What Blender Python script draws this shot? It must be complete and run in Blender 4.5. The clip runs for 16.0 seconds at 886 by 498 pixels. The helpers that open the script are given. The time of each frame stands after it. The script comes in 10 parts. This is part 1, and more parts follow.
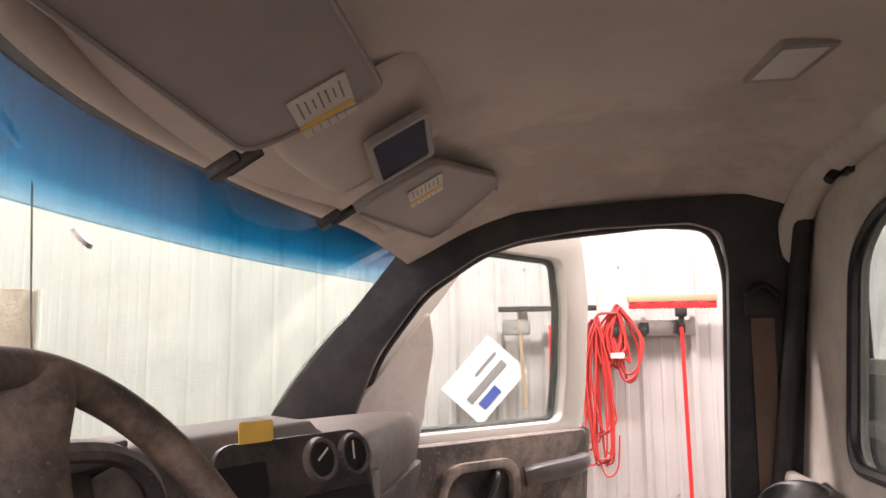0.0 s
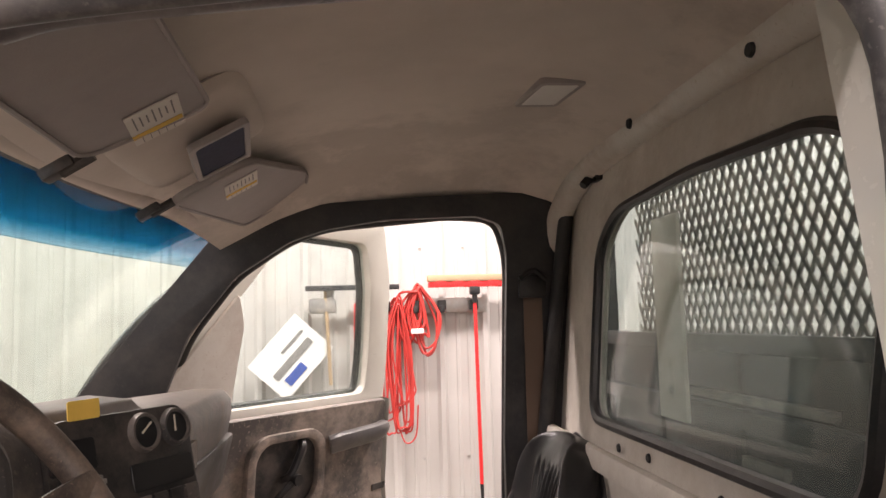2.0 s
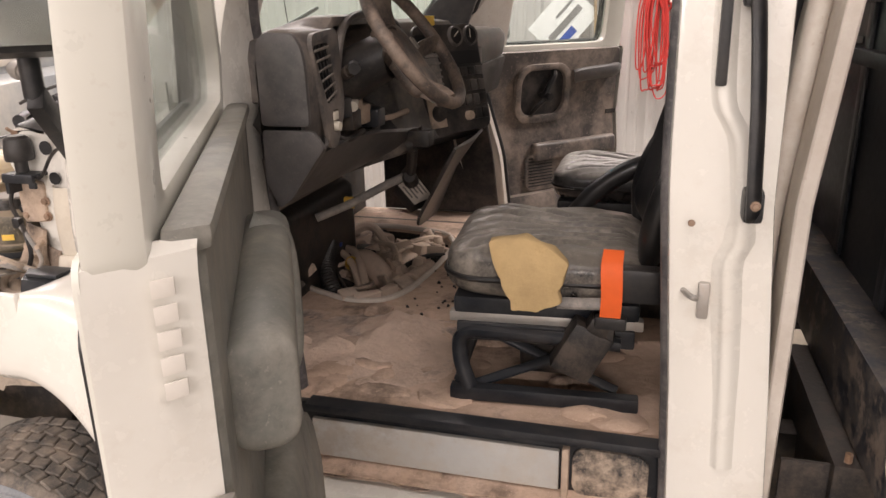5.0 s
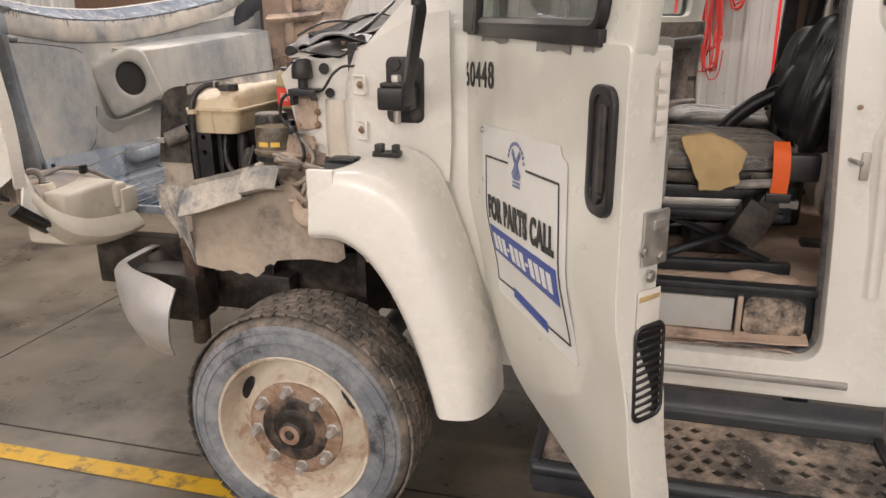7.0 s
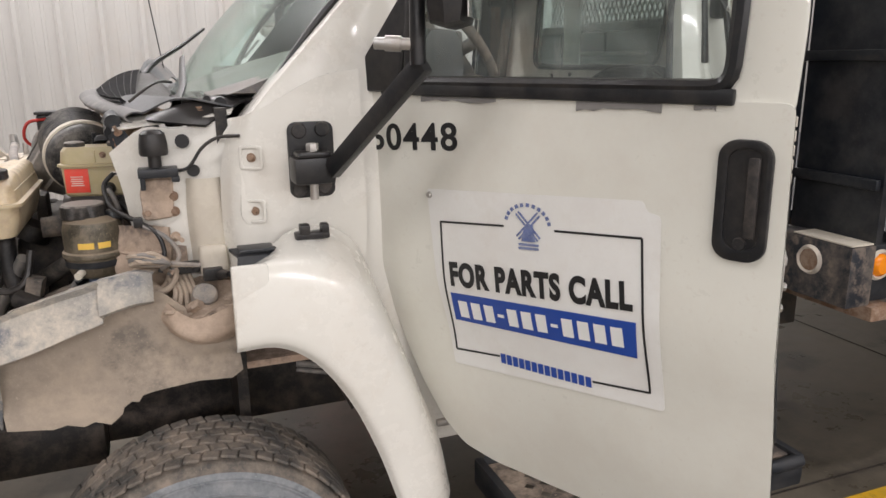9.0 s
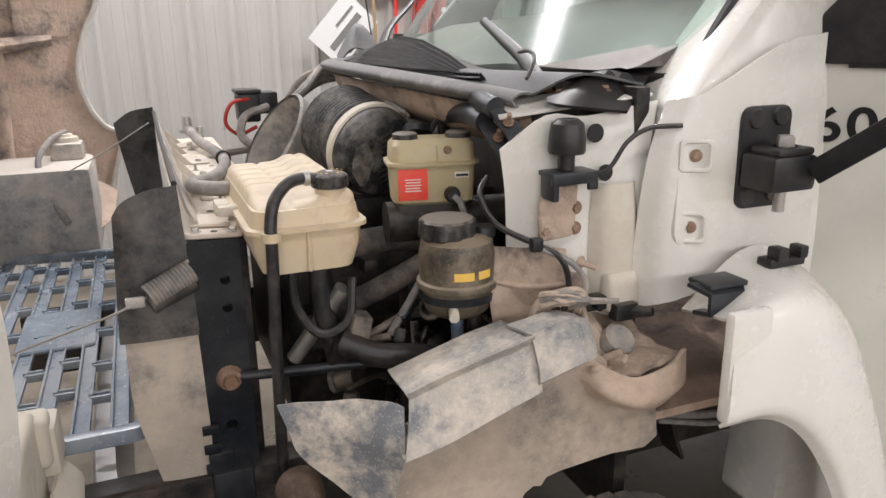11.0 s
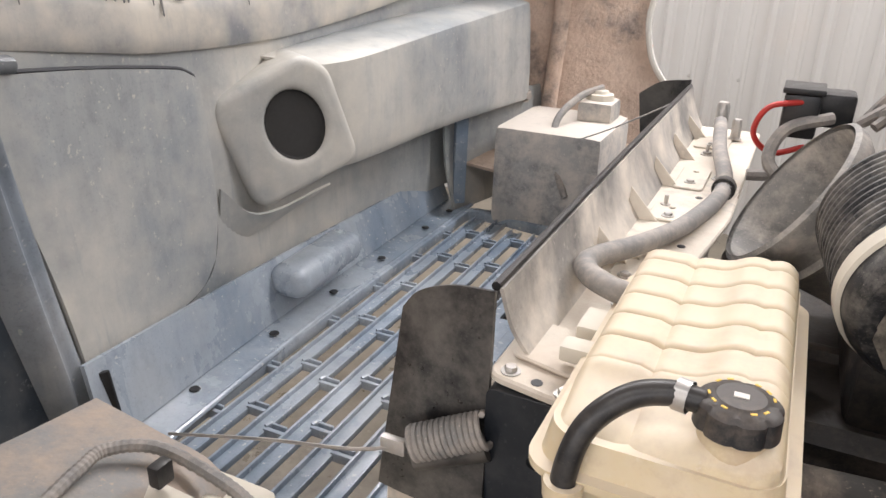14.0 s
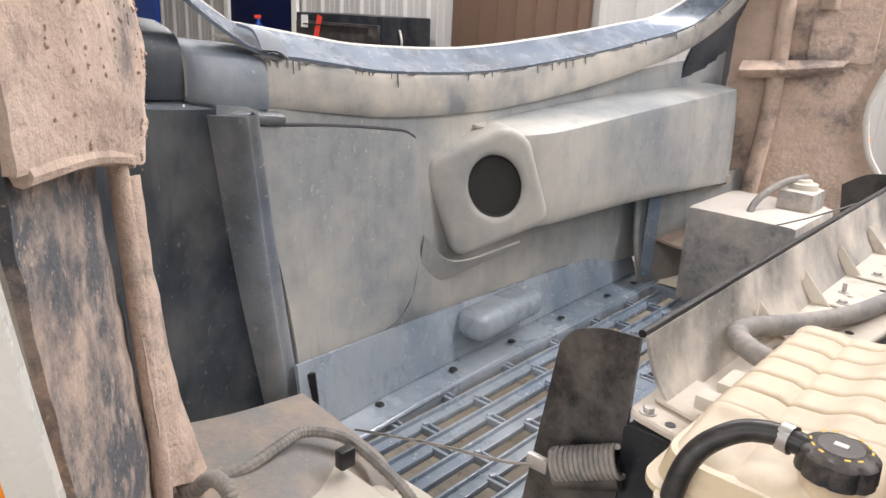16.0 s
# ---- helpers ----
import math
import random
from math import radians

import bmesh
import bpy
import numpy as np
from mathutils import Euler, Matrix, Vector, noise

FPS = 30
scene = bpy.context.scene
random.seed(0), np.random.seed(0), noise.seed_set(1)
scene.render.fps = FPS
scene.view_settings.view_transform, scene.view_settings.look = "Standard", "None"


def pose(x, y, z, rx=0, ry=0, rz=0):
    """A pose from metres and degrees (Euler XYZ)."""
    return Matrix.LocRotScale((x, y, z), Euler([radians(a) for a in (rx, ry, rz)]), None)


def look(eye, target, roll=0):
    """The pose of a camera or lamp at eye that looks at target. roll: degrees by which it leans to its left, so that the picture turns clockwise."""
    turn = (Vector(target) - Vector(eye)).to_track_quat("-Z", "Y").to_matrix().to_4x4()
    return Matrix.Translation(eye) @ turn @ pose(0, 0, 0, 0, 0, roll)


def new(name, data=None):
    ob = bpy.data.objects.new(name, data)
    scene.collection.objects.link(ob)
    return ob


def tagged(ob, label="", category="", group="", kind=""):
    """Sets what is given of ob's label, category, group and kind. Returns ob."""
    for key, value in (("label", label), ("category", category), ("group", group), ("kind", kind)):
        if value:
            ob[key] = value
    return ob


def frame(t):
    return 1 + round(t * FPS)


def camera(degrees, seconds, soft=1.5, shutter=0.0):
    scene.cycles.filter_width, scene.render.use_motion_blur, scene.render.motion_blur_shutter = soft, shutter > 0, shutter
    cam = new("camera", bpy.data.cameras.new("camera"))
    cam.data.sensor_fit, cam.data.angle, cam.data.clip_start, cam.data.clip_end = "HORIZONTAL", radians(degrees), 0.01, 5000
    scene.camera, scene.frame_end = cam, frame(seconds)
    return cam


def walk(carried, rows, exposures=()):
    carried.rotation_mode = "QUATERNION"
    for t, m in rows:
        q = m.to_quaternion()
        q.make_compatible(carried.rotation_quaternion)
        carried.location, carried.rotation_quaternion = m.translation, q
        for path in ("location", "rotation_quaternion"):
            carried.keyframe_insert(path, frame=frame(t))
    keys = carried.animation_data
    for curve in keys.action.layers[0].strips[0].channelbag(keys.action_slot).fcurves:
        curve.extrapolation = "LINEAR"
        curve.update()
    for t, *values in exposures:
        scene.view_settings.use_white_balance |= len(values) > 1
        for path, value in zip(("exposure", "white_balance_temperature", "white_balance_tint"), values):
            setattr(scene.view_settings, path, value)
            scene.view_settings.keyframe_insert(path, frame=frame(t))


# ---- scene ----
cam = camera(61.9, 16.0)
PATH = [
    (0, (1.205, 0.116, 1.936), (0.929, 2.078, 2.205), -0.6),
    (0.5, (1.16, 0.079, 1.947), (1.093, 2.007, 2.474), -0.8),
    (1, (1.141, 0.052, 1.94), (1.241, 1.929, 2.623), -1.4),
    (1.5, (1.149, 0.032, 1.938), (1.356, 1.904, 2.611), -1.8),
    (2, (1.21, -0.082, 1.943), (1.451, 1.894, 2.139), -1.6),
    (2.5, (1.193, -0.182, 1.944), (1.401, 1.796, 1.736), -1.8),
    (3, (1.142, -0.308, 1.944), (1.287, 1.636, 1.499), -1.7),
    (3.5, (1.2, -0.452, 1.949), (1.131, 1.463, 1.379), -1.7),
    (4, (1.386, -0.674, 1.923), (1.049, 1.197, 1.301), -1.4),
    (4.2, (1.459, -0.757, 1.919), (1.025, 1.09, 1.287), -1.5),
    (6.3, (1.495, -1.895, 1.693), (0.957, -0.067, 1.086), -0.8),
    (6.5, (1.336, -1.933, 1.676), (0.806, -0.103, 1.068), -0.8),
    (7, (1.046, -1.947, 1.71), (0.539, -0.11, 1.103), -0.5),
    (7.5, (0.787, -1.814, 1.752), (0.354, 0.058, 1.197), -0.5),
    (8, (0.518, -1.732, 1.744), (0.59, 0.21, 1.269), -0.4),
    (8.5, (0.209, -1.803, 1.738), (0.735, 0.067, 1.265), -0.3),
    (9, (-0.026, -1.708, 1.741), (0.669, 0.101, 1.243), -0.6),
    (9.5, (-0.352, -1.539, 1.773), (0.425, 0.215, 1.21), -0.4),
    (10, (-0.549, -1.373, 1.757), (0.188, 0.391, 1.169), -0.7),
    (10.2, (-0.629, -1.286, 1.73), (0.089, 0.494, 1.169), -0.8),
    (12.3, (-0.79, -0.322, 1.745), (-0.028, 1.424, 1.135), -0.6),
    (12.5, (-0.722, -0.281, 1.741), (0.054, 1.456, 1.123), -0.5),
    (13, (-0.533, -0.192, 1.74), (-0.209, 1.652, 1.036), -0.0),
    (13.5, (-0.498, -0.088, 1.756), (-0.811, 1.732, 0.986), 1.0),
    (14, (-0.438, -0.08, 1.819), (-1.216, 1.589, 1.041), 1.6),
    (14.5, (-0.264, -0.105, 1.878), (-1.391, 1.355, 1.105), 2.1),
    (15, (-0.179, -0.103, 1.9), (-1.46, 1.254, 1.181), 2.4),
    (15.5, (-0.183, -0.115, 1.899), (-1.489, 1.252, 1.245), 2.6),
    (16, (-0.319, -0.201, 1.842), (-1.575, 1.228, 1.225), 2.7),
]
walk(cam, [(t, look(eye, target, roll)) for t, eye, target, roll in PATH], exposures=[(0,1.36,6800,24),(0.5,1.36,6750,24),(1,1.60,6650,24),(1.5,1.52,6800,22),(2,1.32,6900,20),(2.6,1.30,6850,22),(3.2,1.26,7050,22),(3.6,1.18,7100,23),(4.2,.98,7100,23),(5.0,.80,6850,17),(6.3,.56,6850,14),(7.5,.36,6550,13),(8.6,.38,6300,12),(9.4,.38,6250,11),(10.2,.34,6200,11),(12.3,.56,6250,11),(13.2,.68,6200,11),(16,.64,6180,11)])

# ---------------------------------------------------------------- light
world = bpy.data.worlds.new("shop_air")
scene.world = world
world.use_nodes = True
world.node_tree.nodes["Background"].inputs[0].default_value = (0.9, 0.95, 1.0, 1)
world.node_tree.nodes["Background"].inputs[1].default_value = 0.10


def strip_lamp(x, y, z, watts, length=2.4, width=0.22):
    data = bpy.data.lights.new("strip_lamp", "AREA")
    data.shape, data.size, data.size_y, data.energy = "RECTANGLE", length, width, watts
    data.color = (1.0, 0.95, 0.925)
    lamp = new("strip_lamp", data)
    lamp.matrix_world = pose(x, y, z)
    return lamp


LAMPS = [(-4.6, -1.9), (-1.4, -1.9), (1.8, -1.9), (5.0, -1.9),
         (-4.6, 3.5), (-1.4, 3.5), (1.8, 3.5), (5.0, 3.5),
         (-4.6, -6.0), (-1.4, -6.0), (1.8, -6.0), (5.0, -6.0)]
# the y=-6 row is unseen, added low and strong to light the cab inside
for lx, ly in LAMPS:
    strip_lamp(lx, ly, 3.36 if ly < -5 else 4.86, 186 if ly < -5 else 38 if ly < 0 else 124)

# ---------------------------------------------------------------- materials


def nodes_of(name):
    m = bpy.data.materials.new(name)
    m.use_nodes = True
    nt = m.node_tree
    return m, nt, nt.nodes, nt.links, nt.nodes["Principled BSDF"]


def noise_node(nt, coord, scale, detail=6.0, rough=0.6, stretch=(1, 1, 1)):
    mp = nt.nodes.new("ShaderNodeMapping")
    mp.inputs["Scale"].default_value = stretch
    nt.links.new(coord, mp.inputs["Vector"])
    n = nt.nodes.new("ShaderNodeTexNoise")
    n.inputs["Scale"].default_value = scale
    n.inputs["Detail"].default_value = detail
    n.inputs["Roughness"].default_value = rough
    nt.links.new(mp.outputs[0], n.inputs["Vector"])
    return n.outputs["Fac"]


def ramp(nt, fac, lo, hi):
    r = nt.nodes.new("ShaderNodeMapRange")
    r.inputs["From Min"].default_value, r.inputs["From Max"].default_value = lo, hi
    nt.links.new(fac, r.inputs["Value"])
    return r.outputs[0]


def mix(nt, fac, a, b):
    n = nt.nodes.new("ShaderNodeMix")
    n.data_type = "RGBA"
    for k, v in ((0, fac), (6, a), (7, b)):
        if isinstance(v, (float, int)):
            n.inputs[k].default_value = v
        elif isinstance(v, tuple):
            n.inputs[k].default_value = (*v, 1)
        else:
            nt.links.new(v, n.inputs[k])
    return n.outputs[2]


def math_node(nt, op, a, b):
    n = nt.nodes.new("ShaderNodeMath")
    n.operation = op
    n.use_clamp = True
    for k, v in ((0, a), (1, b)):
        if isinstance(v, (float, int)):
            n.inputs[k].default_value = v
        else:
            nt.links.new(v, n.inputs[k])
    return n.outputs[0]


DUST = (0.46, 0.36, 0.28)


def surface(name, base, rough=0.5, metal=0.0, dust=0.0, dust_color=DUST, up=0.0, scale=4.0, vary=0.12,
            bump=0.0, bump_scale=60.0, coat=0.0, stain=None, stain_amount=0.0, stain_scale=3.0, random_tone=0.0,
            stretch=(1, 1, 1), sub=0.0, dust_rough=0.9):
    """A painted, moulded or bare surface: base tone with fine and coarse variation, settled dust and stains."""
    m, nt, nodes, links, bsdf = nodes_of(name)
    coord = nodes.new("ShaderNodeTexCoord").outputs["Object"]
    coarse = noise_node(nt, coord, scale, 5, 0.6, stretch)
    fine = noise_node(nt, coord, scale * 11, 4, 0.65)
    dark = tuple(c * (1 - vary) for c in base)
    light = tuple(min(1, c * (1 + vary)) for c in base)
    col = mix(nt, ramp(nt, coarse, 0.3, 0.7), dark, light)
    col = mix(nt, math_node(nt, "MULTIPLY", ramp(nt, fine, 0.35, 0.75), vary), col, tuple(c * 0.72 for c in base))
    if stain is not None:
        s = noise_node(nt, coord, stain_scale, 8, 0.7)
        fac = math_node(nt, "MULTIPLY", ramp(nt, s, 0.52, 0.61), stain_amount)
        col = mix(nt, fac, col, stain)
    dust_fac = None
    if dust > 0 or up > 0:
        d = noise_node(nt, coord, scale * 1.7, 9, 0.72)
        d2 = noise_node(nt, coord, scale * 9, 6, 0.7)
        dust_fac = math_node(nt, "MULTIPLY", ramp(nt, d, 0.43, 0.62), dust)
        dust_fac = math_node(nt, "MULTIPLY", dust_fac, math_node(nt, "ADD", ramp(nt, d2, 0.25, 0.6), 0.35))
        speck = math_node(nt, "MULTIPLY", ramp(nt, noise_node(nt, coord, scale * 38, 3, 0.55), 0.62, 0.70), min(1.0, dust * 0.9))
        dust_fac = math_node(nt, "MAXIMUM", dust_fac, speck)
        if up > 0:
            geo = nodes.new("ShaderNodeNewGeometry")
            sep = nodes.new("ShaderNodeSeparateXYZ")
            links.new(geo.outputs["Normal"], sep.inputs[0])
            face = ramp(nt, sep.outputs["Z"], 0.25, 0.95)
            lay = math_node(nt, "MULTIPLY", math_node(nt, "MULTIPLY", face, up),
                            math_node(nt, "ADD", ramp(nt, d2, 0.2, 0.65), 0.4))
            dust_fac = math_node(nt, "MAXIMUM", dust_fac, lay)
        col = mix(nt, dust_fac, col, dust_color)
    if random_tone > 0:
        info = nodes.new("ShaderNodeObjectInfo")
        hue = nodes.new("ShaderNodeHueSaturation")
        links.new(col, hue.inputs["Color"])
        val = nodes.new("ShaderNodeMapRange")
        val.inputs["To Min"].default_value, val.inputs["To Max"].default_value = 1 - random_tone, 1 + random_tone
        links.new(info.outputs["Random"], val.inputs["Value"])
        links.new(val.outputs[0], hue.inputs["Value"])
        col = hue.outputs[0]
    links.new(col, bsdf.inputs["Base Color"])
    bsdf.inputs["Metallic"].default_value = metal
    rr = nodes.new("ShaderNodeMapRange")
    rr.inputs["To Min"].default_value, rr.inputs["To Max"].default_value = max(0.02, rough - 0.08), min(1, rough + 0.12)
    links.new(fine, rr.inputs["Value"])
    rough_out = rr.outputs[0]
    if dust_fac is not None:
        mr = nodes.new("ShaderNodeMix")
        links.new(dust_fac, mr.inputs[0])
        links.new(rough_out, mr.inputs[2])
        mr.inputs[3].default_value = dust_rough
        rough_out = mr.outputs[0]
        if metal > 0:
            mm = nodes.new("ShaderNodeMix")
            links.new(dust_fac, mm.inputs[0])
            mm.inputs[2].default_value, mm.inputs[3].default_value = metal, 0.0
            links.new(mm.outputs[0], bsdf.inputs["Metallic"])
    links.new(rough_out, bsdf.inputs["Roughness"])
    bsdf.inputs["Coat Weight"].default_value = coat
    if sub > 0:
        bsdf.inputs["Subsurface Weight"].default_value = sub
        bsdf.inputs["Subsurface Radius"].default_value = (0.05, 0.035, 0.02)
    if bump > 0:
        b = nodes.new("ShaderNodeBump")
        b.inputs["Strength"].default_value = 0.6
        b.inputs["Distance"].default_value = bump
        links.new(noise_node(nt, coord, bump_scale, 8, 0.6), b.inputs["Height"])
        links.new(b.outputs[0], bsdf.inputs["Normal"])
    return m


def glass(name, tint, amount=0.0, rough=0.03, grime=0.12, fade=None):
    """Thin automotive glass: clear, slightly green, with a film of grime."""
    m, nt, nodes, links, bsdf = nodes_of(name)
    nodes.remove(bsdf)
    out = nodes["Material Output"]
    clear = nodes.new("ShaderNodeBsdfTransparent")
    clear.inputs[0].default_value = (*tint, 1)
    if fade is not None:
        sep = nodes.new("ShaderNodeSeparateXYZ")
        links.new(nodes.new("ShaderNodeTexCoord").outputs["Object"], sep.inputs[0])
        bright = mix(nt, ramp(nt, sep.outputs["Z"], 2.105, 2.165), fade, (0.012, 0.36, 0.54))
        links.new(mix(nt, ramp(nt, sep.outputs["Z"], 2.155, 2.235), bright, tint), clear.inputs[0])
    gloss = nodes.new("ShaderNodeBsdfGlossy")
    gloss.inputs["Roughness"].default_value = rough
    lw = nodes.new("ShaderNodeLayerWeight")
    p4 = math_node(nt, "POWER", lw.outputs["Facing"], 4.0)
    fres = math_node(nt, "ADD", math_node(nt, "MULTIPLY", p4, 0.55), 0.045)
    a = nodes.new("ShaderNodeMixShader")
    links.new(fres, a.inputs[0])
    links.new(clear.outputs[0], a.inputs[1])
    links.new(gloss.outputs[0], a.inputs[2])
    film = nodes.new("ShaderNodeBsdfDiffuse")
    film.inputs[0].default_value = (0.55, 0.6, 0.57, 1)
    coord = nodes.new("ShaderNodeTexCoord").outputs["Object"]
    g = noise_node(nt, coord, 3.5, 8, 0.7)
    fac = math_node(nt, "ADD", math_node(nt, "MULTIPLY", ramp(nt, g, 0.4, 0.75), grime), amount)
    b = nodes.new("ShaderNodeMixShader")
    links.new(fac, b.inputs[0])
    links.new(a.outputs[0], b.inputs[1])
    links.new(film.outputs[0], b.inputs[2])
    links.new(b.outputs[0], out.inputs[0])
    return m


def streaked(name, low, mid, dusty, rough, scale, dust):
    """Painted inner sheet: a broad drift of tone, runs down the sheet, settled dust and fine scratches."""
    m, nt, nodes, links, bsdf = nodes_of(name)
    coord = nodes.new("ShaderNodeTexCoord").outputs["Object"]
    broad = noise_node(nt, coord, scale, 3, 0.5)
    runs = noise_node(nt, coord, 16, 6, 0.65, (1, 1, 0.10))
    fine = noise_node(nt, coord, 75, 4, 0.6)
    grit = noise_node(nt, coord, 190, 3, 0.7)
    blot = noise_node(nt, coord, 21, 6, 0.7)
    col = mix(nt, ramp(nt, broad, 0.34, 0.62), low, mid)
    col = mix(nt, math_node(nt, "MULTIPLY", ramp(nt, blot, 0.50, 0.66), 0.30), col, tuple(c * 0.7 for c in low))
    col = mix(nt, math_node(nt, "MULTIPLY", ramp(nt, grit, 0.56, 0.70), 0.28), col, tuple(c * 0.55 for c in low))
    col = mix(nt, math_node(nt, "MULTIPLY", ramp(nt, runs, 0.45, 0.72), 0.35), col, tuple(c * 0.62 for c in low))
    veil = math_node(nt, "MULTIPLY", ramp(nt, noise_node(nt, coord, scale * 1.4, 7, 0.62), 0.40, 0.66), dust)
    veil = math_node(nt, "MULTIPLY", veil, math_node(nt, "ADD", ramp(nt, runs, 0.30, 0.55), 0.45))
    speck = math_node(nt, "MULTIPLY", ramp(nt, fine, 0.63, 0.70), 0.55)
    veil = math_node(nt, "MAXIMUM", veil, speck)
    links.new(mix(nt, veil, col, dusty), bsdf.inputs["Base Color"])
    r = nodes.new("ShaderNodeMapRange")
    r.inputs["To Min"].default_value, r.inputs["To Max"].default_value = rough, min(0.85, rough + 0.42)
    links.new(veil, r.inputs["Value"])
    links.new(r.outputs[0], bsdf.inputs["Roughness"])
    b = nodes.new("ShaderNodeBump")
    b.inputs["Strength"].default_value, b.inputs["Distance"].default_value = 0.25, 0.0008
    links.new(fine, b.inputs["Height"])
    links.new(b.outputs[0], bsdf.inputs["Normal"])
    return m


PAINT = surface("white_paint", (0.78, 0.76, 0.70), 0.22, scale=2.0, vary=0.03, coat=0.5, dust=0.10, stain=(0.55, 0.47, 0.38), stain_amount=0.14, stain_scale=7)
PAINT_IN = surface("white_paint_inside", (0.70, 0.66, 0.60), 0.4, scale=3.0, vary=0.06, dust=0.45, up=0.6)
REARDUST = surface("dust_filmed_cream_paint", (0.62, 0.575, 0.515), 0.42, scale=2.4, vary=0.16, dust=0.6, dust_color=(0.46, 0.40, 0.34), stain=(0.40, 0.355, 0.31), stain_amount=0.35, stain_scale=4, dust_rough=0.6)
DOORPAINT = surface("door_paint", (0.74, 0.73, 0.66), 0.28, scale=2.0, vary=0.03, coat=0.4, dust=0.12)
PLASTIC = surface("black_plastic", (0.009, 0.010, 0.012), 0.34, dust=0.07, up=0.07, scale=6, dust_color=(0.34, 0.28, 0.23), bump=0.0006, bump_scale=300)
BLACKSTEEL = surface("black_steel", (0.007, 0.010, 0.015), 0.34, dust=0.12, up=0.10, scale=4, dust_color=(0.22, 0.21, 0.20), stain=(0.06, 0.05, 0.045), stain_amount=0.25, stain_scale=5)
DARK = surface("grimy_dark_metal", (0.010, 0.0095, 0.0095), 0.42, dust=0.30, up=0.12, scale=9, dust_color=(0.20, 0.15, 0.115), bump=0.002, bump_scale=90)
DUSTY = surface("dust_caked_metal", (0.42, 0.325, 0.25), 0.85, dust=0.8, dust_color=(0.58, 0.45, 0.35), scale=6, stain=(0.10, 0.085, 0.08), stain_amount=0.75, stain_scale=4, bump=0.003, bump_scale=70)
RUBBER = surface("tyre_rubber", (0.075, 0.07, 0.064), 0.8, dust=0.8, dust_color=(0.30, 0.245, 0.195), scale=5, bump=0.001, bump_scale=160)
SIDEWALL = surface("tyre_sidewall", (0.15, 0.165, 0.18), 0.7, dust=0.6, dust_color=(0.36, 0.36, 0.36), scale=5, stain=(0.03, 0.034, 0.042), stain_amount=0.9, stain_scale=5)
RIM = surface("dusty_rim", (0.62, 0.56, 0.46), 0.5, dust=0.6, dust_color=(0.44, 0.31, 0.22), scale=6, stain=(0.24, 0.13, 0.07), stain_amount=0.75, stain_scale=6)
RUST = surface("rusty_hub", (0.22, 0.13, 0.08), 0.85, dust=0.6, scale=12, bump=0.001)
STEEL = surface("bare_steel", (0.5, 0.49, 0.47), 0.38, metal=0.9, dust=0.4, scale=10)
SILVER = surface("silver_bumper", (0.66, 0.66, 0.66), 0.40, metal=0.7, dust=0.35, scale=3)
DASH = surface("grey_dash_plastic", (0.064, 0.061, 0.060), 0.36, dust=0.46, up=0.36, scale=4.5, dust_color=(0.36, 0.295, 0.245), stain=(0.15, 0.125, 0.11), stain_amount=0.4, stain_scale=5, bump=0.0006, bump_scale=260, dust_rough=0.7)
DASHDARK = surface("dark_dash_plastic", (0.016, 0.016, 0.017), 0.38, dust=0.25, up=0.22, scale=6, dust_color=(0.27, 0.22, 0.185))
VINYL = surface("black_vinyl", (0.008, 0.008, 0.009), 0.30, dust=0.10, scale=3, dust_color=(0.13, 0.12, 0.11), up=0.12, coat=0.15, bump=0.0006, bump_scale=220)
VINYLDUST = surface("worn_dusty_vinyl", (0.016, 0.016, 0.017), 0.25, dust=0.50, up=0.40, scale=5, dust_color=(0.46, 0.41, 0.35), stain=(0.27, 0.24, 0.20), stain_amount=0.45, stain_scale=14, bump=0.001, bump_scale=180, dust_rough=0.55)
VINYLGREY = surface("grey_dusted_vinyl", (0.012, 0.012, 0.013), 0.26, dust=0.12, up=0.80, scale=5, dust_color=(0.40, 0.375, 0.345), bump=0.001, bump_scale=180, dust_rough=0.5)
DASHEND = surface("grey_black_end_cap", (0.085, 0.081, 0.080), 0.36, dust=0.30, scale=4.5, dust_color=(0.24, 0.215, 0.20), vary=0.3, stain=(0.13, 0.115, 0.105), stain_amount=0.35, stain_scale=11, bump=0.0005, bump_scale=260, dust_rough=0.6)
RAILVINYL = surface("scuffed_rail_vinyl", (0.13, 0.12, 0.13), 0.28, dust=0.6, scale=4, dust_color=(0.34, 0.31, 0.305), stain=(0.50, 0.46, 0.44), stain_amount=0.22, stain_scale=55, dust_rough=0.6)
DOORTRIM = surface("brown_dusty_door_trim", (0.095, 0.085, 0.080), 0.38, dust=0.85, up=0.5, scale=2.6, dust_color=(0.40, 0.325, 0.27), dust_rough=0.6, bump=0.0006, bump_scale=260)
SEALRUBBER = surface("door_seal_rubber", (0.075, 0.072, 0.076), 0.30, dust=0.4, scale=5, dust_color=(0.33, 0.30, 0.29), stain=(0.45, 0.42, 0.40), stain_amount=0.15, stain_scale=50, dust_rough=0.6)
BLACKTRIM = surface("black_pillar_trim", (0.020, 0.020, 0.022), 0.5, scale=4, vary=0.2, dust=0.22, dust_color=(0.14, 0.12, 0.105), bump=0.0004, bump_scale=300)
LINER = surface("headliner_cloth", (0.66, 0.585, 0.52), 0.95, scale=1.2, vary=0.16, stain=(0.46, 0.405, 0.36), stain_amount=0.7, stain_scale=1.4, dust=0.3, dust_color=(0.70, 0.64, 0.58), bump=0.0008, bump_scale=400)
VISOR = surface("visor_vinyl", (0.37, 0.335, 0.325), 0.6, scale=3, vary=0.10, dust=0.3, dust_color=(0.46, 0.42, 0.39), bump=0.0005, bump_scale=300)
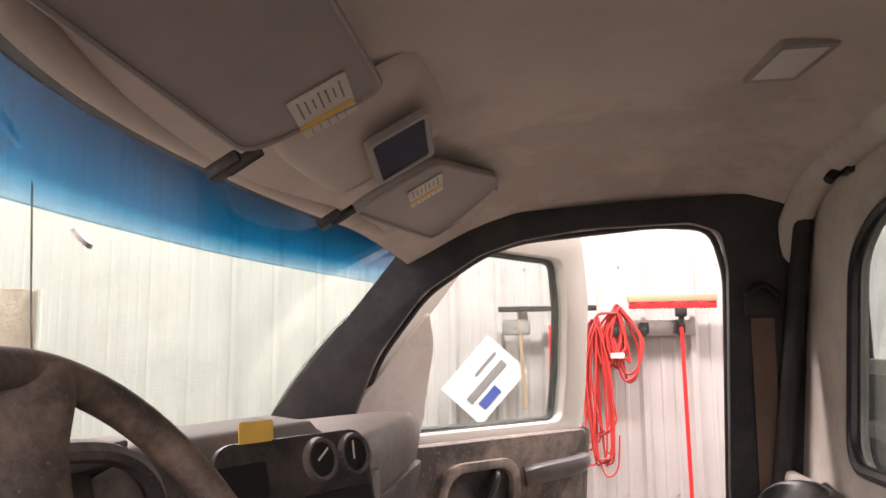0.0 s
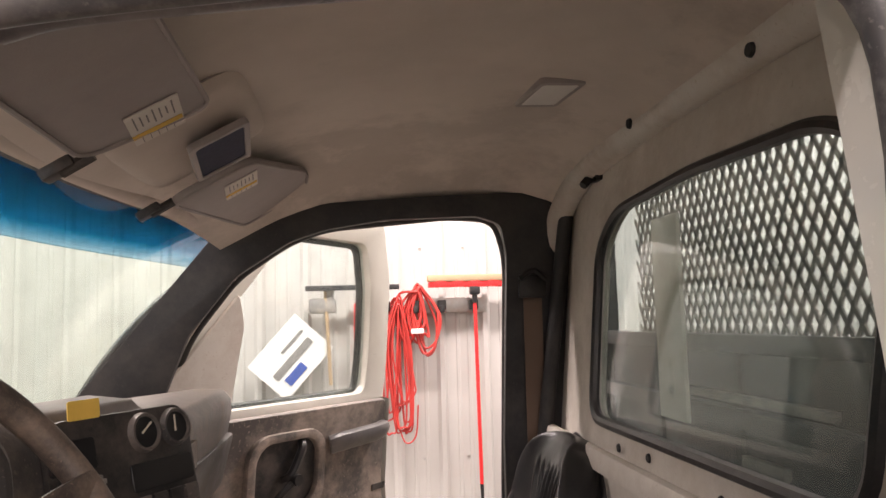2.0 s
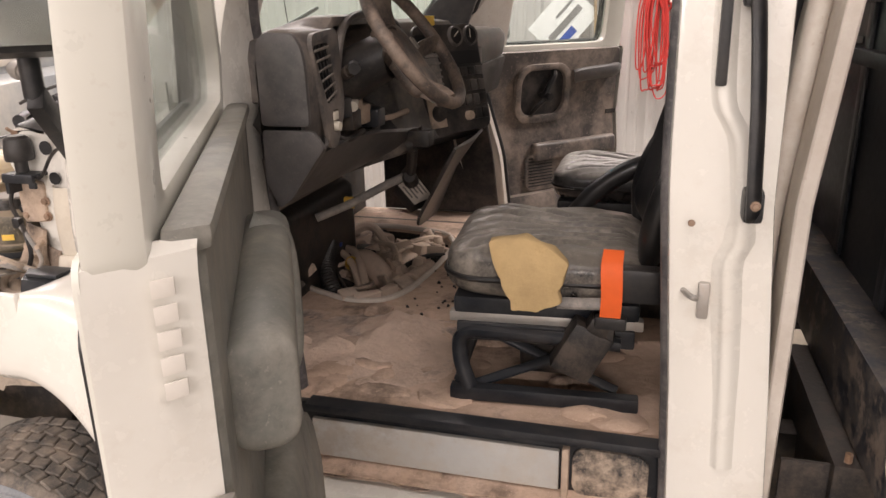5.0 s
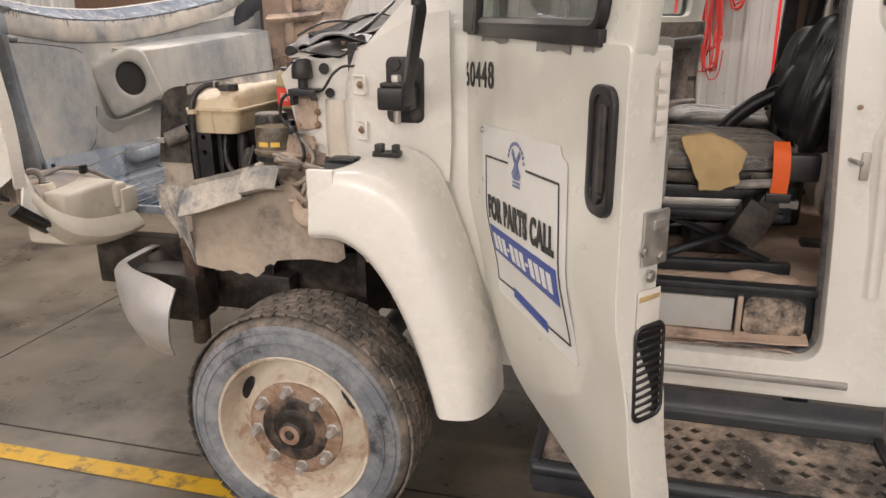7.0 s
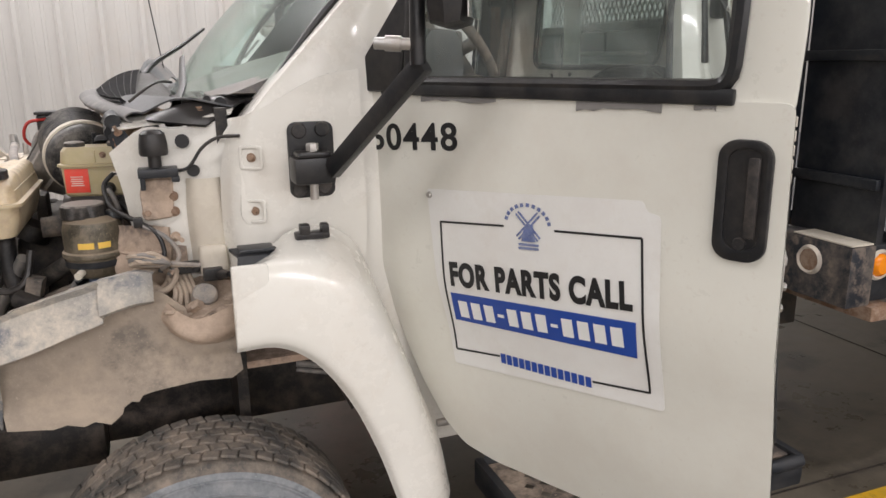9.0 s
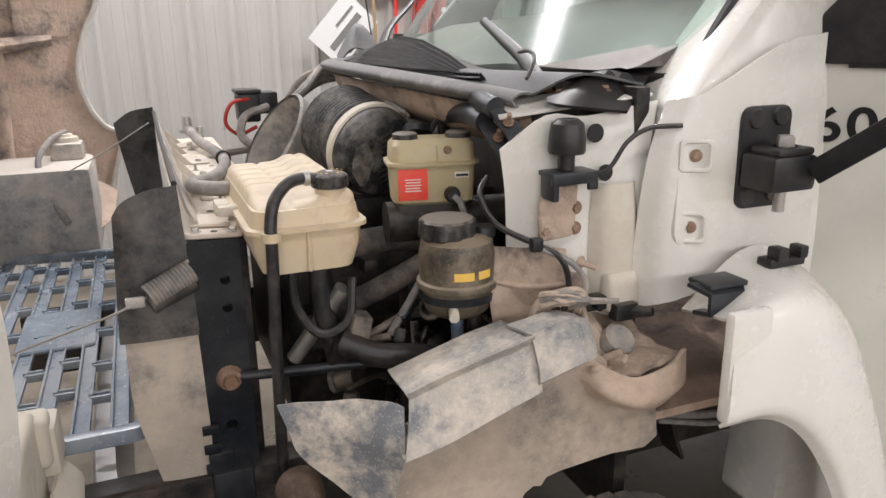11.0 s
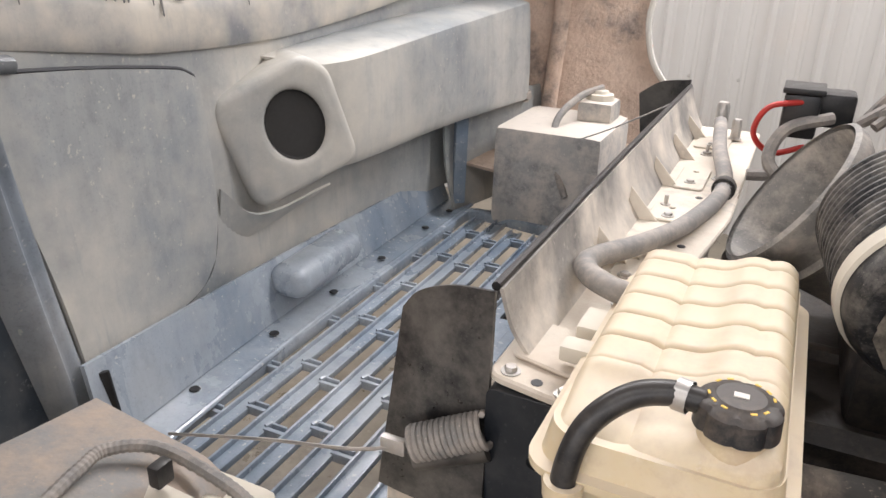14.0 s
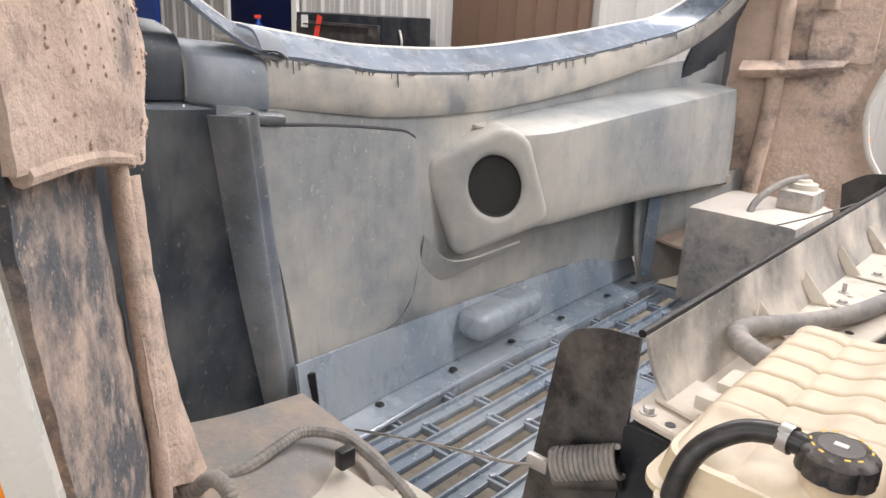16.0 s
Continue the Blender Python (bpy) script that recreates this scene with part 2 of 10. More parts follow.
FLOORDUST = surface("muddy_cab_floor", (0.52, 0.375, 0.28), 0.95, dust=0.8, dust_color=(0.70, 0.525, 0.41), scale=4.5, stain=(0.11, 0.085, 0.07), stain_amount=0.65, stain_scale=4.2, bump=0.008, bump_scale=34)
CONCRETE = surface("shop_concrete", (0.122, 0.104, 0.078), 0.26, scale=0.9, vary=0.40, stain=(0.042, 0.035, 0.029), stain_amount=0.9, stain_scale=1.25, dust=0.5, dust_color=(0.24, 0.205, 0.16), bump=0.0006, bump_scale=40, dust_rough=0.55)
YELLOW = surface("yellow_floor_paint", (0.72, 0.42, 0.02), 0.45, scale=5, vary=0.08, stain=(0.10, 0.08, 0.05), stain_amount=0.85, stain_scale=6, dust=0.25, dust_color=(0.30, 0.22, 0.06))
WALLM = surface("white_steel_siding", (0.47, 0.455, 0.43), 0.42, scale=0.8, vary=0.04, stretch=(1, 1, 0.15), stain=(0.48, 0.43, 0.38), stain_amount=0.3, stain_scale=1.2)
TANK = surface("cream_tank_plastic", (0.62, 0.505, 0.325), 0.28, scale=2.6, vary=0.14, dust=0.6, up=0.55, dust_color=(0.66, 0.57, 0.455), stain=(0.42, 0.30, 0.20), stain_amount=0.55, stain_scale=9, sub=0.10, dust_rough=0.7)
RESERVOIR = surface("tan_reservoir_plastic", (0.44, 0.375, 0.21), 0.34, scale=4, vary=0.12, dust=0.6, up=0.5, dust_color=(0.52, 0.43, 0.31), stain=(0.30, 0.24, 0.13), stain_amount=0.4, stain_scale=7, sub=0.1, dust_rough=0.75)
SMOKED = surface("smoked_reservoir_plastic", (0.085, 0.075, 0.052), 0.30, scale=5, dust=0.65, up=0.7, dust_color=(0.38, 0.30, 0.215), vary=0.3, stain=(0.03, 0.028, 0.022), stain_amount=0.6, stain_scale=6, dust_rough=0.7)
HOODIN = streaked("hood_underside", (0.20, 0.225, 0.245), (0.40, 0.405, 0.39), (0.64, 0.59, 0.505), 0.34, 1.7, 0.72)
HOODBLUE = streaked("hood_grey_blue", (0.14, 0.185, 0.245), (0.33, 0.38, 0.44), (0.58, 0.57, 0.535), 0.22, 2.4, 0.30)
MUD = surface("caked_mud", (0.60, 0.455, 0.36), 0.95, scale=6, vary=0.22, dust=0.7, dust_color=(0.74, 0.585, 0.475), stain=(0.15, 0.135, 0.135), stain_amount=0.8, stain_scale=3.2, bump=0.018, bump_scale=45)
CREAM = surface("cream_plastic", (0.65, 0.60, 0.50), 0.5, scale=4, vary=0.15, dust=0.6, up=0.4, dust_color=(0.60, 0.545, 0.465), stain=(0.46, 0.40, 0.32), stain_amount=0.4, stain_scale=7)
RADTOP = surface("dusty_support_panel", (0.66, 0.60, 0.51), 0.75, scale=6, vary=0.1, dust=0.7, dust_color=(0.60, 0.51, 0.42), stain=(0.22, 0.21, 0.20), stain_amount=0.5, stain_scale=5, bump=0.001, bump_scale=200)
HOSE = surface("rubber_hose", (0.011, 0.011, 0.012), 0.36, dust=0.16, scale=10, up=0.10, dust_color=(0.30, 0.255, 0.215), dust_rough=0.7)
GREYHOSE = surface("dusty_grey_hose", (0.21, 0.20, 0.19), 0.6, dust=0.7, dust_color=(0.46, 0.40, 0.345), scale=9)
FOAM = surface("yellow_foam", (0.52, 0.37, 0.185), 0.95, scale=14, vary=0.12, stain=(0.40, 0.28, 0.12), stain_amount=0.5, stain_scale=10, bump=0.003, bump_scale=120)
ORANGE = surface("orange_webbing", (0.85, 0.13, 0.02), 0.6, scale=20, vary=0.06)
AMBER = surface("amber_lens", (0.9, 0.28, 0.01), 0.15, scale=8, vary=0.04)
RED = surface("red_label", (0.80, 0.05, 0.025), 0.45, scale=12, vary=0.05, dust=0.15)
REDCORD = surface("red_cord", (0.50, 0.04, 0.032), 0.5, scale=8, vary=0.12)
REDPOLE = surface("red_pole", (0.78, 0.03, 0.03), 0.35, scale=4, vary=0.05)
WOOD = surface("broom_wood", (0.42, 0.30, 0.18), 0.7, scale=5, vary=0.2, stretch=(0.2, 1, 1))
PAPER = surface("label_paper", (0.72, 0.68, 0.62), 0.7, scale=12, vary=0.08, stain=(0.55, 0.47, 0.36), stain_amount=0.4)
PAPERYEL = surface("label_yellow", (0.80, 0.52, 0.10), 0.7, scale=12, vary=0.08)
SIGNW = surface("sign_white", (0.82, 0.82, 0.80), 0.4, scale=4, vary=0.03)
INK = surface("sign_black", (0.012, 0.012, 0.013), 0.45, scale=10, vary=0.05)
BLUE = surface("sign_blue", (0.018, 0.065, 0.34), 0.4, scale=10, vary=0.05)
GREYINK = surface("print_grey", (0.22, 0.21, 0.20), 0.6, scale=20, vary=0.1)
SCREEN = surface("dark_screen", (0.006, 0.010, 0.045), 0.5, scale=10, vary=0.05)
SCREEN.node_tree.nodes["Principled BSDF"].inputs["Specular IOR Level"].default_value = 0.08
LENSW = surface("dome_lens", (0.82, 0.80, 0.76), 0.3, scale=8, vary=0.04)
BROWN = surface("brown_door_panel", (0.12, 0.075, 0.05), 0.5, scale=1.5, vary=0.15, stretch=(1, 1, 0.2))
GLASS = glass("green_glass", (0.86, 0.945, 0.915), 0.02, 0.14, grime=0.08)
CLEARGLASS = glass("side_glass", (0.92, 0.965, 0.955), 0.025, grime=0.14)
BLUEBAND = glass("blue_shade_band", (0.004, 0.09, 0.15), 0.0, grime=0.02, fade=(0.93, 0.985, 0.99))
REARGLASS = glass("filmed_rear_glass", (0.86, 0.935, 0.92), 0.11, grime=0.14)
MIRROR = surface("mirror_silver", (0.85, 0.86, 0.86), 0.03, metal=1.0, vary=0.0, dust=0.1)

# ---------------------------------------------------------------- building blocks


def part(name, bm, material, parent=None, label="", smooth=38):
    """Links a bmesh as one mesh object, under a thing or a part when one is given."""
    bmesh.ops.recalc_face_normals(bm, faces=bm.faces)
    me = bpy.data.meshes.new(name)
    bm.to_mesh(me)
    bm.free()
    if smooth:
        for p in me.polygons:
            p.use_smooth = True
        me.set_sharp_from_angle(angle=radians(smooth))
    me.materials.append(material)
    ob = new(name, me)
    if parent is not None:
        ob.parent = parent
    if label:
        ob["label"] = label
    return ob


def thing(name, label, category, group="", kind="", at=None):
    ob = new(name)
    ob.empty_display_size = 0.05
    if at is not None:
        ob.matrix_world = at
    return tagged(ob, label, category, group, kind)


def solo(name, bm, material, label, category, group="", kind="", at=None, smooth=38):
    ob = part(name, bm, material, smooth=smooth)
    if at is not None:
        ob.matrix_world = at
    return tagged(ob, label, category, group, kind)


def merge(*bms):
    out = bmesh.new()
    for b in bms:
        me = bpy.data.meshes.new("tmp")
        b.to_mesh(me)
        out.from_mesh(me)
        bpy.data.meshes.remove(me)
        b.free()
    return out


def turned(bm, m):
    bmesh.ops.transform(bm, matrix=m, verts=bm.verts)
    return bm


def bevelled(bm, r, seg=2, angle=30):
    edges = [e for e in bm.edges if len(e.link_faces) == 2 and e.calc_face_angle(0) > radians(angle)]
    if r > 0 and edges:
        bmesh.ops.bevel(bm, geom=edges, offset=r, segments=seg, profile=0.6, affect="EDGES", clamp_overlap=True)
    return bm


def box(c, s, r=0.004, m=None, seg=2):
    """A bevelled box of size s about the centre c."""
    bm = bmesh.new()
    bmesh.ops.create_cube(bm, size=1, matrix=Matrix.Translation(c) @ Matrix.Diagonal((*s, 1)))
    bevelled(bm, r, seg)
    return turned(bm, m) if m is not None else bm


def smooth_path(points, per=6, closed=False):
    pts = [Vector(p) for p in points]
    if len(pts) < 3:
        return pts
    out, n = [], len(pts)
    last = n if closed else n - 1
    for i in range(last):
        if closed:
            a, b, c, d = pts[(i - 1) % n], pts[i], pts[(i + 1) % n], pts[(i + 2) % n]
        else:
            b, c = pts[i], pts[i + 1]
            a = pts[i - 1] if i else b * 2 - c
            d = pts[i + 2] if i + 2 < n else c * 2 - b
        for k in range(per):
            t = k / per
            out.append(0.5 * ((2 * b) + (c - a) * t + (2 * a - 5 * b + 4 * c - d) * t * t + (3 * b - a - 3 * c + d) * t ** 3))
    if not closed:
        out.append(pts[-1])
    return out


def tube(points, r, seg=10, per=6, closed=False, r2=None, squash=1.0):
    """A round bar or hose along a smooth path. r may be a function of the way along, 0 to 1."""
    pts = smooth_path(points, per, closed)
    bm = bmesh.new()
    n = len(pts)
    tang = [((pts[(i + 1) % n] if closed or i + 1 < n else pts[i]) - (pts[i - 1] if closed or i else pts[i])).normalized() for i in range(n)]
    side = tang[0].orthogonal().normalized()
    rings = []
    for i, (p, t) in enumerate(zip(pts, tang)):
        side = (side - t * side.dot(t)).normalized()
        up = t.cross(side)
        k = i / max(1, n - 1)
        rad = r(k) if callable(r) else (r if r2 is None else r + (r2 - r) * k)
        rings.append([bm.verts.new(p + rad * (math.cos(a) * side + squash * math.sin(a) * up)) for a in (2 * math.pi * j / seg for j in range(seg))])
    for i in range(n if closed else n - 1):
        a, b = rings[i], rings[(i + 1) % n]
        if closed and i == n - 1:
            off = min(range(seg), key=lambda o: sum((a[j].co - b[(j + o) % seg].co).length for j in range(seg)))
            b = b[off:] + b[:off]
        for j in range(seg):
            bm.faces.new((a[j], a[(j + 1) % seg], b[(j + 1) % seg], b[j]))
    if not closed:
        bm.faces.new(rings[0][::-1])
        bm.faces.new(rings[-1])
    return bm


def lathe(profile, seg=32, m=None, a0=0.0, a1=2 * math.pi):
    """Turns a profile of (radius, height) about z."""
    bm = bmesh.new()
    full = abs(a1 - a0 - 2 * math.pi) < 1e-6
    cols = []
    for i in range(seg if full else seg + 1):
        a = a0 + (a1 - a0) * i / seg
        cols.append([bm.verts.new((r * math.cos(a), r * math.sin(a), h)) for r, h in profile])
    for i in range(seg):
        a, b = cols[i], cols[(i + 1) % len(cols)]
        for j in range(len(profile) - 1):
            bm.faces.new((a[j], b[j], b[j + 1], a[j + 1]))
    bmesh.ops.remove_doubles(bm, verts=bm.verts, dist=1e-5)
    return turned(bm, m) if m is not None else bm


def plate(outline, depth, r=0.002, m=None, holes=(), seg=1):
    """A flat sheet cut to an outline in x, y, with holes, depth thick along z."""
    bm = bmesh.new()
    edges = []
    for loop in (outline, *holes):
        vs = [bm.verts.new((p[0], p[1], 0)) for p in loop]
        edges += [bm.edges.new((vs[i], vs[(i + 1) % len(vs)])) for i in range(len(vs))]
    bmesh.ops.triangle_fill(bm, use_beauty=True, use_dissolve=False, edges=edges)
    bmesh.ops.dissolve_limit(bm, angle_limit=0.01, verts=bm.verts, edges=[e for e in bm.edges if not e.is_boundary])
    top = bmesh.ops.extrude_face_region(bm, geom=bm.faces[:])
    bmesh.ops.translate(bm, vec=(0, 0, depth), verts=[v for v in top["geom"] if isinstance(v, bmesh.types.BMVert)])
    bmesh.ops.recalc_face_normals(bm, faces=bm.faces)
    if r > 0:
        bevelled(bm, r, seg, 50)
    return turned(bm, m) if m is not None else bm


def round_rect(w, h, r, n=5, cx=0.0, cy=0.0):
    pts = []
    for sx, sy, a in ((1, 1, 0), (-1, 1, 90), (-1, -1, 180), (1, -1, 270)):
        for k in range(n + 1):
            t = radians(a + 90 * k / n)
            pts.append((cx + sx * (w / 2 - r) + r * math.cos(t), cy + sy * (h / 2 - r) + r * math.sin(t)))
    return pts


def oval(rx, ry, n=20, cx=0.0, cy=0.0):
    return [(cx + rx * math.cos(2 * math.pi * k / n), cy + ry * math.sin(2 * math.pi * k / n)) for k in range(n)]


def rounded(poly, r, n=4):
    """Rounds the corners of a polygon."""
    out = []
    k = len(poly)
    for i in range(k):
        a, b, c = Vector(poly[i - 1]), Vector(poly[i]), Vector(poly[(i + 1) % k])
        d1, d2 = (a - b), (c - b)
        q = min(r, d1.length * 0.45, d2.length * 0.45)
        p, s = b + d1.normalized() * q, b + d2.normalized() * q
        for j in range(n + 1):
            t = j / n
            v = p * (1 - t) ** 2 + b * 2 * t * (1 - t) + s * t * t
            out.append((v.x, v.y))
    return out


def loft(rows, thick=0.0, closed=False):
    """A skin over rows of points, with a thickness when given."""
    bm = bmesh.new()
    grid = [[bm.verts.new(p) for p in row] for row in rows]
    for a, b in zip(grid, grid[1:]):
        k = len(a)
        for j in range(k if closed else k - 1):
            bm.faces.new((a[j], a[(j + 1) % k], b[(j + 1) % k], b[j]))
    if thick:
        bmesh.ops.recalc_face_normals(bm, faces=bm.faces)
        bmesh.ops.solidify(bm, geom=bm.faces[:], thickness=thick)
    return bm


def resample(points, n):
    pts = [Vector(p) for p in points]
    d = [0.0]
    for a, b in zip(pts, pts[1:]):
        d.append(d[-1] + (b - a).length)
    out = []
    for k in range(n):
        s = d[-1] * k / (n - 1)
        i = max(j for j in range(len(d)) if d[j] <= s + 1e-9)
        i = min(i, len(pts) - 2)
        t = (s - d[i]) / max(1e-9, d[i + 1] - d[i])
        out.append(pts[i].lerp(pts[i + 1], t))
    return out


def skin(curves, n=24, per=5, thick=0.0):
    """A skin through curves of a few points each, smoothed along and across."""
    rows = [resample(smooth_path(c, per), n) for c in curves]
    cols = [smooth_path([row[j] for row in rows], 4) for j in range(n)]
    return loft(cols, thick)


def wobble(bm, amount, scale, seed=0.0):
    for v in bm.verts:
        p = v.co * scale + Vector((seed, seed * 1.7, -seed))
        v.co += Vector((noise.noise(p), noise.noise(p + Vector((9, 3, 1))), noise.noise(p + Vector((2, 8, 5))))) * amount
    return bm


# sheet frames: xz(y) lays a sheet's x, y into the world's x, z with its depth along +y; yz(x) into y, z with depth along +x
def xz(y):
    return Matrix(((1, 0, 0, 0), (0, 0, 1, y), (0, 1, 0, 0), (0, 0, 0, 1)))


def yz(x):
    return Matrix(((0, 0, 1, x), (1, 0, 0, 0), (0, 1, 0, 0), (0, 0, 0, 1)))


def xy(z):
    return Matrix.Translation((0, 0, z))


def hexbolt(c, axis, r=0.009, h=0.008):
    """A hexagon bolt head with its washer."""
    turn = Vector(axis).normalized().to_track_quat("Z", "Y").to_matrix().to_4x4()
    m = Matrix.Translation(c) @ turn
    return merge(lathe([(0, 0), (r * 1.5, 0), (r * 1.5, 0.002), (0, 0.002)], 14, m), lathe([(0, 0.002), (r, 0.002), (r, h * 0.8), (r * 0.85, h), (0, h)], 6, m))


def pad(length, width, thick, crown=None, m=None, nu=40, nv=40, taper=None, power=5.0):
    """An upholstered pad: x along its length, y across, z its thickness; crown lifts the top face, taper narrows it."""
    bm = bmesh.new()
    top, low = [], []
    for i in range(nu + 1):
        a = -math.cos(math.pi * i / nu) * 0.35 + (2 * i / nu - 1) * 0.65
        rt, rl = [], []
        for j in range(nv + 1):
            b = -math.cos(math.pi * j / nv) * 0.35 + (2 * j / nv - 1) * 0.65
            q = max(0.0, (1 - abs(a) ** power)) ** 0.36 * max(0.0, (1 - abs(b) ** power)) ** 0.36
            k = taper(a) if taper else 1.0
            rnd_off = math.sqrt(max(0.0, 1 - 0.22 * (a * b) ** 4))
            x, y = a * length / 2 * rnd_off, b * width / 2 * k * rnd_off
            c = crown(a, b) if crown else 0.0
            rt.append(bm.verts.new((x, y, thick / 2 * q + c * min(1, q * 1.6))))
            rl.append(bm.verts.new((x, y, -thick / 2 * q + (c * 0.5 if c > 0.02 else 0) * q)))
        top.append(rt)
        low.append(rl)
    for g in (top, low):
        for a, b in zip(g, g[1:]):
            for j in range(nv):
                bm.faces.new((a[j], a[j + 1], b[j + 1], b[j]))
    bmesh.ops.remove_doubles(bm, verts=bm.verts, dist=1e-4)
    return turned(bm, m) if m is not None else bm


def letter_mesh(parent, body, size, material, m, depth=0.001, bold=0.0, name="lettering", fit=None):
    """Words in the built-in font, as a mesh under their carrier."""
    cu = bpy.data.curves.new(name, "FONT")
    cu.body, cu.size, cu.extrude, cu.align_x, cu.align_y, cu.offset = body, size, depth, "CENTER", "CENTER", bold
    cu.space_character = 1.12
    tmp = bpy.data.objects.new(name, cu)
    scene.collection.objects.link(tmp)
    bpy.context.view_layer.update()
    me = bpy.data.meshes.new_from_object(tmp.evaluated_get(bpy.context.evaluated_depsgraph_get()))
    bpy.data.objects.remove(tmp)
    if fit is not None:
        xs, ys = [v.co.x for v in me.vertices], [v.co.y for v in me.vertices]
        me.transform(Matrix.Diagonal((fit[0] / (max(xs) - min(xs)), fit[1] / (max(ys) - min(ys)), 1, 1)) @ Matrix.Translation((-(max(xs) + min(xs)) / 2, -(max(ys) + min(ys)) / 2, 0)))
    me.transform(m)
    me.materials.clear()
    me.materials.append(material)
    ob = new(name, me)
    ob.parent = parent
    return ob

# ---------------------------------------------------------------- the workshop
def flat(x0, y0, x1, y1, z=0.0):
    bm = bmesh.new()
    bm.faces.new([bm.verts.new(p) for p in ((x0, y0, z), (x1, y0, z), (x1, y1, z), (x0, y1, z))])
    return bm


XA, XB, YA, YB, TOP = -11.0, 13.0, -9.0, 5.0, 5.0
solo("floor", flat(XA - 1, YA - 1, XB + 1, YB + 1), CONCRETE, "stained polished concrete workshop floor", "floor", kind="structure", smooth=0)


def siding(length, height, pitch=0.305):
    """A ribbed steel wall sheet, its ribs upright, in x and z."""
    prof = []
    n = int(length / pitch) + 1
    for k in range(n):
        b = k * pitch
        prof += [(b, 0), (b + 0.022, -0.028), (b + 0.052, -0.028), (b + 0.074, 0)]
        for q in (0.135, 0.213):
            prof += [(b + q, 0), (b + q + 0.008, -0.005), (b + q + 0.024, -0.005), (b + q + 0.032, 0)]
    return loft([[(x, y, 0) for x, y in prof], [(x, y, height) for x, y in prof]])


wall = solo("wall_north", siding(XB - XA, TOP), WALLM, "white ribbed steel siding wall with screw rows", "wall", kind="structure", at=pose(XA + 0.26, YB, 0), smooth=20)
part("backing", box(((XB - XA) / 2, 0.10, TOP / 2), (XB - XA, 0.16, TOP), 0), WALLM, wall)
screws = [lathe([(0, -0.006), (0.006, -0.005), (0.009, 0), (0.009, 0.002)], 6, pose(x, -0.002, z, 90)) for z in (1.03, 2.45) for x in [6.5 + 0.1525 * k + 0.11 for k in range(60)]]
part("screw_rows", merge(*screws), GREYINK, wall)["kind"] = "stuff"
solo("wall_south", box(((XA + XB) / 2, YA - 0.1, TOP / 2), (XB - XA, 0.2, TOP), 0), WALLM, "white painted workshop wall", "wall", kind="structure")
solo("wall_west", box((XA - 0.1, (YA + YB) / 2, TOP / 2), (0.2, YB - YA, TOP), 0), WALLM, "white painted workshop end wall", "wall", kind="structure")
solo("wall_east", box((XB + 0.1, (YA + YB) / 2, TOP / 2), (0.2, YB - YA, TOP), 0), WALLM, "white painted workshop end wall", "wall", kind="structure")
solo("ceiling", box(((XA + XB) / 2, (YA + YB) / 2, TOP + 0.1), (XB - XA, YB - YA, 0.2), 0), WALLM, "white workshop ceiling", "ceiling", kind="structure")
for lx, ly in LAMPS:
    solo("strip_light", box((0, 0, 0.06), (2.5, 0.30, 0.09), 0.01), WALLM, "white strip light housing, out of view", "ceiling light", group="strip lights", at=pose(lx, ly, 3.37 if ly < -5 else 4.87))

line = [(-9.0 + 0.25 * k, 0.135) for k in range(62)]
band = []
for s in (1, -1):
    band.append([(x, y + s * (0.045 + 0.006 * noise.noise(Vector((x * 3, s, 0)))), 0.004) for x, y in line])
solo("floor_line", loft(band), YELLOW, "worn yellow painted floor marking line", "floor marking", kind="structure", smooth=0)
for a, b in (((-9, 0.31), (9, 0.31)), ((-2.15, -6), (-2.15, 4.9)), ((3.9, -6), (3.9, 4.9)), ((-9, -2.9), (9, -2.9))):
    dx, dy = b[0] - a[0], b[1] - a[1]
    solo("floor_joint", box(((a[0] + b[0]) / 2, (a[1] + b[1]) / 2, 0.002), (max(0.008, dx), max(0.008, dy), 0.003), 0), DARK, "dark saw-cut joint in the concrete floor", "floor joint", kind="structure", smooth=0)
solo("door_1", merge(box((-4.15, YB - 0.05, 1.5), (1.38, 0.06, 3.0), 0.006), *[box((-4.15, YB - 0.085, z), (1.3, 0.012, 0.012), 0.002) for z in (2.98,)], *[box((-4.74 + 0.197 * k, YB - 0.085, 1.5), (0.012, 0.012, 2.9), 0.002) for k in range(7)]), BROWN, "dark brown panelled workshop door", "door", kind="structure")

# cables added for the unseen low lamp row
for lx, ly in LAMPS:
    if ly < -5:
        for dx in (-1.0, 1.0):
            solo("lamp_cable", tube([(0, 0, 0), (0, 0, 1.56)], 0.006, 6), STEEL, "thin steel cable added to hang an unseen strip light", "cable", group="lamp cables", at=pose(lx + dx, ly, 3.46))

# ---------------------------------------------------------------- front wheel
RT = 0.408
wheel = thing("front_wheel", "dusty truck front wheel with cream steel rim on the concrete", "wheel", at=Matrix.Translation((0, 0, RT)))
AXIS = pose(0, 0, 0, 90)          # z of the lathe to -y: outward
tyre_prof = [(0.262, 0.030), (0.275, 0.036), (0.300, 0.040), (0.345, 0.036), (0.375, 0.022), (0.392, -0.002), (RT - 0.010, -0.020),
             (RT - 0.006, -0.06), (RT - 0.004, -0.12), (RT - 0.006, -0.18), (RT - 0.012, -0.215), (0.375, -0.25), (0.32, -0.268), (0.27, -0.25), (0.255, -0.24)]
tyre = part("tyre", lathe(tyre_prof, 72, AXIS), RUBBER, wheel)
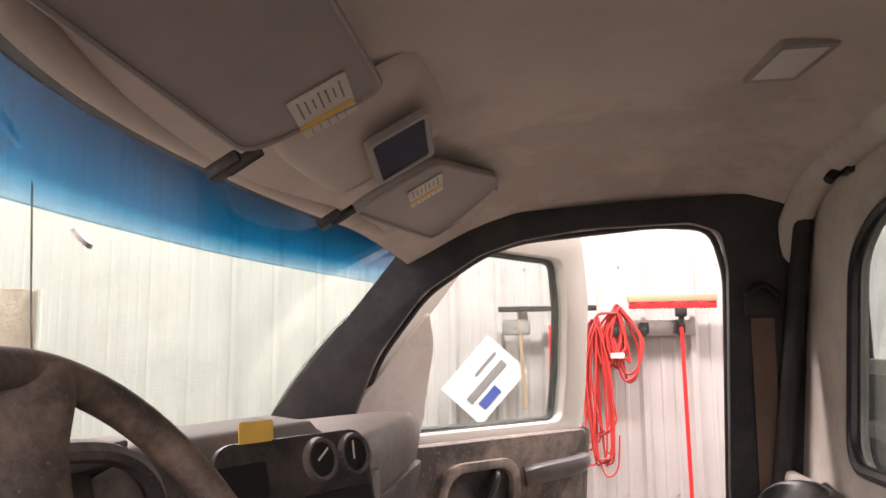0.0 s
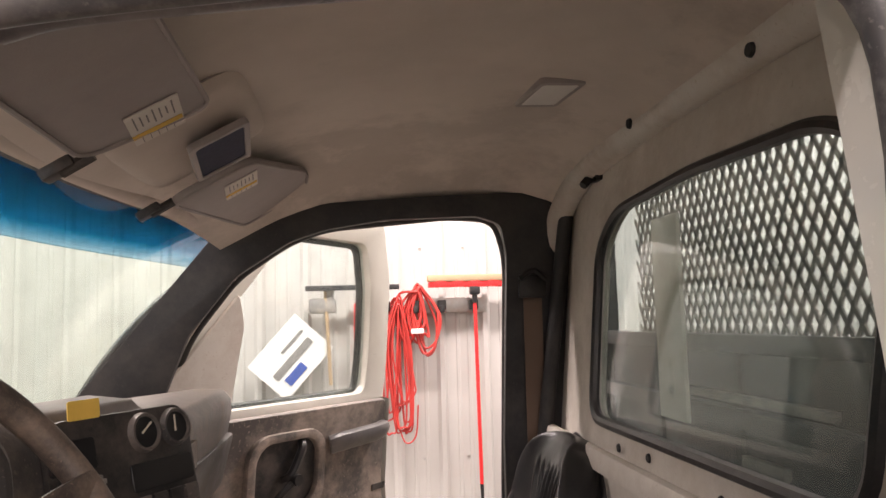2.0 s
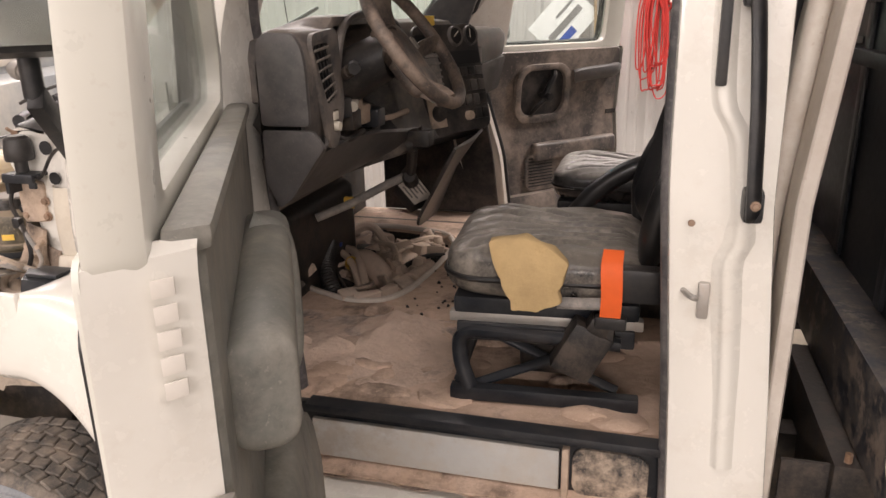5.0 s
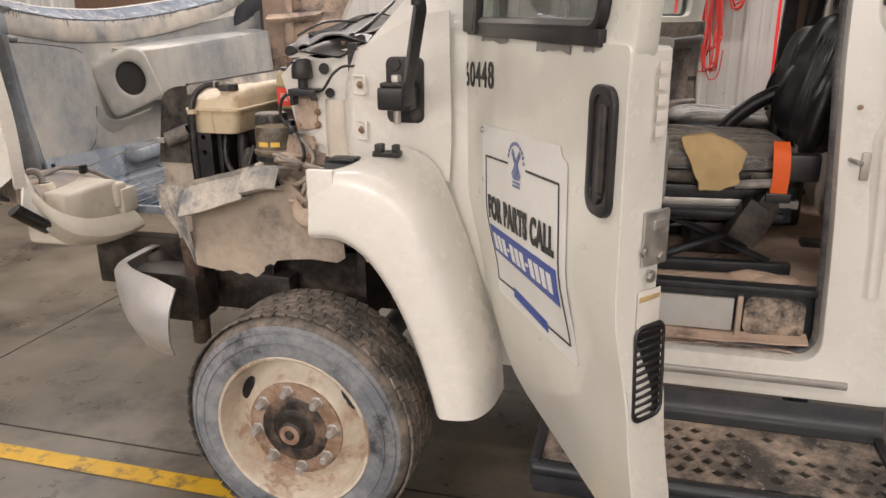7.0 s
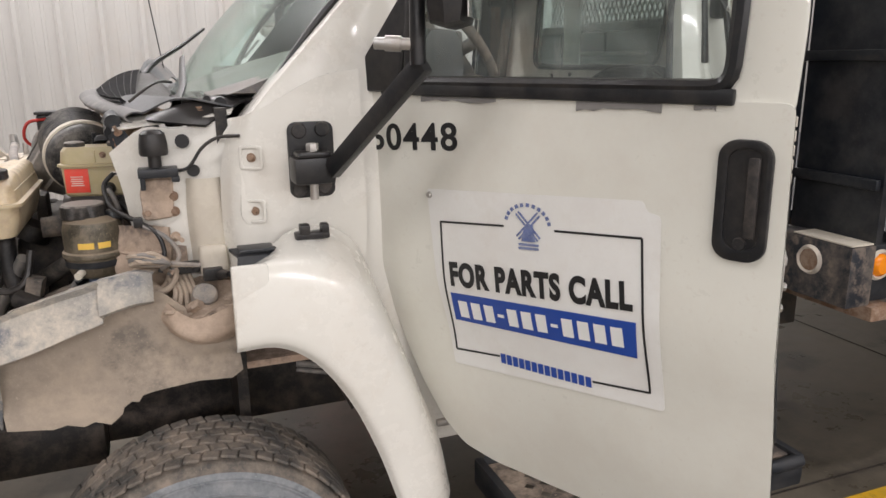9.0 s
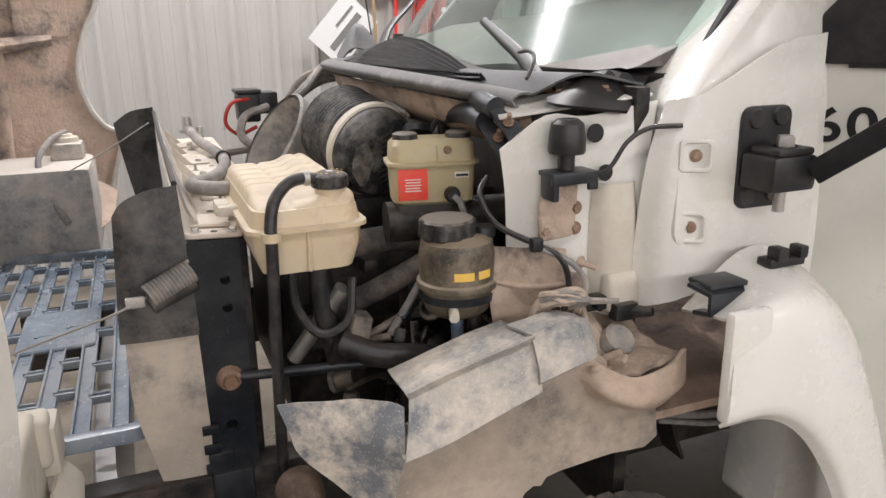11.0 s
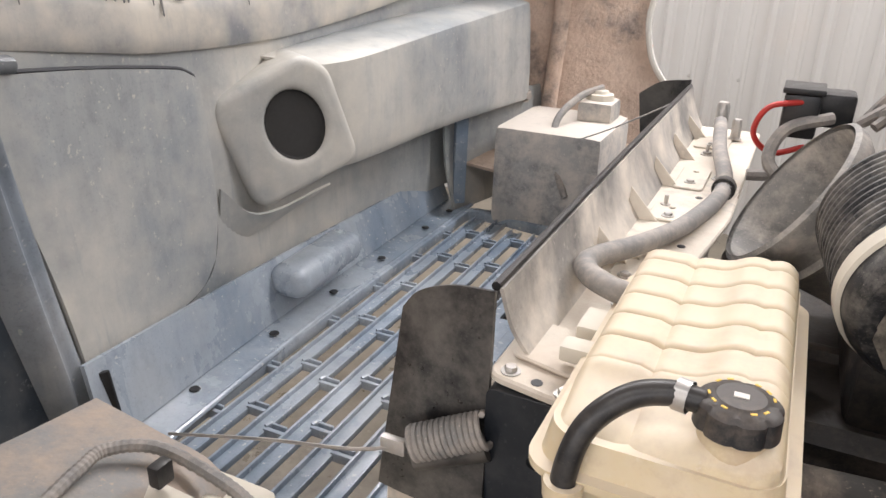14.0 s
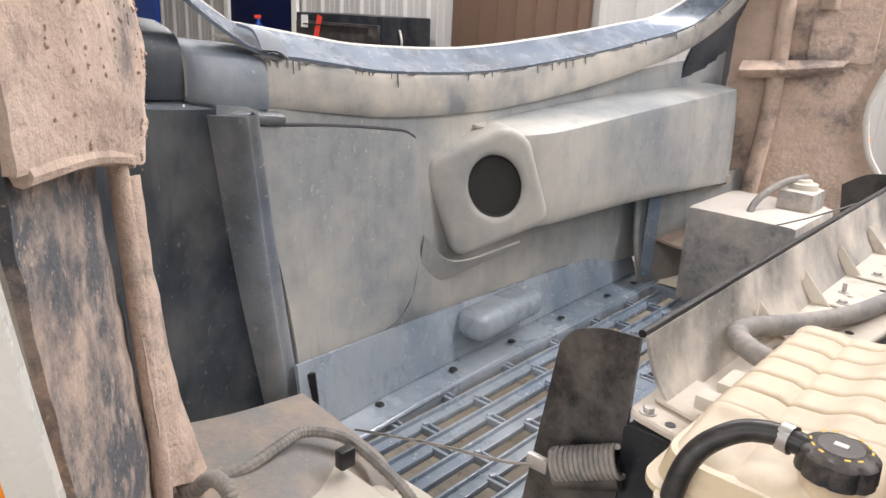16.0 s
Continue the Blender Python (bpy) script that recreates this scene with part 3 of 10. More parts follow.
part("sidewall", merge(lathe([(0.272, 0.0365), (0.300, 0.0412), (0.345, 0.0372), (0.372, 0.025), (0.3721, 0.020), (0.345, 0.032), (0.272, 0.033)], 72, AXIS),
                       lathe([(0.318, 0.0405), (0.320, 0.0435), (0.323, 0.0435), (0.325, 0.0395)], 72, AXIS),
                       lathe([(0.352, 0.035), (0.354, 0.0385), (0.358, 0.0375), (0.36, 0.032)], 72, AXIS)), SIDEWALL, wheel, "grey scuffed sidewall with raised rings")
blocks = []
for k in range(58):
    a = 360 * k / 58
    for j, off in enumerate((0.010, -0.028, -0.068, -0.108, -0.148, -0.188)):
        st = 0.5 if j % 2 else 0
        b = box((RT - 0.004, 0, 0), (0.009, 0.040, 0.036), 0.003, pose(0, 0, 0, 0, 0, 0) @ pose(0, 0, 0, 12 if j % 2 else -12), seg=1)
        blocks.append(turned(b, AXIS @ pose(0, 0, off - 0.018, 0, 0, a + st * 360 / 58)))
part("tread", merge(*blocks), RUBBER, wheel, "worn block tread packed with dust", smooth=0)["kind"] = "stuff"
rim_prof = [(0.2695, 0.026), (0.272, 0.034), (0.268, 0.040), (0.260, 0.037), (0.255, 0.024), (0.250, 0.0), (0.244, -0.035), (0.236, -0.052), (0.215, -0.044),
            (0.19, -0.024), (0.172, -0.006), (0.155, 0.006), (0.10, 0.010), (0.075, 0.010), (0.05, 0.010)]
part("rim", lathe(rim_prof, 64, AXIS), RIM, wheel, "cream steel disc rim streaked with tan dust")
for ang in (152, 32):
    a = radians(ang)
    m = AXIS @ Matrix.Translation((0.214 * math.cos(a), 0.214 * math.sin(a), -0.0435)) @ pose(0, 0, 0, 0, 0, ang) @ pose(0, 0, 0, 0, 22)
    part("hand_hole", lathe([(0, 0.004), (0.030, 0.006), (0.034, 0.003), (0.034, -0.002)], 20, m @ Matrix.Diagonal((0.72, 1.35, 1, 1))), INK, wheel)
part("hub", merge(lathe([(0.0, 0.052), (0.036, 0.052), (0.042, 0.046), (0.045, 0.018), (0.068, 0.018), (0.074, 0.014), (0.076, 0.0)], 32, AXIS),
                  lathe([(0.0, 0.056), (0.013, 0.056), (0.017, 0.05)], 6, AXIS)), DARK, wheel, "black greasy hub cap")
part("hub_face", lathe([(0.017, 0.0525), (0.030, 0.0530), (0.035, 0.0525)], 32, AXIS), RUST, wheel, "worn tan hub face")
part("grease_ring", lathe([(0.074, 0.0165), (0.090, 0.0175), (0.112, 0.0150), (0.116, 0.0125)], 40, AXIS), surface("black_grease", (0.012, 0.012, 0.013), 0.4, scale=9, vary=0.3, dust=0.55, dust_color=(0.30, 0.20, 0.13)), wheel, "black grease round the hub")
part("hub_ring", lathe([(0.075, 0.0105), (0.10, 0.0135), (0.165, 0.008), (0.166, 0.002)], 40, AXIS), RUST, wheel)
nut = merge(lathe([(0.0, 0.048), (0.011, 0.048), (0.0135, 0.044), (0.016, 0.040), (0.017, 0.014), (0.023, 0.012), (0.024, 0.006)], 6, AXIS))
nut_ob = part("lug_nut", nut, STEEL, wheel)
nut_ob.location = (0.1375 * math.cos(radians(97)), 0, 0.1375 * math.sin(radians(97)))
for k in range(1, 8):
    a = radians(97 + 45 * k)
    o = new("lug_nut", nut_ob.data)
    o.parent = wheel
    o.location = (0.1375 * math.cos(a), 0, 0.1375 * math.sin(a))

# ---------------------------------------------------------------- cab shell
YC = 1.22


def lean(bm, left=True):
    """Leans the upper cab sides inward."""
    for v in bm.verts:
        if v.co.z > 1.45:
            v.co.y += (v.co.z - 1.45) * (0.13 if left else -0.13)
    return bm


cab = thing("truck_cab", "white dusty truck cab with bare interior and open doors", "truck cab")
SIDE = rounded([(0.50, 0.615), (1.787, 0.615), (1.755, 1.1), (1.722, 1.5), (1.725, 2.05), (1.70, 2.42), (1.02, 2.44), (0.94, 2.40), (0.24, 1.66), (0.17, 1.58),
                (0.155, 1.34), (0.30, 1.25), (0.46, 1.10), (0.52, 0.90)], 0.03)
OPENING = rounded([(0.72, 0.735), (1.580, 0.735), (1.562, 1.1), (1.530, 1.55), (1.528, 1.95), (1.52, 2.165), (1.30, 2.150), (1.02, 2.11), (0.78, 2.045), (0.62, 1.93), (0.588, 1.80), (0.60, 1.60),
                   (0.62, 1.40), (0.645, 1.15), (0.665, 0.85)], 0.08, 6)
frame_bm = plate(SIDE, 0.165, 0.012, xz(0.205), [OPENING], 2)
for v in frame_bm.verts:
    if v.co.y > 0.27 and 0.70 < v.co.x < 1.59 and 1.95 < v.co.z < 2.2:
        v.co.z += 0.085 * min(1, (v.co.z - 1.95) / 0.12)
    if v.co.y > 0.27 and 1.45 < v.co.x < 1.60:
        v.co.y = 0.275
part("side_frame", lean(frame_bm), PAINT, cab, "white door frame with worn dusty sill")
FOLD = [(1.590, 2.00), (1.592, 1.82), (1.598, 1.70), (1.612, 1.665), (1.634, 1.62), (1.646, 1.525), (1.650, 1.44), (1.634, 1.395), (1.640, 1.30), (1.652, 1.12), (1.66, 0.95)]


def on_side(x, z, out):
    return (x, 0.205 + max(0.0, z - 1.45) * 0.13 - out, z)


part("jamb_fold", skin([[on_side(x - 0.012, z, -0.004) for x, z in FOLD], [on_side(x + 0.001, z, 0.003) for x, z in FOLD], [on_side(x + 0.010, z, 0.011) for x, z in FOLD], [on_side(x + 0.026, z, 0.010) for x, z in FOLD], [on_side(x + 0.044, z, -0.003) for x, z in FOLD]], 60, 5, 0.003), PAINT, cab, "pressed fold along the rear door jamb")
part("striker_pin", merge(tube([on_side(1.555, 1.335, -0.055), on_side(1.585, 1.330, 0.018), on_side(1.600, 1.325, 0.018)], 0.006, 8), box(on_side(1.612, 1.315, -0.004), (0.022, 0.02, 0.075), 0.005)), STEEL, cab, "steel latch striker")
part("jamb_plug", lathe([(0, 0.003), (0.006, 0.003), (0.007, 0)], 12, pose(1.578, 0.202, 1.470, 90)), RUST, cab)
SIDE_R = rounded([(0.50, 0.615), (1.80, 0.615), (1.815, 1.2), (1.80, 2.05), (1.74, 2.42), (1.12, 2.42), (0.90, 2.245), (0.47, 1.77), (0.40, 1.60), (0.30, 1.25), (0.46, 1.10), (0.52, 0.90)], 0.03)
OPENING_R = rounded([(0.88, 0.76), (1.64, 0.76), (1.665, 1.4), (1.675, 2.13), (1.64, 2.25), (1.5, 2.262), (1.13, 2.23), (1.02, 2.19), (0.87, 2.09), (0.735, 1.92),
                     (0.665, 1.757), (0.77, 1.40), (0.83, 1.2)], 0.05, 4)
part("side_frame", lean(plate(SIDE_R, 0.075, 0.012, xz(2.16), [OPENING_R], 2), False), REARDUST, cab)
TRIM_R = rounded([(0.41, 1.72), (0.62, 1.965), (0.835, 2.215), (1.08, 2.285), (1.40, 2.305), (1.65, 2.315), (1.87, 2.31), (1.86, 1.6), (1.82, 0.93), (1.645, 0.93),
                  (1.646, 1.6), (1.657, 2.13), (1.64, 2.222), (1.57, 2.247), (1.304, 2.239), (1.135, 2.214), (1.033, 2.181), (0.88, 2.085), (0.747, 1.922), (0.679, 1.757), (0.66, 1.72)], 0.02, 3)
part("pillar_trim", lean(plate(TRIM_R, 0.03, 0.009, xz(2.128), (), 2), False), BLACKTRIM, cab, "black pillar and door-top trim")
part("footwell_panel", plate([(0.26, 0.925), (0.83, 0.925), (0.80, 1.2), (0.76, 1.42), (0.70, 1.72), (0.26, 1.72)], 0.02, 0.004, xz(2.13)), DASHDARK, cab, "black footwell side panel")


def seal(y, left):
    pts = [Vector((p[0], y + ((0.145 if p[0] < 1.2 else 0.055) * (1 - min(1, max(0, (p[1] - 1.80) / 0.25))) if left else 0), p[1])) for p in (OPENING if left else OPENING_R)]
    b = tube(pts, 0.014 if left else 0.013, 14, 1, True)
    return lean(b, left)


part("door_seal", seal(0.215, True), SEALRUBBER, cab, "black rubber door seal")
part("door_seal", seal(2 * YC - 0.215, False), PLASTIC, cab)
roof_rows = []
for k in range(13):
    x = 0.86 + (1.84 - 0.86) * k / 12
    arch = 0.05 * math.sin(math.pi * min(1, (k + 2) / 12))
    roof_rows.append([(x + (0.06 * abs(s) ** 3 if k == 0 else 0), YC + s * 0.91, 2.40 + arch + 0.055 * (1 - abs(s) ** 4)) for s in [j / 8 - 1 for j in range(17)]])
part("roof", loft(roof_rows, 0.02), PAINT, cab)
liner_rows = []
for k in range(15):
    x = 0.70 + (1.87 - 0.70) * k / 14
    z = 2.235 + 0.19 * math.sin(min(1, k / 9) * math.pi / 2) - (0.07 * max(0, (k - 11) / 3) ** 2)
    liner_rows.append([(x + 0.17 * abs(s) ** 2.5 * max(0, 1 - k / 5), YC + s * 0.90, z - (0.10 + (0.06 * min(1, k / 7) if s > 0 else 0)) * abs(s) ** 5 + 0.006 * noise.noise(Vector((x * 4, s * 3, 1)))) for s in [j / 12 - 1 for j in range(25)]])
part("headliner", loft(liner_rows, 0.012), LINER, cab, "stained taupe cloth headliner")
WIN = rounded([(0.715, 1.70), (1.695, 1.70), (1.735, 2.12), (1.62, 2.20), (1.22, 2.215), (0.82, 2.20), (0.675, 2.12)], 0.07, 6)


def rake(bm):
    for v in bm.verts:
        if v.co.z > 1.45:
            v.co.x += (v.co.z - 1.45) * 0.12
    return bm


part("rear_wall", rake(plate([(0.24, 0.80), (2.2, 0.80), (2.2, 1.5), (2.12, 2.42), (0.32, 2.42), (0.24, 1.5)], 0.03, 0.004, yz(1.755), [WIN])), REARDUST, cab, "bare cream painted rear cab wall")
part("window_gasket", rake(tube([(1.754, y, z) for y, z in WIN], 0.013, 8, 1, True)), PLASTIC, cab)
part("rear_glass", rake(plate(WIN, 0.005, 0, yz(1.768))), REARGLASS, cab).visible_shadow = False
for y0, y1 in ((0.36, 0.46), (2.06, 1.98)):
    part("rear_corner", rake(tube([(1.735, y0, 1.0), (1.735, y0, 1.6), (1.73, y1, 2.32)], 0.022, 12)), PAINT_IN if y0 < 1 else BLACKTRIM, cab)
part("rear_rib", rake(merge(box((1.748, YC, 1.615), (0.028, 1.72, 0.05), 0.012), box((1.748, YC, 1.30), (0.02, 1.7, 0.03), 0.008), *[box((1.749, y, 1.18), (0.022, 0.05, 0.5), 0.01) for y in (0.75, 1.22, 1.69)])), REARDUST, cab)

part("rear_header", tube([(1.80, 0.40, 2.22), (1.835, 0.62, 2.335), (1.85, YC, 2.365), (1.838, 1.82, 2.335), (1.815, 2.00, 2.25), (1.80, 2.06, 2.15)], 0.028, 14, 8, squash=1.3), PAINT_IN, cab, "white pressed rear roof rail")
ENGINE_HOLE = rounded([(0.185, 1.20), (0.365, 1.02), (0.55, 0.945), (0.665, 0.965), (0.72, 1.08), (0.745, 1.32), (0.752, 1.62), (0.67, 1.78), (0.40, 1.83), (0.22, 1.80)], 0.07)
floor_bm = plate([(0.15, 0.30), (1.76, 0.30), (1.76, 2.14), (0.15, 2.14)], 0.02, 0.0, xy(0.90), [ENGINE_HOLE])
part("cab_floor", floor_bm, FLOORDUST, cab, "cab floor covered in dried tan mud")
mats = []
rnd = random.Random(4)
for k in range(46):
    px, py = rnd.uniform(0.62, 1.5), rnd.uniform(0.34, 0.95)
    b = bmesh.new()
    bmesh.ops.create_icosphere(b, subdivisions=2, radius=1, matrix=Matrix.Translation((px, py, 0.918)) @ Matrix.Diagonal((rnd.uniform(0.02, 0.08), rnd.uniform(0.02, 0.06), rnd.uniform(0.006, 0.022), 1)))
    mats.append(wobble(b, 0.012, 28, k))
part("mud_litter", merge(*mats), FLOORDUST, cab)["kind"] = "stuff"
part("engine_hole_lip", tube([(x, y, 0.925) for x, y in ENGINE_HOLE], 0.011, 8, 1, True), PAINT_IN, cab)
part("firewall", box((0.135, YC, 1.15), (0.03, 1.85, 0.95), 0.0), DARK, cab)
part("sill_step", merge(box((1.13, 0.30, 0.83), (0.92, 0.02, 0.19), 0.006), box((1.14, 0.285, 0.925), (0.86, 0.05, 0.022), 0.006)), BLACKSTEEL, cab, "scuffed black sill plate")
part("sill_inner", box((1.03, 0.284, 0.835), (0.62, 0.014, 0.105), 0.004), surface("scuffed_pocket_white", (0.50, 0.50, 0.48), 0.5, scale=4, vary=0.15, dust=0.5, dust_color=(0.50, 0.42, 0.33), stain=(0.34, 0.26, 0.19), stain_amount=0.5, stain_scale=5), cab, "grey-white panel in the step well")
part("sill_divider", box((1.355, 0.278, 0.835), (0.016, 0.030, 0.13), 0.004), DUSTY, cab)
part("sill_pocket", wobble(plate(round_rect(0.17, 0.125, 0.03, 5, 1.455, 0.835), 0.012, 0.004, xz(0.280), (), 2), 0.003, 20), surface("dusty_step_pocket", (0.03, 0.03, 0.031), 0.5, scale=7, dust=1.0, dust_color=(0.50, 0.40, 0.31)), cab, "black pocket end splashed with tan dust")
part("well_floor", wobble(loft([[(0.70 + 0.85 * i / 30, 0.235 + 0.06 * j / 5, 0.768 + 0.010 * (j / 5) ** 2 + 0.012 * max(0, (i - 22) / 8)) for j in range(6)] for i in range(31)], 0.006), 0.004, 20), FLOORDUST, cab, "tan dust lying along the step well")
part("sill_trim", merge(box((1.17, 0.200, 0.675), (0.98, 0.018, 0.022), 0.006)), STEEL, cab, "bright metal sill trim")
for sx in (1,):
    part("striker", merge(tube([(1.576, 0.30, 1.32), (1.576, 0.235, 1.32)], 0.007, 8), box((1.60, 0.30, 1.32), (0.03, 0.02, 0.06), 0.004)), STEEL, cab)

# windshield, with its blue shade band along the top
top = [(0.86, 0.36, 2.19), (0.70, 0.78, 2.225), (0.665, 1.15, 2.235), (0.70, 1.56, 2.235), (0.87, 2.26, 2.22)]
bot = [(0.25, 0.31, 1.635), (0.08, 0.75, 1.62), (0.03, YC, 1.62), (0.08, 2 * YC - 0.75, 1.62), (0.34, 2.24, 1.635)]
ct, cb = resample(smooth_path(top), 25), resample(smooth_path(bot), 25)
rows = []
for k in range(17):
    t = k / 16
    rows.append([b.lerp(c, t) + Vector((-0.05, 0, 0.03)) * math.sin(math.pi * t) for b, c in zip(cb, ct)])
part("windshield", loft(rows[:14], 0.005), GLASS, cab, "green tinted windshield").visible_shadow = False
part("shade_band", loft(rows[13:], 0.005), BLUEBAND, cab, "blue shade band of the windshield").visible_shadow = False
edge = [r[0] for r in rows] + ct[1:] + [r[-1] for r in rows[::-1]][1:] + cb[::-1][1:-1]
part("windshield_seal", tube(edge, 0.014, 8, 1, True), PLASTIC, cab)
part("windshield_pillar", tube([(0.24, 0.37, 1.60), (0.57, 0.41, 1.93), (0.90, 0.45, 2.22)], 0.04, 12, squash=0.6), BLACKTRIM, cab)

# ---------------------------------------------------------------- doors
DOOR_LOW = [(0.0, 1.66), (-0.004, 1.40), (0.022, 1.22), (0.075, 1.02), (0.14, 0.86), (0.20, 0.74), (0.26, 0.675), (0.36, 0.655), (0.98, 0.655), (1.03, 0.67), (1.045, 0.80), (1.04, 1.2), (1.03, 1.66)]


def soft_bend(z):
    """Door section with a low swell, as the passenger side has it."""
    y = 0.10 * ((1.0 - z) / 0.35) ** 2 if z < 1.0 else 0.13 * max(0.0, z - 1.5)
    return y - 0.018 * math.exp(-((z - 1.32) / 0.12) ** 2)


def flat_bend(z):
    """Door section flat to below the sign, then tucked under."""
    k = min(1.0, max(0.0, (1.22 - z) / 0.24))
    return -0.022 + 0.036 * k * k * (3 - 2 * k) + 0.06 * (max(0.0, 1.0 - z) / 0.35) ** 1.5 + 0.05 * max(0.0, z - 1.62)


def door_curve(bm, bend=flat_bend):
    """Rolls the lower door skin under and leans the window frame inward."""
    for v in bm.verts:
        v.co.y += bend(v.co.z)
    return bm


def gridded(bm, axis_cuts):
    for z in axis_cuts:
        bmesh.ops.bisect_plane(bm, geom=bm.verts[:] + bm.edges[:] + bm.faces[:], plane_co=(0, 0, z), plane_no=(0, 0, 1))
    return bm


CUTS = [0.70, 0.75, 0.80, 0.86, 0.93, 1.0, 1.1, 1.18, 1.24, 1.29, 1.33, 1.38, 1.44, 1.5, 1.58]
FRAME_OUT = rounded([(0.0, 1.62), (1.03, 1.62), (1.035, 1.80), (1.02, 2.10), (0.96, 2.33), (0.50, 2.34), (0.40, 2.27), (0.0, 1.72)], 0.04)
FRAME_IN = rounded([(0.085, 1.685), (0.92, 1.685), (0.925, 1.84), (0.91, 2.08), (0.87, 2.24), (0.53, 2.25), (0.45, 2.20), (0.085, 1.765)], 0.04)


def truck_door(name, label, at, side, skin_mat, inner_mat, bend):
    """A cab door: skin, window frame, glass and trim. Local x runs from the hinge, y inward (side 1) or mirrored."""
    d = thing(name, label, "truck door", at=at)
    flip = Matrix.Diagonal((1, side, 1, 1))
    low = plate(rounded(DOOR_LOW, 0.02), 0.006, 0, xz(0.0))
    sk = turned(door_curve(gridded(low, CUTS), bend), flip)
    part("skin", sk, skin_mat, d)
    inner = plate(rounded([(u + (0.03 if u < 0.5 else -0.03), z + (0.02 if z < 0.8 else 0)) for u, z in DOOR_LOW], 0.03), 0.03, 0.006, xz(0.075))
    part("inner_panel", turned(door_curve(gridded(inner, CUTS), bend), flip), inner_mat, d)
    rim_pts = [(p.x, p.y) for p in resample([(a, b, 0) for a, b in rounded(DOOR_LOW, 0.02)], 130)]
    wallrows = [[(p[0], 0.004, p[1]) for p in rim_pts], [(p[0], 0.04, p[1]) for p in rim_pts], [(p[0] * 0.985 + 0.008, 0.10, p[1]) for p in rim_pts]]
    part("edge", turned(door_curve(loft(wallrows), bend), flip), PAINT, d)
    part("window_frame", turned(door_curve(plate(FRAME_OUT, 0.055, 0.010, xz(0.006), [FRAME_IN], 2), bend), flip), skin_mat, d)
    gas = [(p[0], 0.004, p[1]) for p in FRAME_IN]
    part("window_gasket", turned(door_curve(tube(gas, 0.016, 8, 1, True, squash=1.0), bend), flip), PLASTIC, d, "black rubber window gasket")
    part("window_glass", turned(door_curve(plate(FRAME_IN, 0.004, 0, xz(0.028)), bend), flip), CLEARGLASS, d).visible_shadow = False
    return d


DOORINNER = surface("grimy_grey_green_trim", (0.20, 0.20, 0.18), 0.5, scale=4, vary=0.2, dust=0.6, dust_color=(0.40, 0.37, 0.32), stain=(0.07, 0.07, 0.065), stain_amount=0.5, stain_scale=5)
OPEN = 62.6
DM = pose(0.525, 0.272, 0, 0, 0, -OPEN)
ddoor = truck_door("driver_door", "white truck door standing open with a parts sign", DM, 1, DOORPAINT, DOORINNER, flat_bend)
part("belt_strip", door_curve(box((0.50, -0.002, 1.668), (0.86, 0.016, 0.030), 0.004)), PLASTIC, ddoor, "black window belt strip")
part("mirror_patch", door_curve(plate(rounded([(0.0, 1.66), (0.13, 1.66), (0.17, 1.92), (0.16, 1.93), (0.0, 1.735)], 0.01), 0.016, 0.004, xz(-0.012))), PLASTIC, ddoor, "black triangle behind the mirror")
part("window_divider", door_curve(box((0.165, -0.006, 1.82), (0.02, 0.022, 0.33), 0.004)), PLASTIC, ddoor)
for u0, u1, h in ((0.20, 0.42, 0.020), (0.62, 0.80, 0.026), (0.86, 0.90, 0.014)):
    poly = [(u0, 1.652)] + [(u0 + (u1 - u0) * k / 9, 1.652 - h * (0.55 + 0.45 * noise.noise(Vector((k * 1.3, u0 * 9, 0))))) for k in range(10)] + [(u1, 1.652)]
    part("chipped_paint", door_curve(plate(poly, 0.001, 0, xz(-0.0035))), GREYINK, ddoor, "bare primer where paint flaked")
# outside handle: a recessed black cup with its paddle
part("outside_handle", merge(door_curve(plate(round_rect(0.094, 0.228, 0.034, 6, 0.960, 1.480), 0.014, 0.004, xz(-0.012), [round_rect(0.060, 0.186, 0.024, 6, 0.962, 1.484)], 2)),
                             door_curve(plate(round_rect(0.060, 0.186, 0.024, 6, 0.962, 1.484), 0.004, 0, xz(-0.008)))), PLASTIC, ddoor, "black plastic recessed door handle")
part("paddle", door_curve(merge(box((0.978, -0.013, 1.488), (0.020, 0.010, 0.15), 0.004), lathe([(0, 0.008), (0.011, 0.008), (0.013, 0)], 16, pose(0.962, -0.006, 1.400, 90)))), DASHDARK, ddoor)
# rear jamb of the door: latch, labels, louvre and check-strap bolts
part("latch", merge(box((1.04, 0.06, 1.335), (0.012, 0.06, 0.10), 0.006), box((1.046, 0.065, 1.36), (0.010, 0.03, 0.018), 0.003)), STEEL, ddoor)
for bz, by in ((1.315, 0.035), (1.30, 0.075), (1.265, 0.055)):
    part("bolt", hexbolt((1.043, by, bz), (1, 0, 0), 0.008), STEEL, ddoor)
part("louvre_frame", plate(round_rect(0.078, 0.19, 0.022, 5, 0.062, 1.080), 0.008, 0.003, yz(1.040), [round_rect(0.062, 0.170, 0.016, 5, 0.062, 1.080)]), PLASTIC, ddoor)
for k in range(11):
    part("louvre_slat", box((1.041, 0.062, 1.005 + 0.0155 * k), (0.010, 0.066, 0.006), 0.0015, None, 1), PLASTIC, ddoor)
part("louvre_back", box((1.0385, 0.062, 1.080), (0.003, 0.062, 0.172), 0), INK, ddoor)
for k in range(5):
    part("jamb_label", box((1.0405, 0.05, 1.52 + 0.026 * k), (0.002, 0.020, 0.018), 0.0004), PAPER, ddoor)
part("jamb_label", box((1.0425, 0.055, 1.205), (0.002, 0.055, 0.07), 0.0004), PAPER, ddoor, "pale printed safety label")
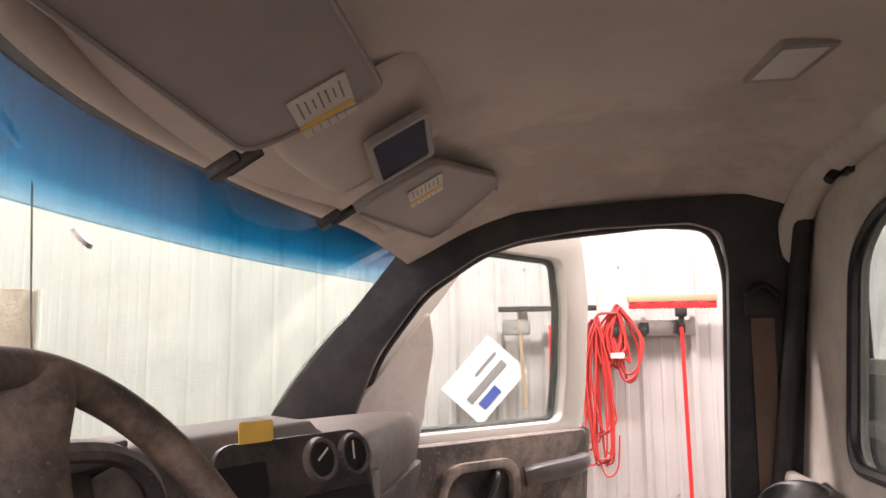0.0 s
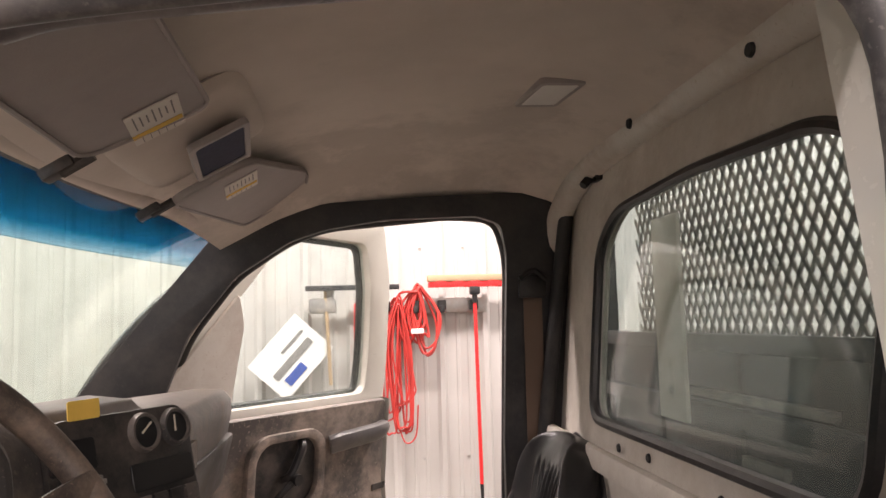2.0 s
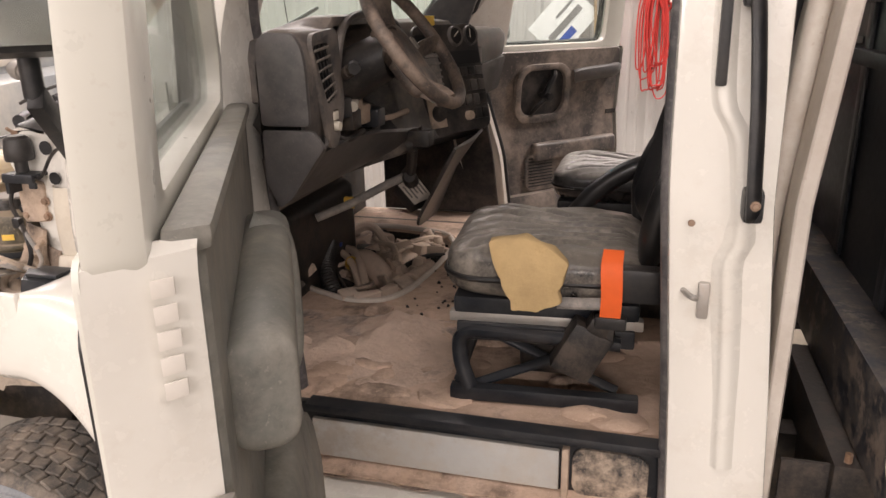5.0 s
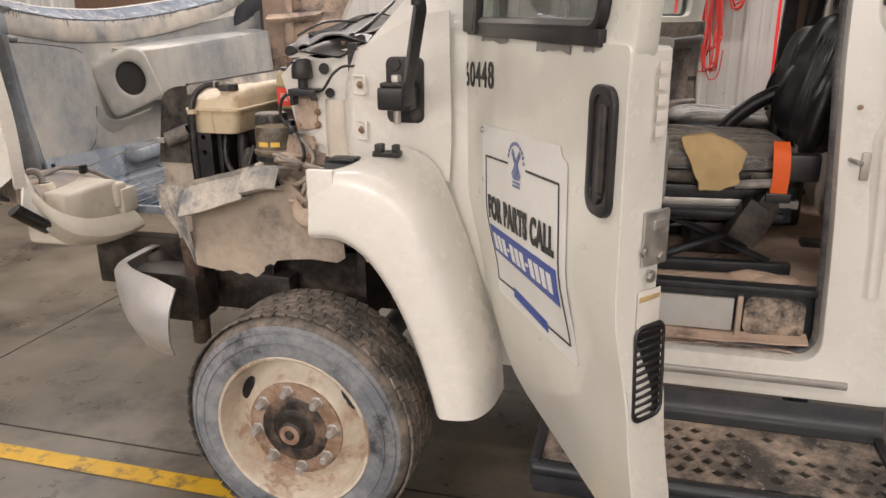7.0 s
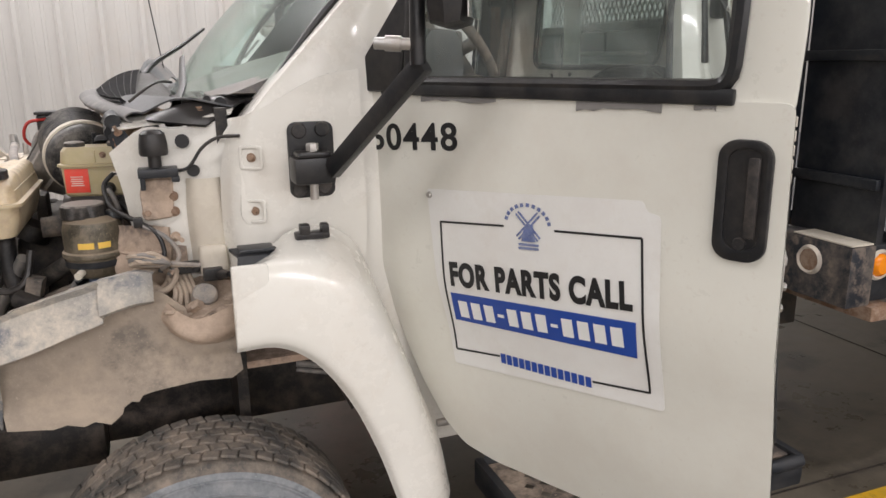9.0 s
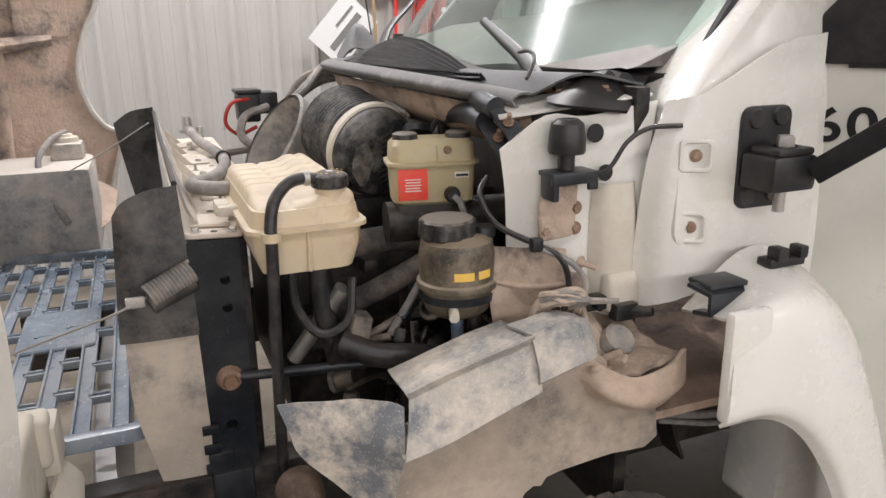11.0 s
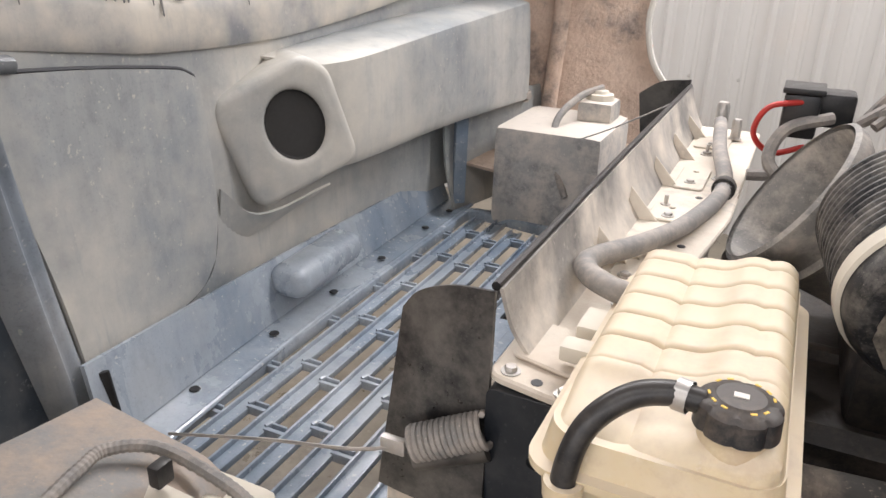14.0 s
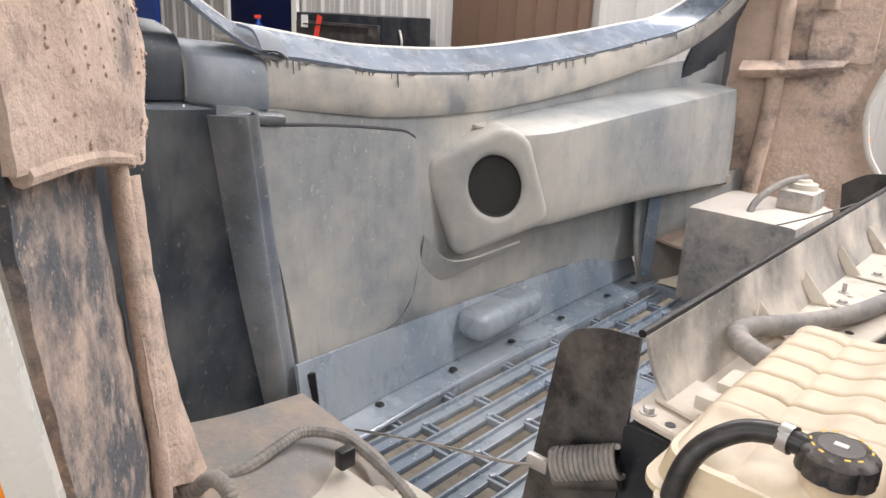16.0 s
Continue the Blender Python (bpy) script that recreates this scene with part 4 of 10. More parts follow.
part("jamb_tape", box((1.0438, 0.055, 1.225), (0.002, 0.050, 0.010), 0.0004), FOAM, ddoor)
# inner armrest and pull seen past the door's edge
part("pull_handle", door_curve(tube([(0.40, 0.115, 1.50), (0.40, 0.165, 1.47), (0.42, 0.175, 1.35), (0.46, 0.165, 1.25), (0.46, 0.115, 1.22)], 0.022, 12)), DOORINNER, ddoor, "grimy grey curved pull handle")
part("armrest", door_curve(merge(box((0.60, 0.14, 1.42), (0.62, 0.09, 0.16), 0.045, None, 5), box((0.58, 0.125, 1.05), (0.60, 0.06, 0.20), 0.028, None, 5))), DOORINNER, ddoor, "grey moulded armrest")
part("map_pocket", door_curve(box((0.55, 0.125, 0.90), (0.75, 0.07, 0.16), 0.03)), DOORINNER, ddoor)
part("inner_cap", door_curve(box((0.52, 0.09, 1.655), (0.98, 0.05, 0.03), 0.012)), DOORINNER, ddoor)

# the door is a little longer than tall sections suggest; its rear edge runs in towards the cab side
for ob in ddoor.children:
    for v in ob.data.vertices:
        x, y, z = v.co
        y -= flat_bend(z)
        if x > 0.85 and y > 0.004:
            v.co.x -= 0.40 * (y - 0.004) * min(1.0, (x - 0.85) / 0.1)
        v.co.x *= 1.07

# sign sheet: (u, z) on the door's skin
SIGNSHEET = surface("sign_sheet_vinyl", (0.79, 0.785, 0.755), 0.34, scale=3, vary=0.03, dust=0.10, stain=(0.66, 0.63, 0.57), stain_amount=0.25, stain_scale=6)
SIGN_TURN = 4.4


def laid(bm, lift):
    """Lays a flat piece in x and z on the curved door skin."""
    for v in bm.verts:
        v.co.y += flat_bend(v.co.z) - lift
    return bm


def sign_quad(name, outline, material, lift, label=""):
    return part(name, laid(gridded(plate(outline, 0.0012, 0, xz(0.0)), [0.95 + 0.03 * k for k in range(18)]), lift), material, ddoor, label, smooth=30)


def sign_bar(name, u, z, w, h, material, lift, turn=SIGN_TURN):
    ca, sa = math.cos(radians(turn)), math.sin(radians(turn))
    return sign_quad(name, [(u + ca * a - sa * b, z + sa * a + ca * b) for a, b in ((-w / 2, -h / 2), (w / 2, -h / 2), (w / 2, h / 2), (-w / 2, h / 2))], material, lift)


def sign_line(name, a, b, w, material, lift=0.0055):
    d = Vector(b) - Vector(a)
    return sign_bar(name, (a[0] + b[0]) / 2, (a[1] + b[1]) / 2, d.length, w, material, lift, math.degrees(math.atan2(d.y, d.x)))


sign_quad("sign_sheet", rounded([(0.290, 0.945), (0.890, 0.995), (0.870, 1.430), (0.838, 1.437), (0.830, 1.458), (0.231, 1.420)], 0.010), SIGNSHEET, 0.0035, "white magnetic parts-sale sign sheet")
for a, b in (((0.278, 1.340), (0.478, 1.357)), ((0.620, 1.365), (0.832, 1.380)), ((0.278, 1.340), (0.300, 0.989)), ((0.832, 1.380), (0.857, 1.031)), ((0.300, 0.989), (0.444, 1.006)), ((0.714, 1.015), (0.857, 1.031))):
    sign_line("sign_border", a, b, 0.005, INK)
sign_quad("blue_band", [(0.309, 1.078), (0.830, 1.110), (0.829, 1.195), (0.305, 1.155)], BLUE, 0.0055)
px = 0.326
for k, w in enumerate((0.036, 0.036, 0.036, 0.024, 0.036, 0.036, 0.036, 0.024, 0.036, 0.036, 0.036, 0.036)):
    sign_bar("number_bar", px + w / 2, 1.113 + 0.080 * (px + w / 2 - 0.317), w * 0.80, 0.046 if w > 0.03 else 0.008, SIGNW, 0.0070)
    px += w + 0.0062
for k in range(14):
    u = 0.456 + 0.0190 * k
    sign_bar("address_bar", u, 1.002 + 0.035 * (u - 0.45), 0.0145, 0.026, BLUE, 0.0058)
EMBLEM = surface("faded_print_blue", (0.10, 0.14, 0.33), 0.45, scale=40, vary=0.25, dust=0.3, dust_color=(0.6, 0.6, 0.6))
for k in range(11):
    a = radians(168 - 15.5 * k)
    sign_bar("emblem", 0.546 + 0.061 * math.cos(a), 1.368 + 0.047 * math.sin(a), 0.0085, 0.0085, EMBLEM, 0.0058, math.degrees(a) - 90)
for turn in (48, -42):
    for off in (-0.0045, 0.0045):
        r = radians(turn)
        sign_bar("emblem", 0.548 - off * math.sin(r), 1.366 + off * math.cos(r), 0.084, 0.0042, EMBLEM, 0.0058 if turn > 0 else 0.0062, turn)
sign_quad("emblem", [(0.531, 1.328), (0.570, 1.331), (0.561, 1.372), (0.540, 1.370)], EMBLEM, 0.0066)
for z in (1.322, 1.313):
    sign_bar("emblem", 0.551, z, 0.056, 0.0055, EMBLEM, 0.0058)


def door_words(body, material, u, z, turn, fit, bold, lift):
    ob = letter_mesh(ddoor, body, 0.09, material, pose(u, 0, z, 90, 0, 0) @ pose(0, 0, 0, 0, 0, turn), 0.0006, bold=bold, fit=fit)
    for v in ob.data.vertices:
        v.co.y += flat_bend(v.co.z) - lift
    return ob


door_words("FOR PARTS CALL", INK, 0.5635, 1.2295, 4.9, (0.512, 0.066), 0.0042, 0.0062)
door_words("60448", INK, 0.178, 1.549, 3.3, (0.308, 0.070), 0.0016, 0.0018)
part("sign_pin", laid(lathe([(0, 0.007), (0.006, 0.006), (0.009, 0)], 12, pose(0.240, 0, 1.405, 90)), 0.004), STEEL, ddoor)

PM = pose(0.55, 2.16, 0, 0, 0, 46.6)
pdoor = truck_door("passenger_door", "passenger truck door open, dusty dark inner trim", PM, -1, DOORPAINT, DOORTRIM, soft_bend)
FLIP = Matrix.Diagonal((1, -1, 1, 1))


def pd(bm):
    return turned(door_curve(bm, soft_bend), FLIP)


part("bezel", pd(plate(round_rect(0.335, 0.285, 0.085, 6, 0.505, 1.455), 0.026, 0.010, xz(0.105), [round_rect(0.265, 0.215, 0.065, 6, 0.505, 1.460)], 2)), DOORTRIM, pdoor)
part("bezel_cup", pd(plate(round_rect(0.265, 0.215, 0.065, 6, 0.505, 1.460), 0.003, 0, xz(0.106))), DASHDARK, pdoor)
part("inside_handle", pd(tube([(0.50, 0.108, 1.44), (0.52, 0.130, 1.46), (0.555, 0.132, 1.53), (0.57, 0.110, 1.555)], 0.016, 8)), PLASTIC, pdoor, "black inside door handle")
part("window_crank", pd(merge(tube([(0.44, 0.125, 1.36), (0.47, 0.140, 1.40), (0.52, 0.142, 1.435)], 0.012, 8), lathe([(0, 0.03), (0.018, 0.03), (0.022, 0)], 12, pose(0.525, 0.13, 1.44, -90)))), PLASTIC, pdoor)
part("grab_rest", pd(merge(tube([(0.70, 0.118, 1.525), (0.74, 0.140, 1.535), (0.90, 0.145, 1.545), (0.955, 0.125, 1.548)], 0.040, 12, 6, squash=0.8))), DASHEND, pdoor, "grey glossy grab rest")
part("pocket", pd(box((0.72, 0.12, 1.17), (0.54, 0.045, 0.09), 0.022, None, 4)), DOORTRIM, pdoor)
part("speaker_grille", pd(plate(round_rect(0.19, 0.19, 0.05, 6, 0.50, 1.07), 0.012, 0.004, xz(0.108))), DOORTRIM, pdoor)
for k in range(10):
    part("speaker_slot", pd(box((0.50, 0.121, 1.00 + 0.0155 * k), (0.15, 0.004, 0.006), 0.001, None, 1)), INK, pdoor)
part("shelf_pocket", pd(box((0.58, 0.12, 0.87), (0.62, 0.05, 0.20), 0.02)), DOORTRIM, pdoor)
part("mirror_sail", pd(plate(rounded([(0.06, 1.68), (0.30, 1.68), (0.33, 1.95), (0.30, 2.05), (0.06, 1.78)], 0.02), 0.02, 0.005, xz(0.05))), PAINT_IN, pdoor)
part("badge_bar", pd(box((0.98, 0.108, 1.33), (0.07, 0.003, 0.022), 0)), DASHDARK, pdoor)
pmirror = thing("passenger_mirror", "tall truck side mirror outside the passenger door", "truck mirror", at=PM)
part("housing", turned(box((0.36, 0.10, 1.88), (0.21, 0.06, 0.36), 0.06), pose(0, 0.02, 0)), PLASTIC, pmirror)
part("mirror_glass", box((0.36, 0.088, 1.88), (0.18, 0.004, 0.33), 0.002, pose(0, 0, 0)), MIRROR, pmirror)
part("stay", tube([(0.18, 0.02, 1.70), (0.26, 0.09, 1.72), (0.30, 0.11, 1.78)], 0.013, 8), PLASTIC, pmirror)
part("stay", tube([(0.22, 0.0, 2.05), (0.30, 0.10, 2.03)], 0.013, 8), PLASTIC, pmirror)

# ---------------------------------------------------------------- cowl, fender and mirror on the driver's side
fender = thing("front_fender", "white wheel-arch fender with cracked dusty edge", "fender")
lip = [(0.102, -0.015, 1.076), (0.20, -0.022, 1.076), (0.287, -0.024, 1.020), (0.367, -0.028, 0.905), (0.43, -0.030, 0.76), (0.475, -0.034, 0.62), (0.495, -0.036, 0.545)]
low = [(0.104, -0.030, 1.11), (0.215, -0.040, 1.112), (0.31, -0.045, 1.05), (0.392, -0.050, 0.93), (0.455, -0.052, 0.78), (0.50, -0.054, 0.63), (0.52, -0.056, 0.545)]
mid = [(0.115, -0.012, 1.262), (0.25, -0.018, 1.262), (0.375, -0.022, 1.19), (0.465, -0.028, 1.03), (0.535, -0.036, 0.85), (0.585, -0.040, 0.68), (0.605, -0.042, 0.548)]
rid = [(0.125, 0.030, 1.258), (0.27, 0.035, 1.300), (0.405, 0.045, 1.245), (0.50, 0.05, 1.07), (0.575, 0.05, 0.87), (0.63, 0.035, 0.70), (0.652, 0.02, 0.56)]
back = [(0.15, 0.16, 1.225), (0.29, 0.165, 1.325), (0.43, 0.175, 1.285), (0.515, 0.19, 1.10), (0.59, 0.19, 0.89), (0.648, 0.16, 0.72), (0.672, 0.12, 0.58)]
part("arch_panel", skin([lip, low, mid, rid, back], 34, 5, 0.006), PAINT, fender, "glossy white moulded arch")
part("front_tab", merge(box((0.145, -0.012, 1.185), (0.085, 0.022, 0.20), 0.008)), PAINT, fender)
part("top_clip", merge(box((0.315, 0.095, 1.318), (0.085, 0.035, 0.018), 0.005), box((0.295, 0.085, 1.336), (0.025, 0.03, 0.026), 0.005), box((0.345, 0.085, 1.336), (0.02, 0.03, 0.024), 0.005)), PLASTIC, fender, "black plastic clip")
part("edge_bracket", merge(loft([[(0.112, 0.105, 1.300), (0.222, 0.105, 1.296)], [(0.128, 0.062, 1.288), (0.236, 0.062, 1.284)], [(0.124, 0.055, 1.250), (0.234, 0.055, 1.246)], [(0.124, 0.100, 1.240), (0.234, 0.100, 1.236)]], 0.008), box((0.175, 0.10, 1.296), (0.085, 0.06, 0.010), 0.004)), BLACKSTEEL, fender, "dusty black edge bracket")

cowl = thing("cowl_side", "white cowl side panel with mounting plates", "body panel")
part("panel", skin([[(0.125, 0.285, 1.19), (0.120, 0.270, 1.36), (0.130, 0.262, 1.50), (0.165, 0.262, 1.60)], [(0.175, 0.215, 1.22), (0.170, 0.215, 1.36), (0.185, 0.215, 1.50), (0.215, 0.215, 1.62)],
                    [(0.34, 0.195, 1.26), (0.35, 0.197, 1.36), (0.36, 0.20, 1.50), (0.37, 0.205, 1.70)], [(0.478, 0.195, 1.22), (0.485, 0.196, 1.36), (0.482, 0.20, 1.50), (0.478, 0.205, 1.72)]], 24, 5, 0.006), PAINT, cowl)
for z in (1.505, 1.368):
    m = pose(0.193, 0.205, z, 90, 0, -28)
    part("mount_plate", plate(round_rect(0.062, 0.062, 0.010, 4), 0.006, 0.002, m, [round_rect(0.046, 0.046, 0.008, 4)]), PAINT, cowl)
    part("mount_bolt", hexbolt(m @ Vector((0, 0, 0.000)), m.to_3x3() @ Vector((0, 0, 1)), 0.008, 0.009), RUST, cowl)
inner_cowl = thing("inner_cowl", "dusty white inner cowl panel beside the engine", "body panel")
part("panel", skin([[(-0.125, 0.42, 1.05), (-0.10, 0.40, 1.22), (-0.115, 0.37, 1.40), (-0.14, 0.35, 1.52)], [(-0.05, 0.34, 1.10), (-0.04, 0.335, 1.26), (-0.05, 0.325, 1.42), (-0.055, 0.33, 1.58)],
                    [(0.03, 0.315, 1.14), (0.03, 0.31, 1.28), (0.03, 0.31, 1.42), (0.03, 0.325, 1.575)], [(0.13, 0.29, 1.18), (0.13, 0.285, 1.30), (0.14, 0.285, 1.45), (0.17, 0.30, 1.60)]], 24, 5, 0.006), PAINT, inner_cowl)
part("pressing", skin([[(0.035, 0.305, 1.21), (0.030, 0.300, 1.35), (0.035, 0.300, 1.45)], [(0.06, 0.275, 1.20), (0.055, 0.27, 1.35), (0.06, 0.275, 1.45)], [(0.10, 0.27, 1.20), (0.105, 0.265, 1.35), (0.10, 0.272, 1.45)], [(0.13, 0.285, 1.20), (0.13, 0.280, 1.35), (0.12, 0.285, 1.45)]], 14, 4, 0.004), CREAM, inner_cowl, "cream upright pressing")
part("rust_flange", skin([[(-0.13, 0.37, 1.575), (0.0, 0.335, 1.592), (0.16, 0.30, 1.612)], [(-0.11, 0.45, 1.60), (0.02, 0.42, 1.612), (0.18, 0.38, 1.63)]], 14, 4, 0.004), PAINT, inner_cowl)
part("vent_hole", lathe([(0, 0.003), (0.018, 0.003), (0.018, 0)], 18, pose(0.035, 0.301, 1.545, 90)), INK, inner_cowl)
part("vent_hole", lathe([(0, 0.003), (0.016, 0.003), (0.016, 0)], 18, pose(0.055, 0.292, 1.47, 90)), INK, inner_cowl)
part("rubber_stop", merge(lathe([(0, 0.062), (0.020, 0.062), (0.030, 0.054), (0.034, 0.03), (0.035, 0.006), (0.033, 0)], 24, pose(-0.035, 0.285, 1.515)), lathe([(0.016, 0), (0.016, -0.03), (0, -0.03)], 16, pose(-0.035, 0.285, 1.515))), PLASTIC, inner_cowl, "black rubber hood stop")
part("stop_bracket", merge(box((-0.030, 0.286, 1.478), (0.095, 0.055, 0.010), 0.003), box((-0.030, 0.262, 1.471), (0.095, 0.010, 0.022), 0.003)), BLACKSTEEL, inner_cowl, "bent black steel bracket under the stop")
part("bracket_tab", box((0.010, 0.264, 1.455), (0.020, 0.010, 0.016), 0.003), BLACKSTEEL, inner_cowl)
part("bracket_leg", box((-0.068, 0.285, 1.455), (0.012, 0.05, 0.05), 0.003), BLACKSTEEL, inner_cowl)
part("bolt_plate", plate(rounded([(-0.075, 1.345), (-0.002, 1.350), (0.004, 1.455), (-0.060, 1.465), (-0.080, 1.42)], 0.012), 0.012, 0.003, xz(0.300)), DUSTY, inner_cowl, "dust-caked bolted plate")
part("dust_bracket", wobble(skin([[(-0.160, 0.385, 1.325), (-0.10, 0.335, 1.330), (-0.02, 0.298, 1.325)], [(-0.165, 0.372, 1.27), (-0.10, 0.318, 1.265), (-0.02, 0.284, 1.27)], [(-0.155, 0.375, 1.205), (-0.10, 0.322, 1.200), (-0.02, 0.290, 1.205)]], 26, 5, 0.010), 0.004, 26), DUSTY, inner_cowl, "tan dust-caked bracket sheet")
part("bracket_rim", tube([(-0.162, 0.372, 1.262), (-0.10, 0.314, 1.257), (-0.03, 0.284, 1.262)], 0.006, 8), DUSTY, inner_cowl)
for q in ((-0.005, 0.272, 1.305), (-0.035, 0.276, 1.222)):
    part("bracket_stud", merge(hexbolt(q, (0.35, -0.9, -0.1), 0.009, 0.010), tube([q, (q[0] + 0.016, q[1] - 0.036, q[2] - 0.004)], 0.006, 8)), DUSTY, inner_cowl)
part("channel_foot", pad(0.075, 0.085, 0.05, None, pose(0.085, 0.270, 1.235, 78, 0, 0), 14, 14), CREAM, inner_cowl)
part("plug", merge(box((0.078, 0.240, 1.205), (0.050, 0.030, 0.034), 0.005), lathe([(0, 0.040), (0.008, 0.040), (0.010, 0.030), (0.013, 0.010), (0.013, 0)], 12, pose(0.095, 0.232, 1.203, 80, 0, 30))), DASHDARK, inner_cowl, "grey electrical plug")
for q in ((0.0, 0.372, 1.612), (0.085, 0.352, 1.618)):
    part("flange_bolt", hexbolt(q, (0, 0, 1), 0.010, 0.010), RUST, inner_cowl)
part("rust_patch", plate(rounded([(0.012, 0.352), (0.060, 0.345), (0.068, 0.362), (0.03, 0.370)], 0.006), 0.001, 0, xy(1.6115)), RUST, inner_cowl)
for dx, dz in ((-0.035, -0.04), (0.03, -0.04), (0.03, 0.0)):
    part("bracket_bolt", hexbolt((-0.03 + dx, 0.303, 1.405 + dz), (0, -1, 0), 0.009), RUST, inner_cowl)
part("splash_piece", wobble(skin([[(-0.15, 0.36, 1.27), (-0.05, 0.32, 1.28), (0.02, 0.30, 1.27)], [(-0.16, 0.34, 1.20), (-0.05, 0.30, 1.20), (0.02, 0.28, 1.20)], [(-0.14, 0.36, 1.13), (-0.05, 0.32, 1.12), (0.02, 0.30, 1.12)]], 20, 5, 0.006), 0.006, 20), DUSTY, inner_cowl, "dirt-caked splash piece")

mirror = thing("driver_mirror", "black truck mirror arm with tall mirror head", "truck mirror")
part("base_plate", plate(round_rect(0.118, 0.195, 0.022, 5, 0.343, 1.493), 0.012, 0.004, xz(0.188), (), 2), PLASTIC, mirror, "scraped black mounting plate")
part("hinge_block", merge(box((0.335, 0.145, 1.475), (0.105, 0.085, 0.068), 0.012), box((0.335, 0.14, 1.515), (0.085, 0.07, 0.014), 0.006)), PLASTIC, mirror)
part("hinge_bolt", merge(hexbolt((0.335, 0.135, 1.52), (0, 0, 1), 0.016, 0.022), lathe([(0, 0), (0.011, 0), (0.011, -0.10), (0, -0.10)], 12, pose(0.335, 0.135, 1.50))), STEEL, mirror)
for dx, dz in ((-0.03, 0.075), (0.03, 0.078), (-0.035, -0.075), (0.03, -0.07)):
    part("plate_bolt", lathe([(0, 0.006), (0.017, 0.005), (0.020, 0)], 16, pose(0.343 + dx, 0.188, 1.493 + dz, 90)), DASHDARK, mirror)
ARM_A, ARM_B = Vector((0.375, 0.10, 1.475)), Vector((0.515, -0.20, 1.735))
am = Matrix.Translation((ARM_A + ARM_B) / 2) @ (ARM_B - ARM_A).to_track_quat("Z", "Y").to_matrix().to_4x4()
part("arm", box((0, 0, 0), (0.026, 0.044, (ARM_B - ARM_A).length), 0.003, am), PLASTIC, mirror, "square black steel arm")
part("post", tube([(0.505, -0.19, 1.73), (0.505, -0.19, 1.95), (0.50, -0.19, 2.30)], 0.017, 10), PLASTIC, mirror)
part("clamp", merge(tube([(0.425, -0.142, 1.775), (0.50, -0.185, 1.772)], 0.013, 12), tube([(0.445, -0.155, 1.775), (0.475, -0.17, 1.773)], 0.017, 12)), STEEL, mirror)
part("head", turned(box((0, 0, 0), (0.09, 0.19, 0.44), 0.045), pose(0.565, -0.235, 2.02, 0, 0, -32)), PLASTIC, mirror, "tall black mirror head")
part("mirror_glass", turned(box((0.046, 0, 0), (0.004, 0.16, 0.40), 0.002), pose(0.565, -0.235, 2.02, 0, 0, -32)), MIRROR, mirror)

grab = thing("grab_handle", "long black grab handle on the white cab pillar", "grab handle")
part("bar", lean(tube([(1.678, 0.165, 1.495), (1.676, 0.150, 1.53), (1.668, 0.148, 1.70), (1.655, 0.15, 1.86), (1.648, 0.165, 1.905)], 0.017, 12, squash=0.62)), PLASTIC, grab)
part("foot", lean(merge(box((1.678, 0.178, 1.515), (0.036, 0.050, 0.06), 0.010))), PLASTIC, grab)
part("foot", lean(merge(box((1.65, 0.178, 1.885), (0.036, 0.050, 0.06), 0.010))), PLASTIC, grab)
part("screw", lean(hexbolt((1.678, 0.138, 1.522), (0, -1, 0), 0.006)), RUST, grab)
part("screw", lean(hexbolt((1.652, 0.138, 1.882), (0, -1, 0), 0.006)), STEEL, grab)
part("pillar_strip", lean(box((1.608, 0.196, 2.02), (0.020, 0.018, 0.60), 0.006)), PLASTIC, cab, "black vertical weatherstrip")

# ---------------------------------------------------------------- side step
step = thing("side_step", "black steel side step with a punched dusty tread", "side step")
holes = []
for j in range(5):
    for k in range(17):
        cx, cy = 0.90 + 0.050 * k + (0.025 if j % 2 else 0), -0.095 + 0.052 * j
        if 1.37 < cx < 1.60 and rnd.random() < 0.45 or (cx > 1.25 and j > 2 and rnd.random() < 0.7):
            continue
        holes.append([(cx - 0.0205, cy), (cx, cy - 0.0205), (cx + 0.0205, cy), (cx, cy + 0.0205)])
part("tread", plate(round_rect(0.93, 0.30, 0.02, 3, 1.285, 0.01), 0.006, 0, xy(0.515), holes), surface("step_tread", (0.022, 0.026, 0.032), 0.5, dust=1.0, scale=2.2, up=0.12, dust_color=(0.52, 0.41, 0.32), bump=0.002), step, "punched tread with dust lying on it")
part("front_rail", merge(tube([(0.81, -0.165, 0.505), (1.30, -0.172, 0.508), (1.76, -0.165, 0.51)], 0.022, 12)), BLACKSTEEL, step)
part("front_apron", box((1.285, -0.168, 0.47), (0.95, 0.025, 0.075), 0.01), BLACKSTEEL, step)
part("end_wall", box((0.815, 0.01, 0.49), (0.03, 0.37, 0.09), 0.012), BLACKSTEEL, step)
part("end_wall", box((1.755, 0.01, 0.49), (0.03, 0.37, 0.09), 0.012), BLACKSTEEL, step)
part("back_wall", skin([[(0.82, 0.165, 0.515), (1.28, 0.165, 0.515), (1.77, 0.165, 0.515)], [(0.84, 0.20, 0.54), (1.28, 0.20, 0.54), (1.77, 0.20, 0.54)], [(0.86, 0.22, 0.60), (1.28, 0.22, 0.60), (1.77, 0.22, 0.60)]], 20, 4, 0.01), BLACKSTEEL, step)
for hx in (1.0, 1.55):
    part("hanger", box((hx, 0.30, 0.57), (0.05, 0.12, 0.12), 0.006), BLACKSTEEL, step)

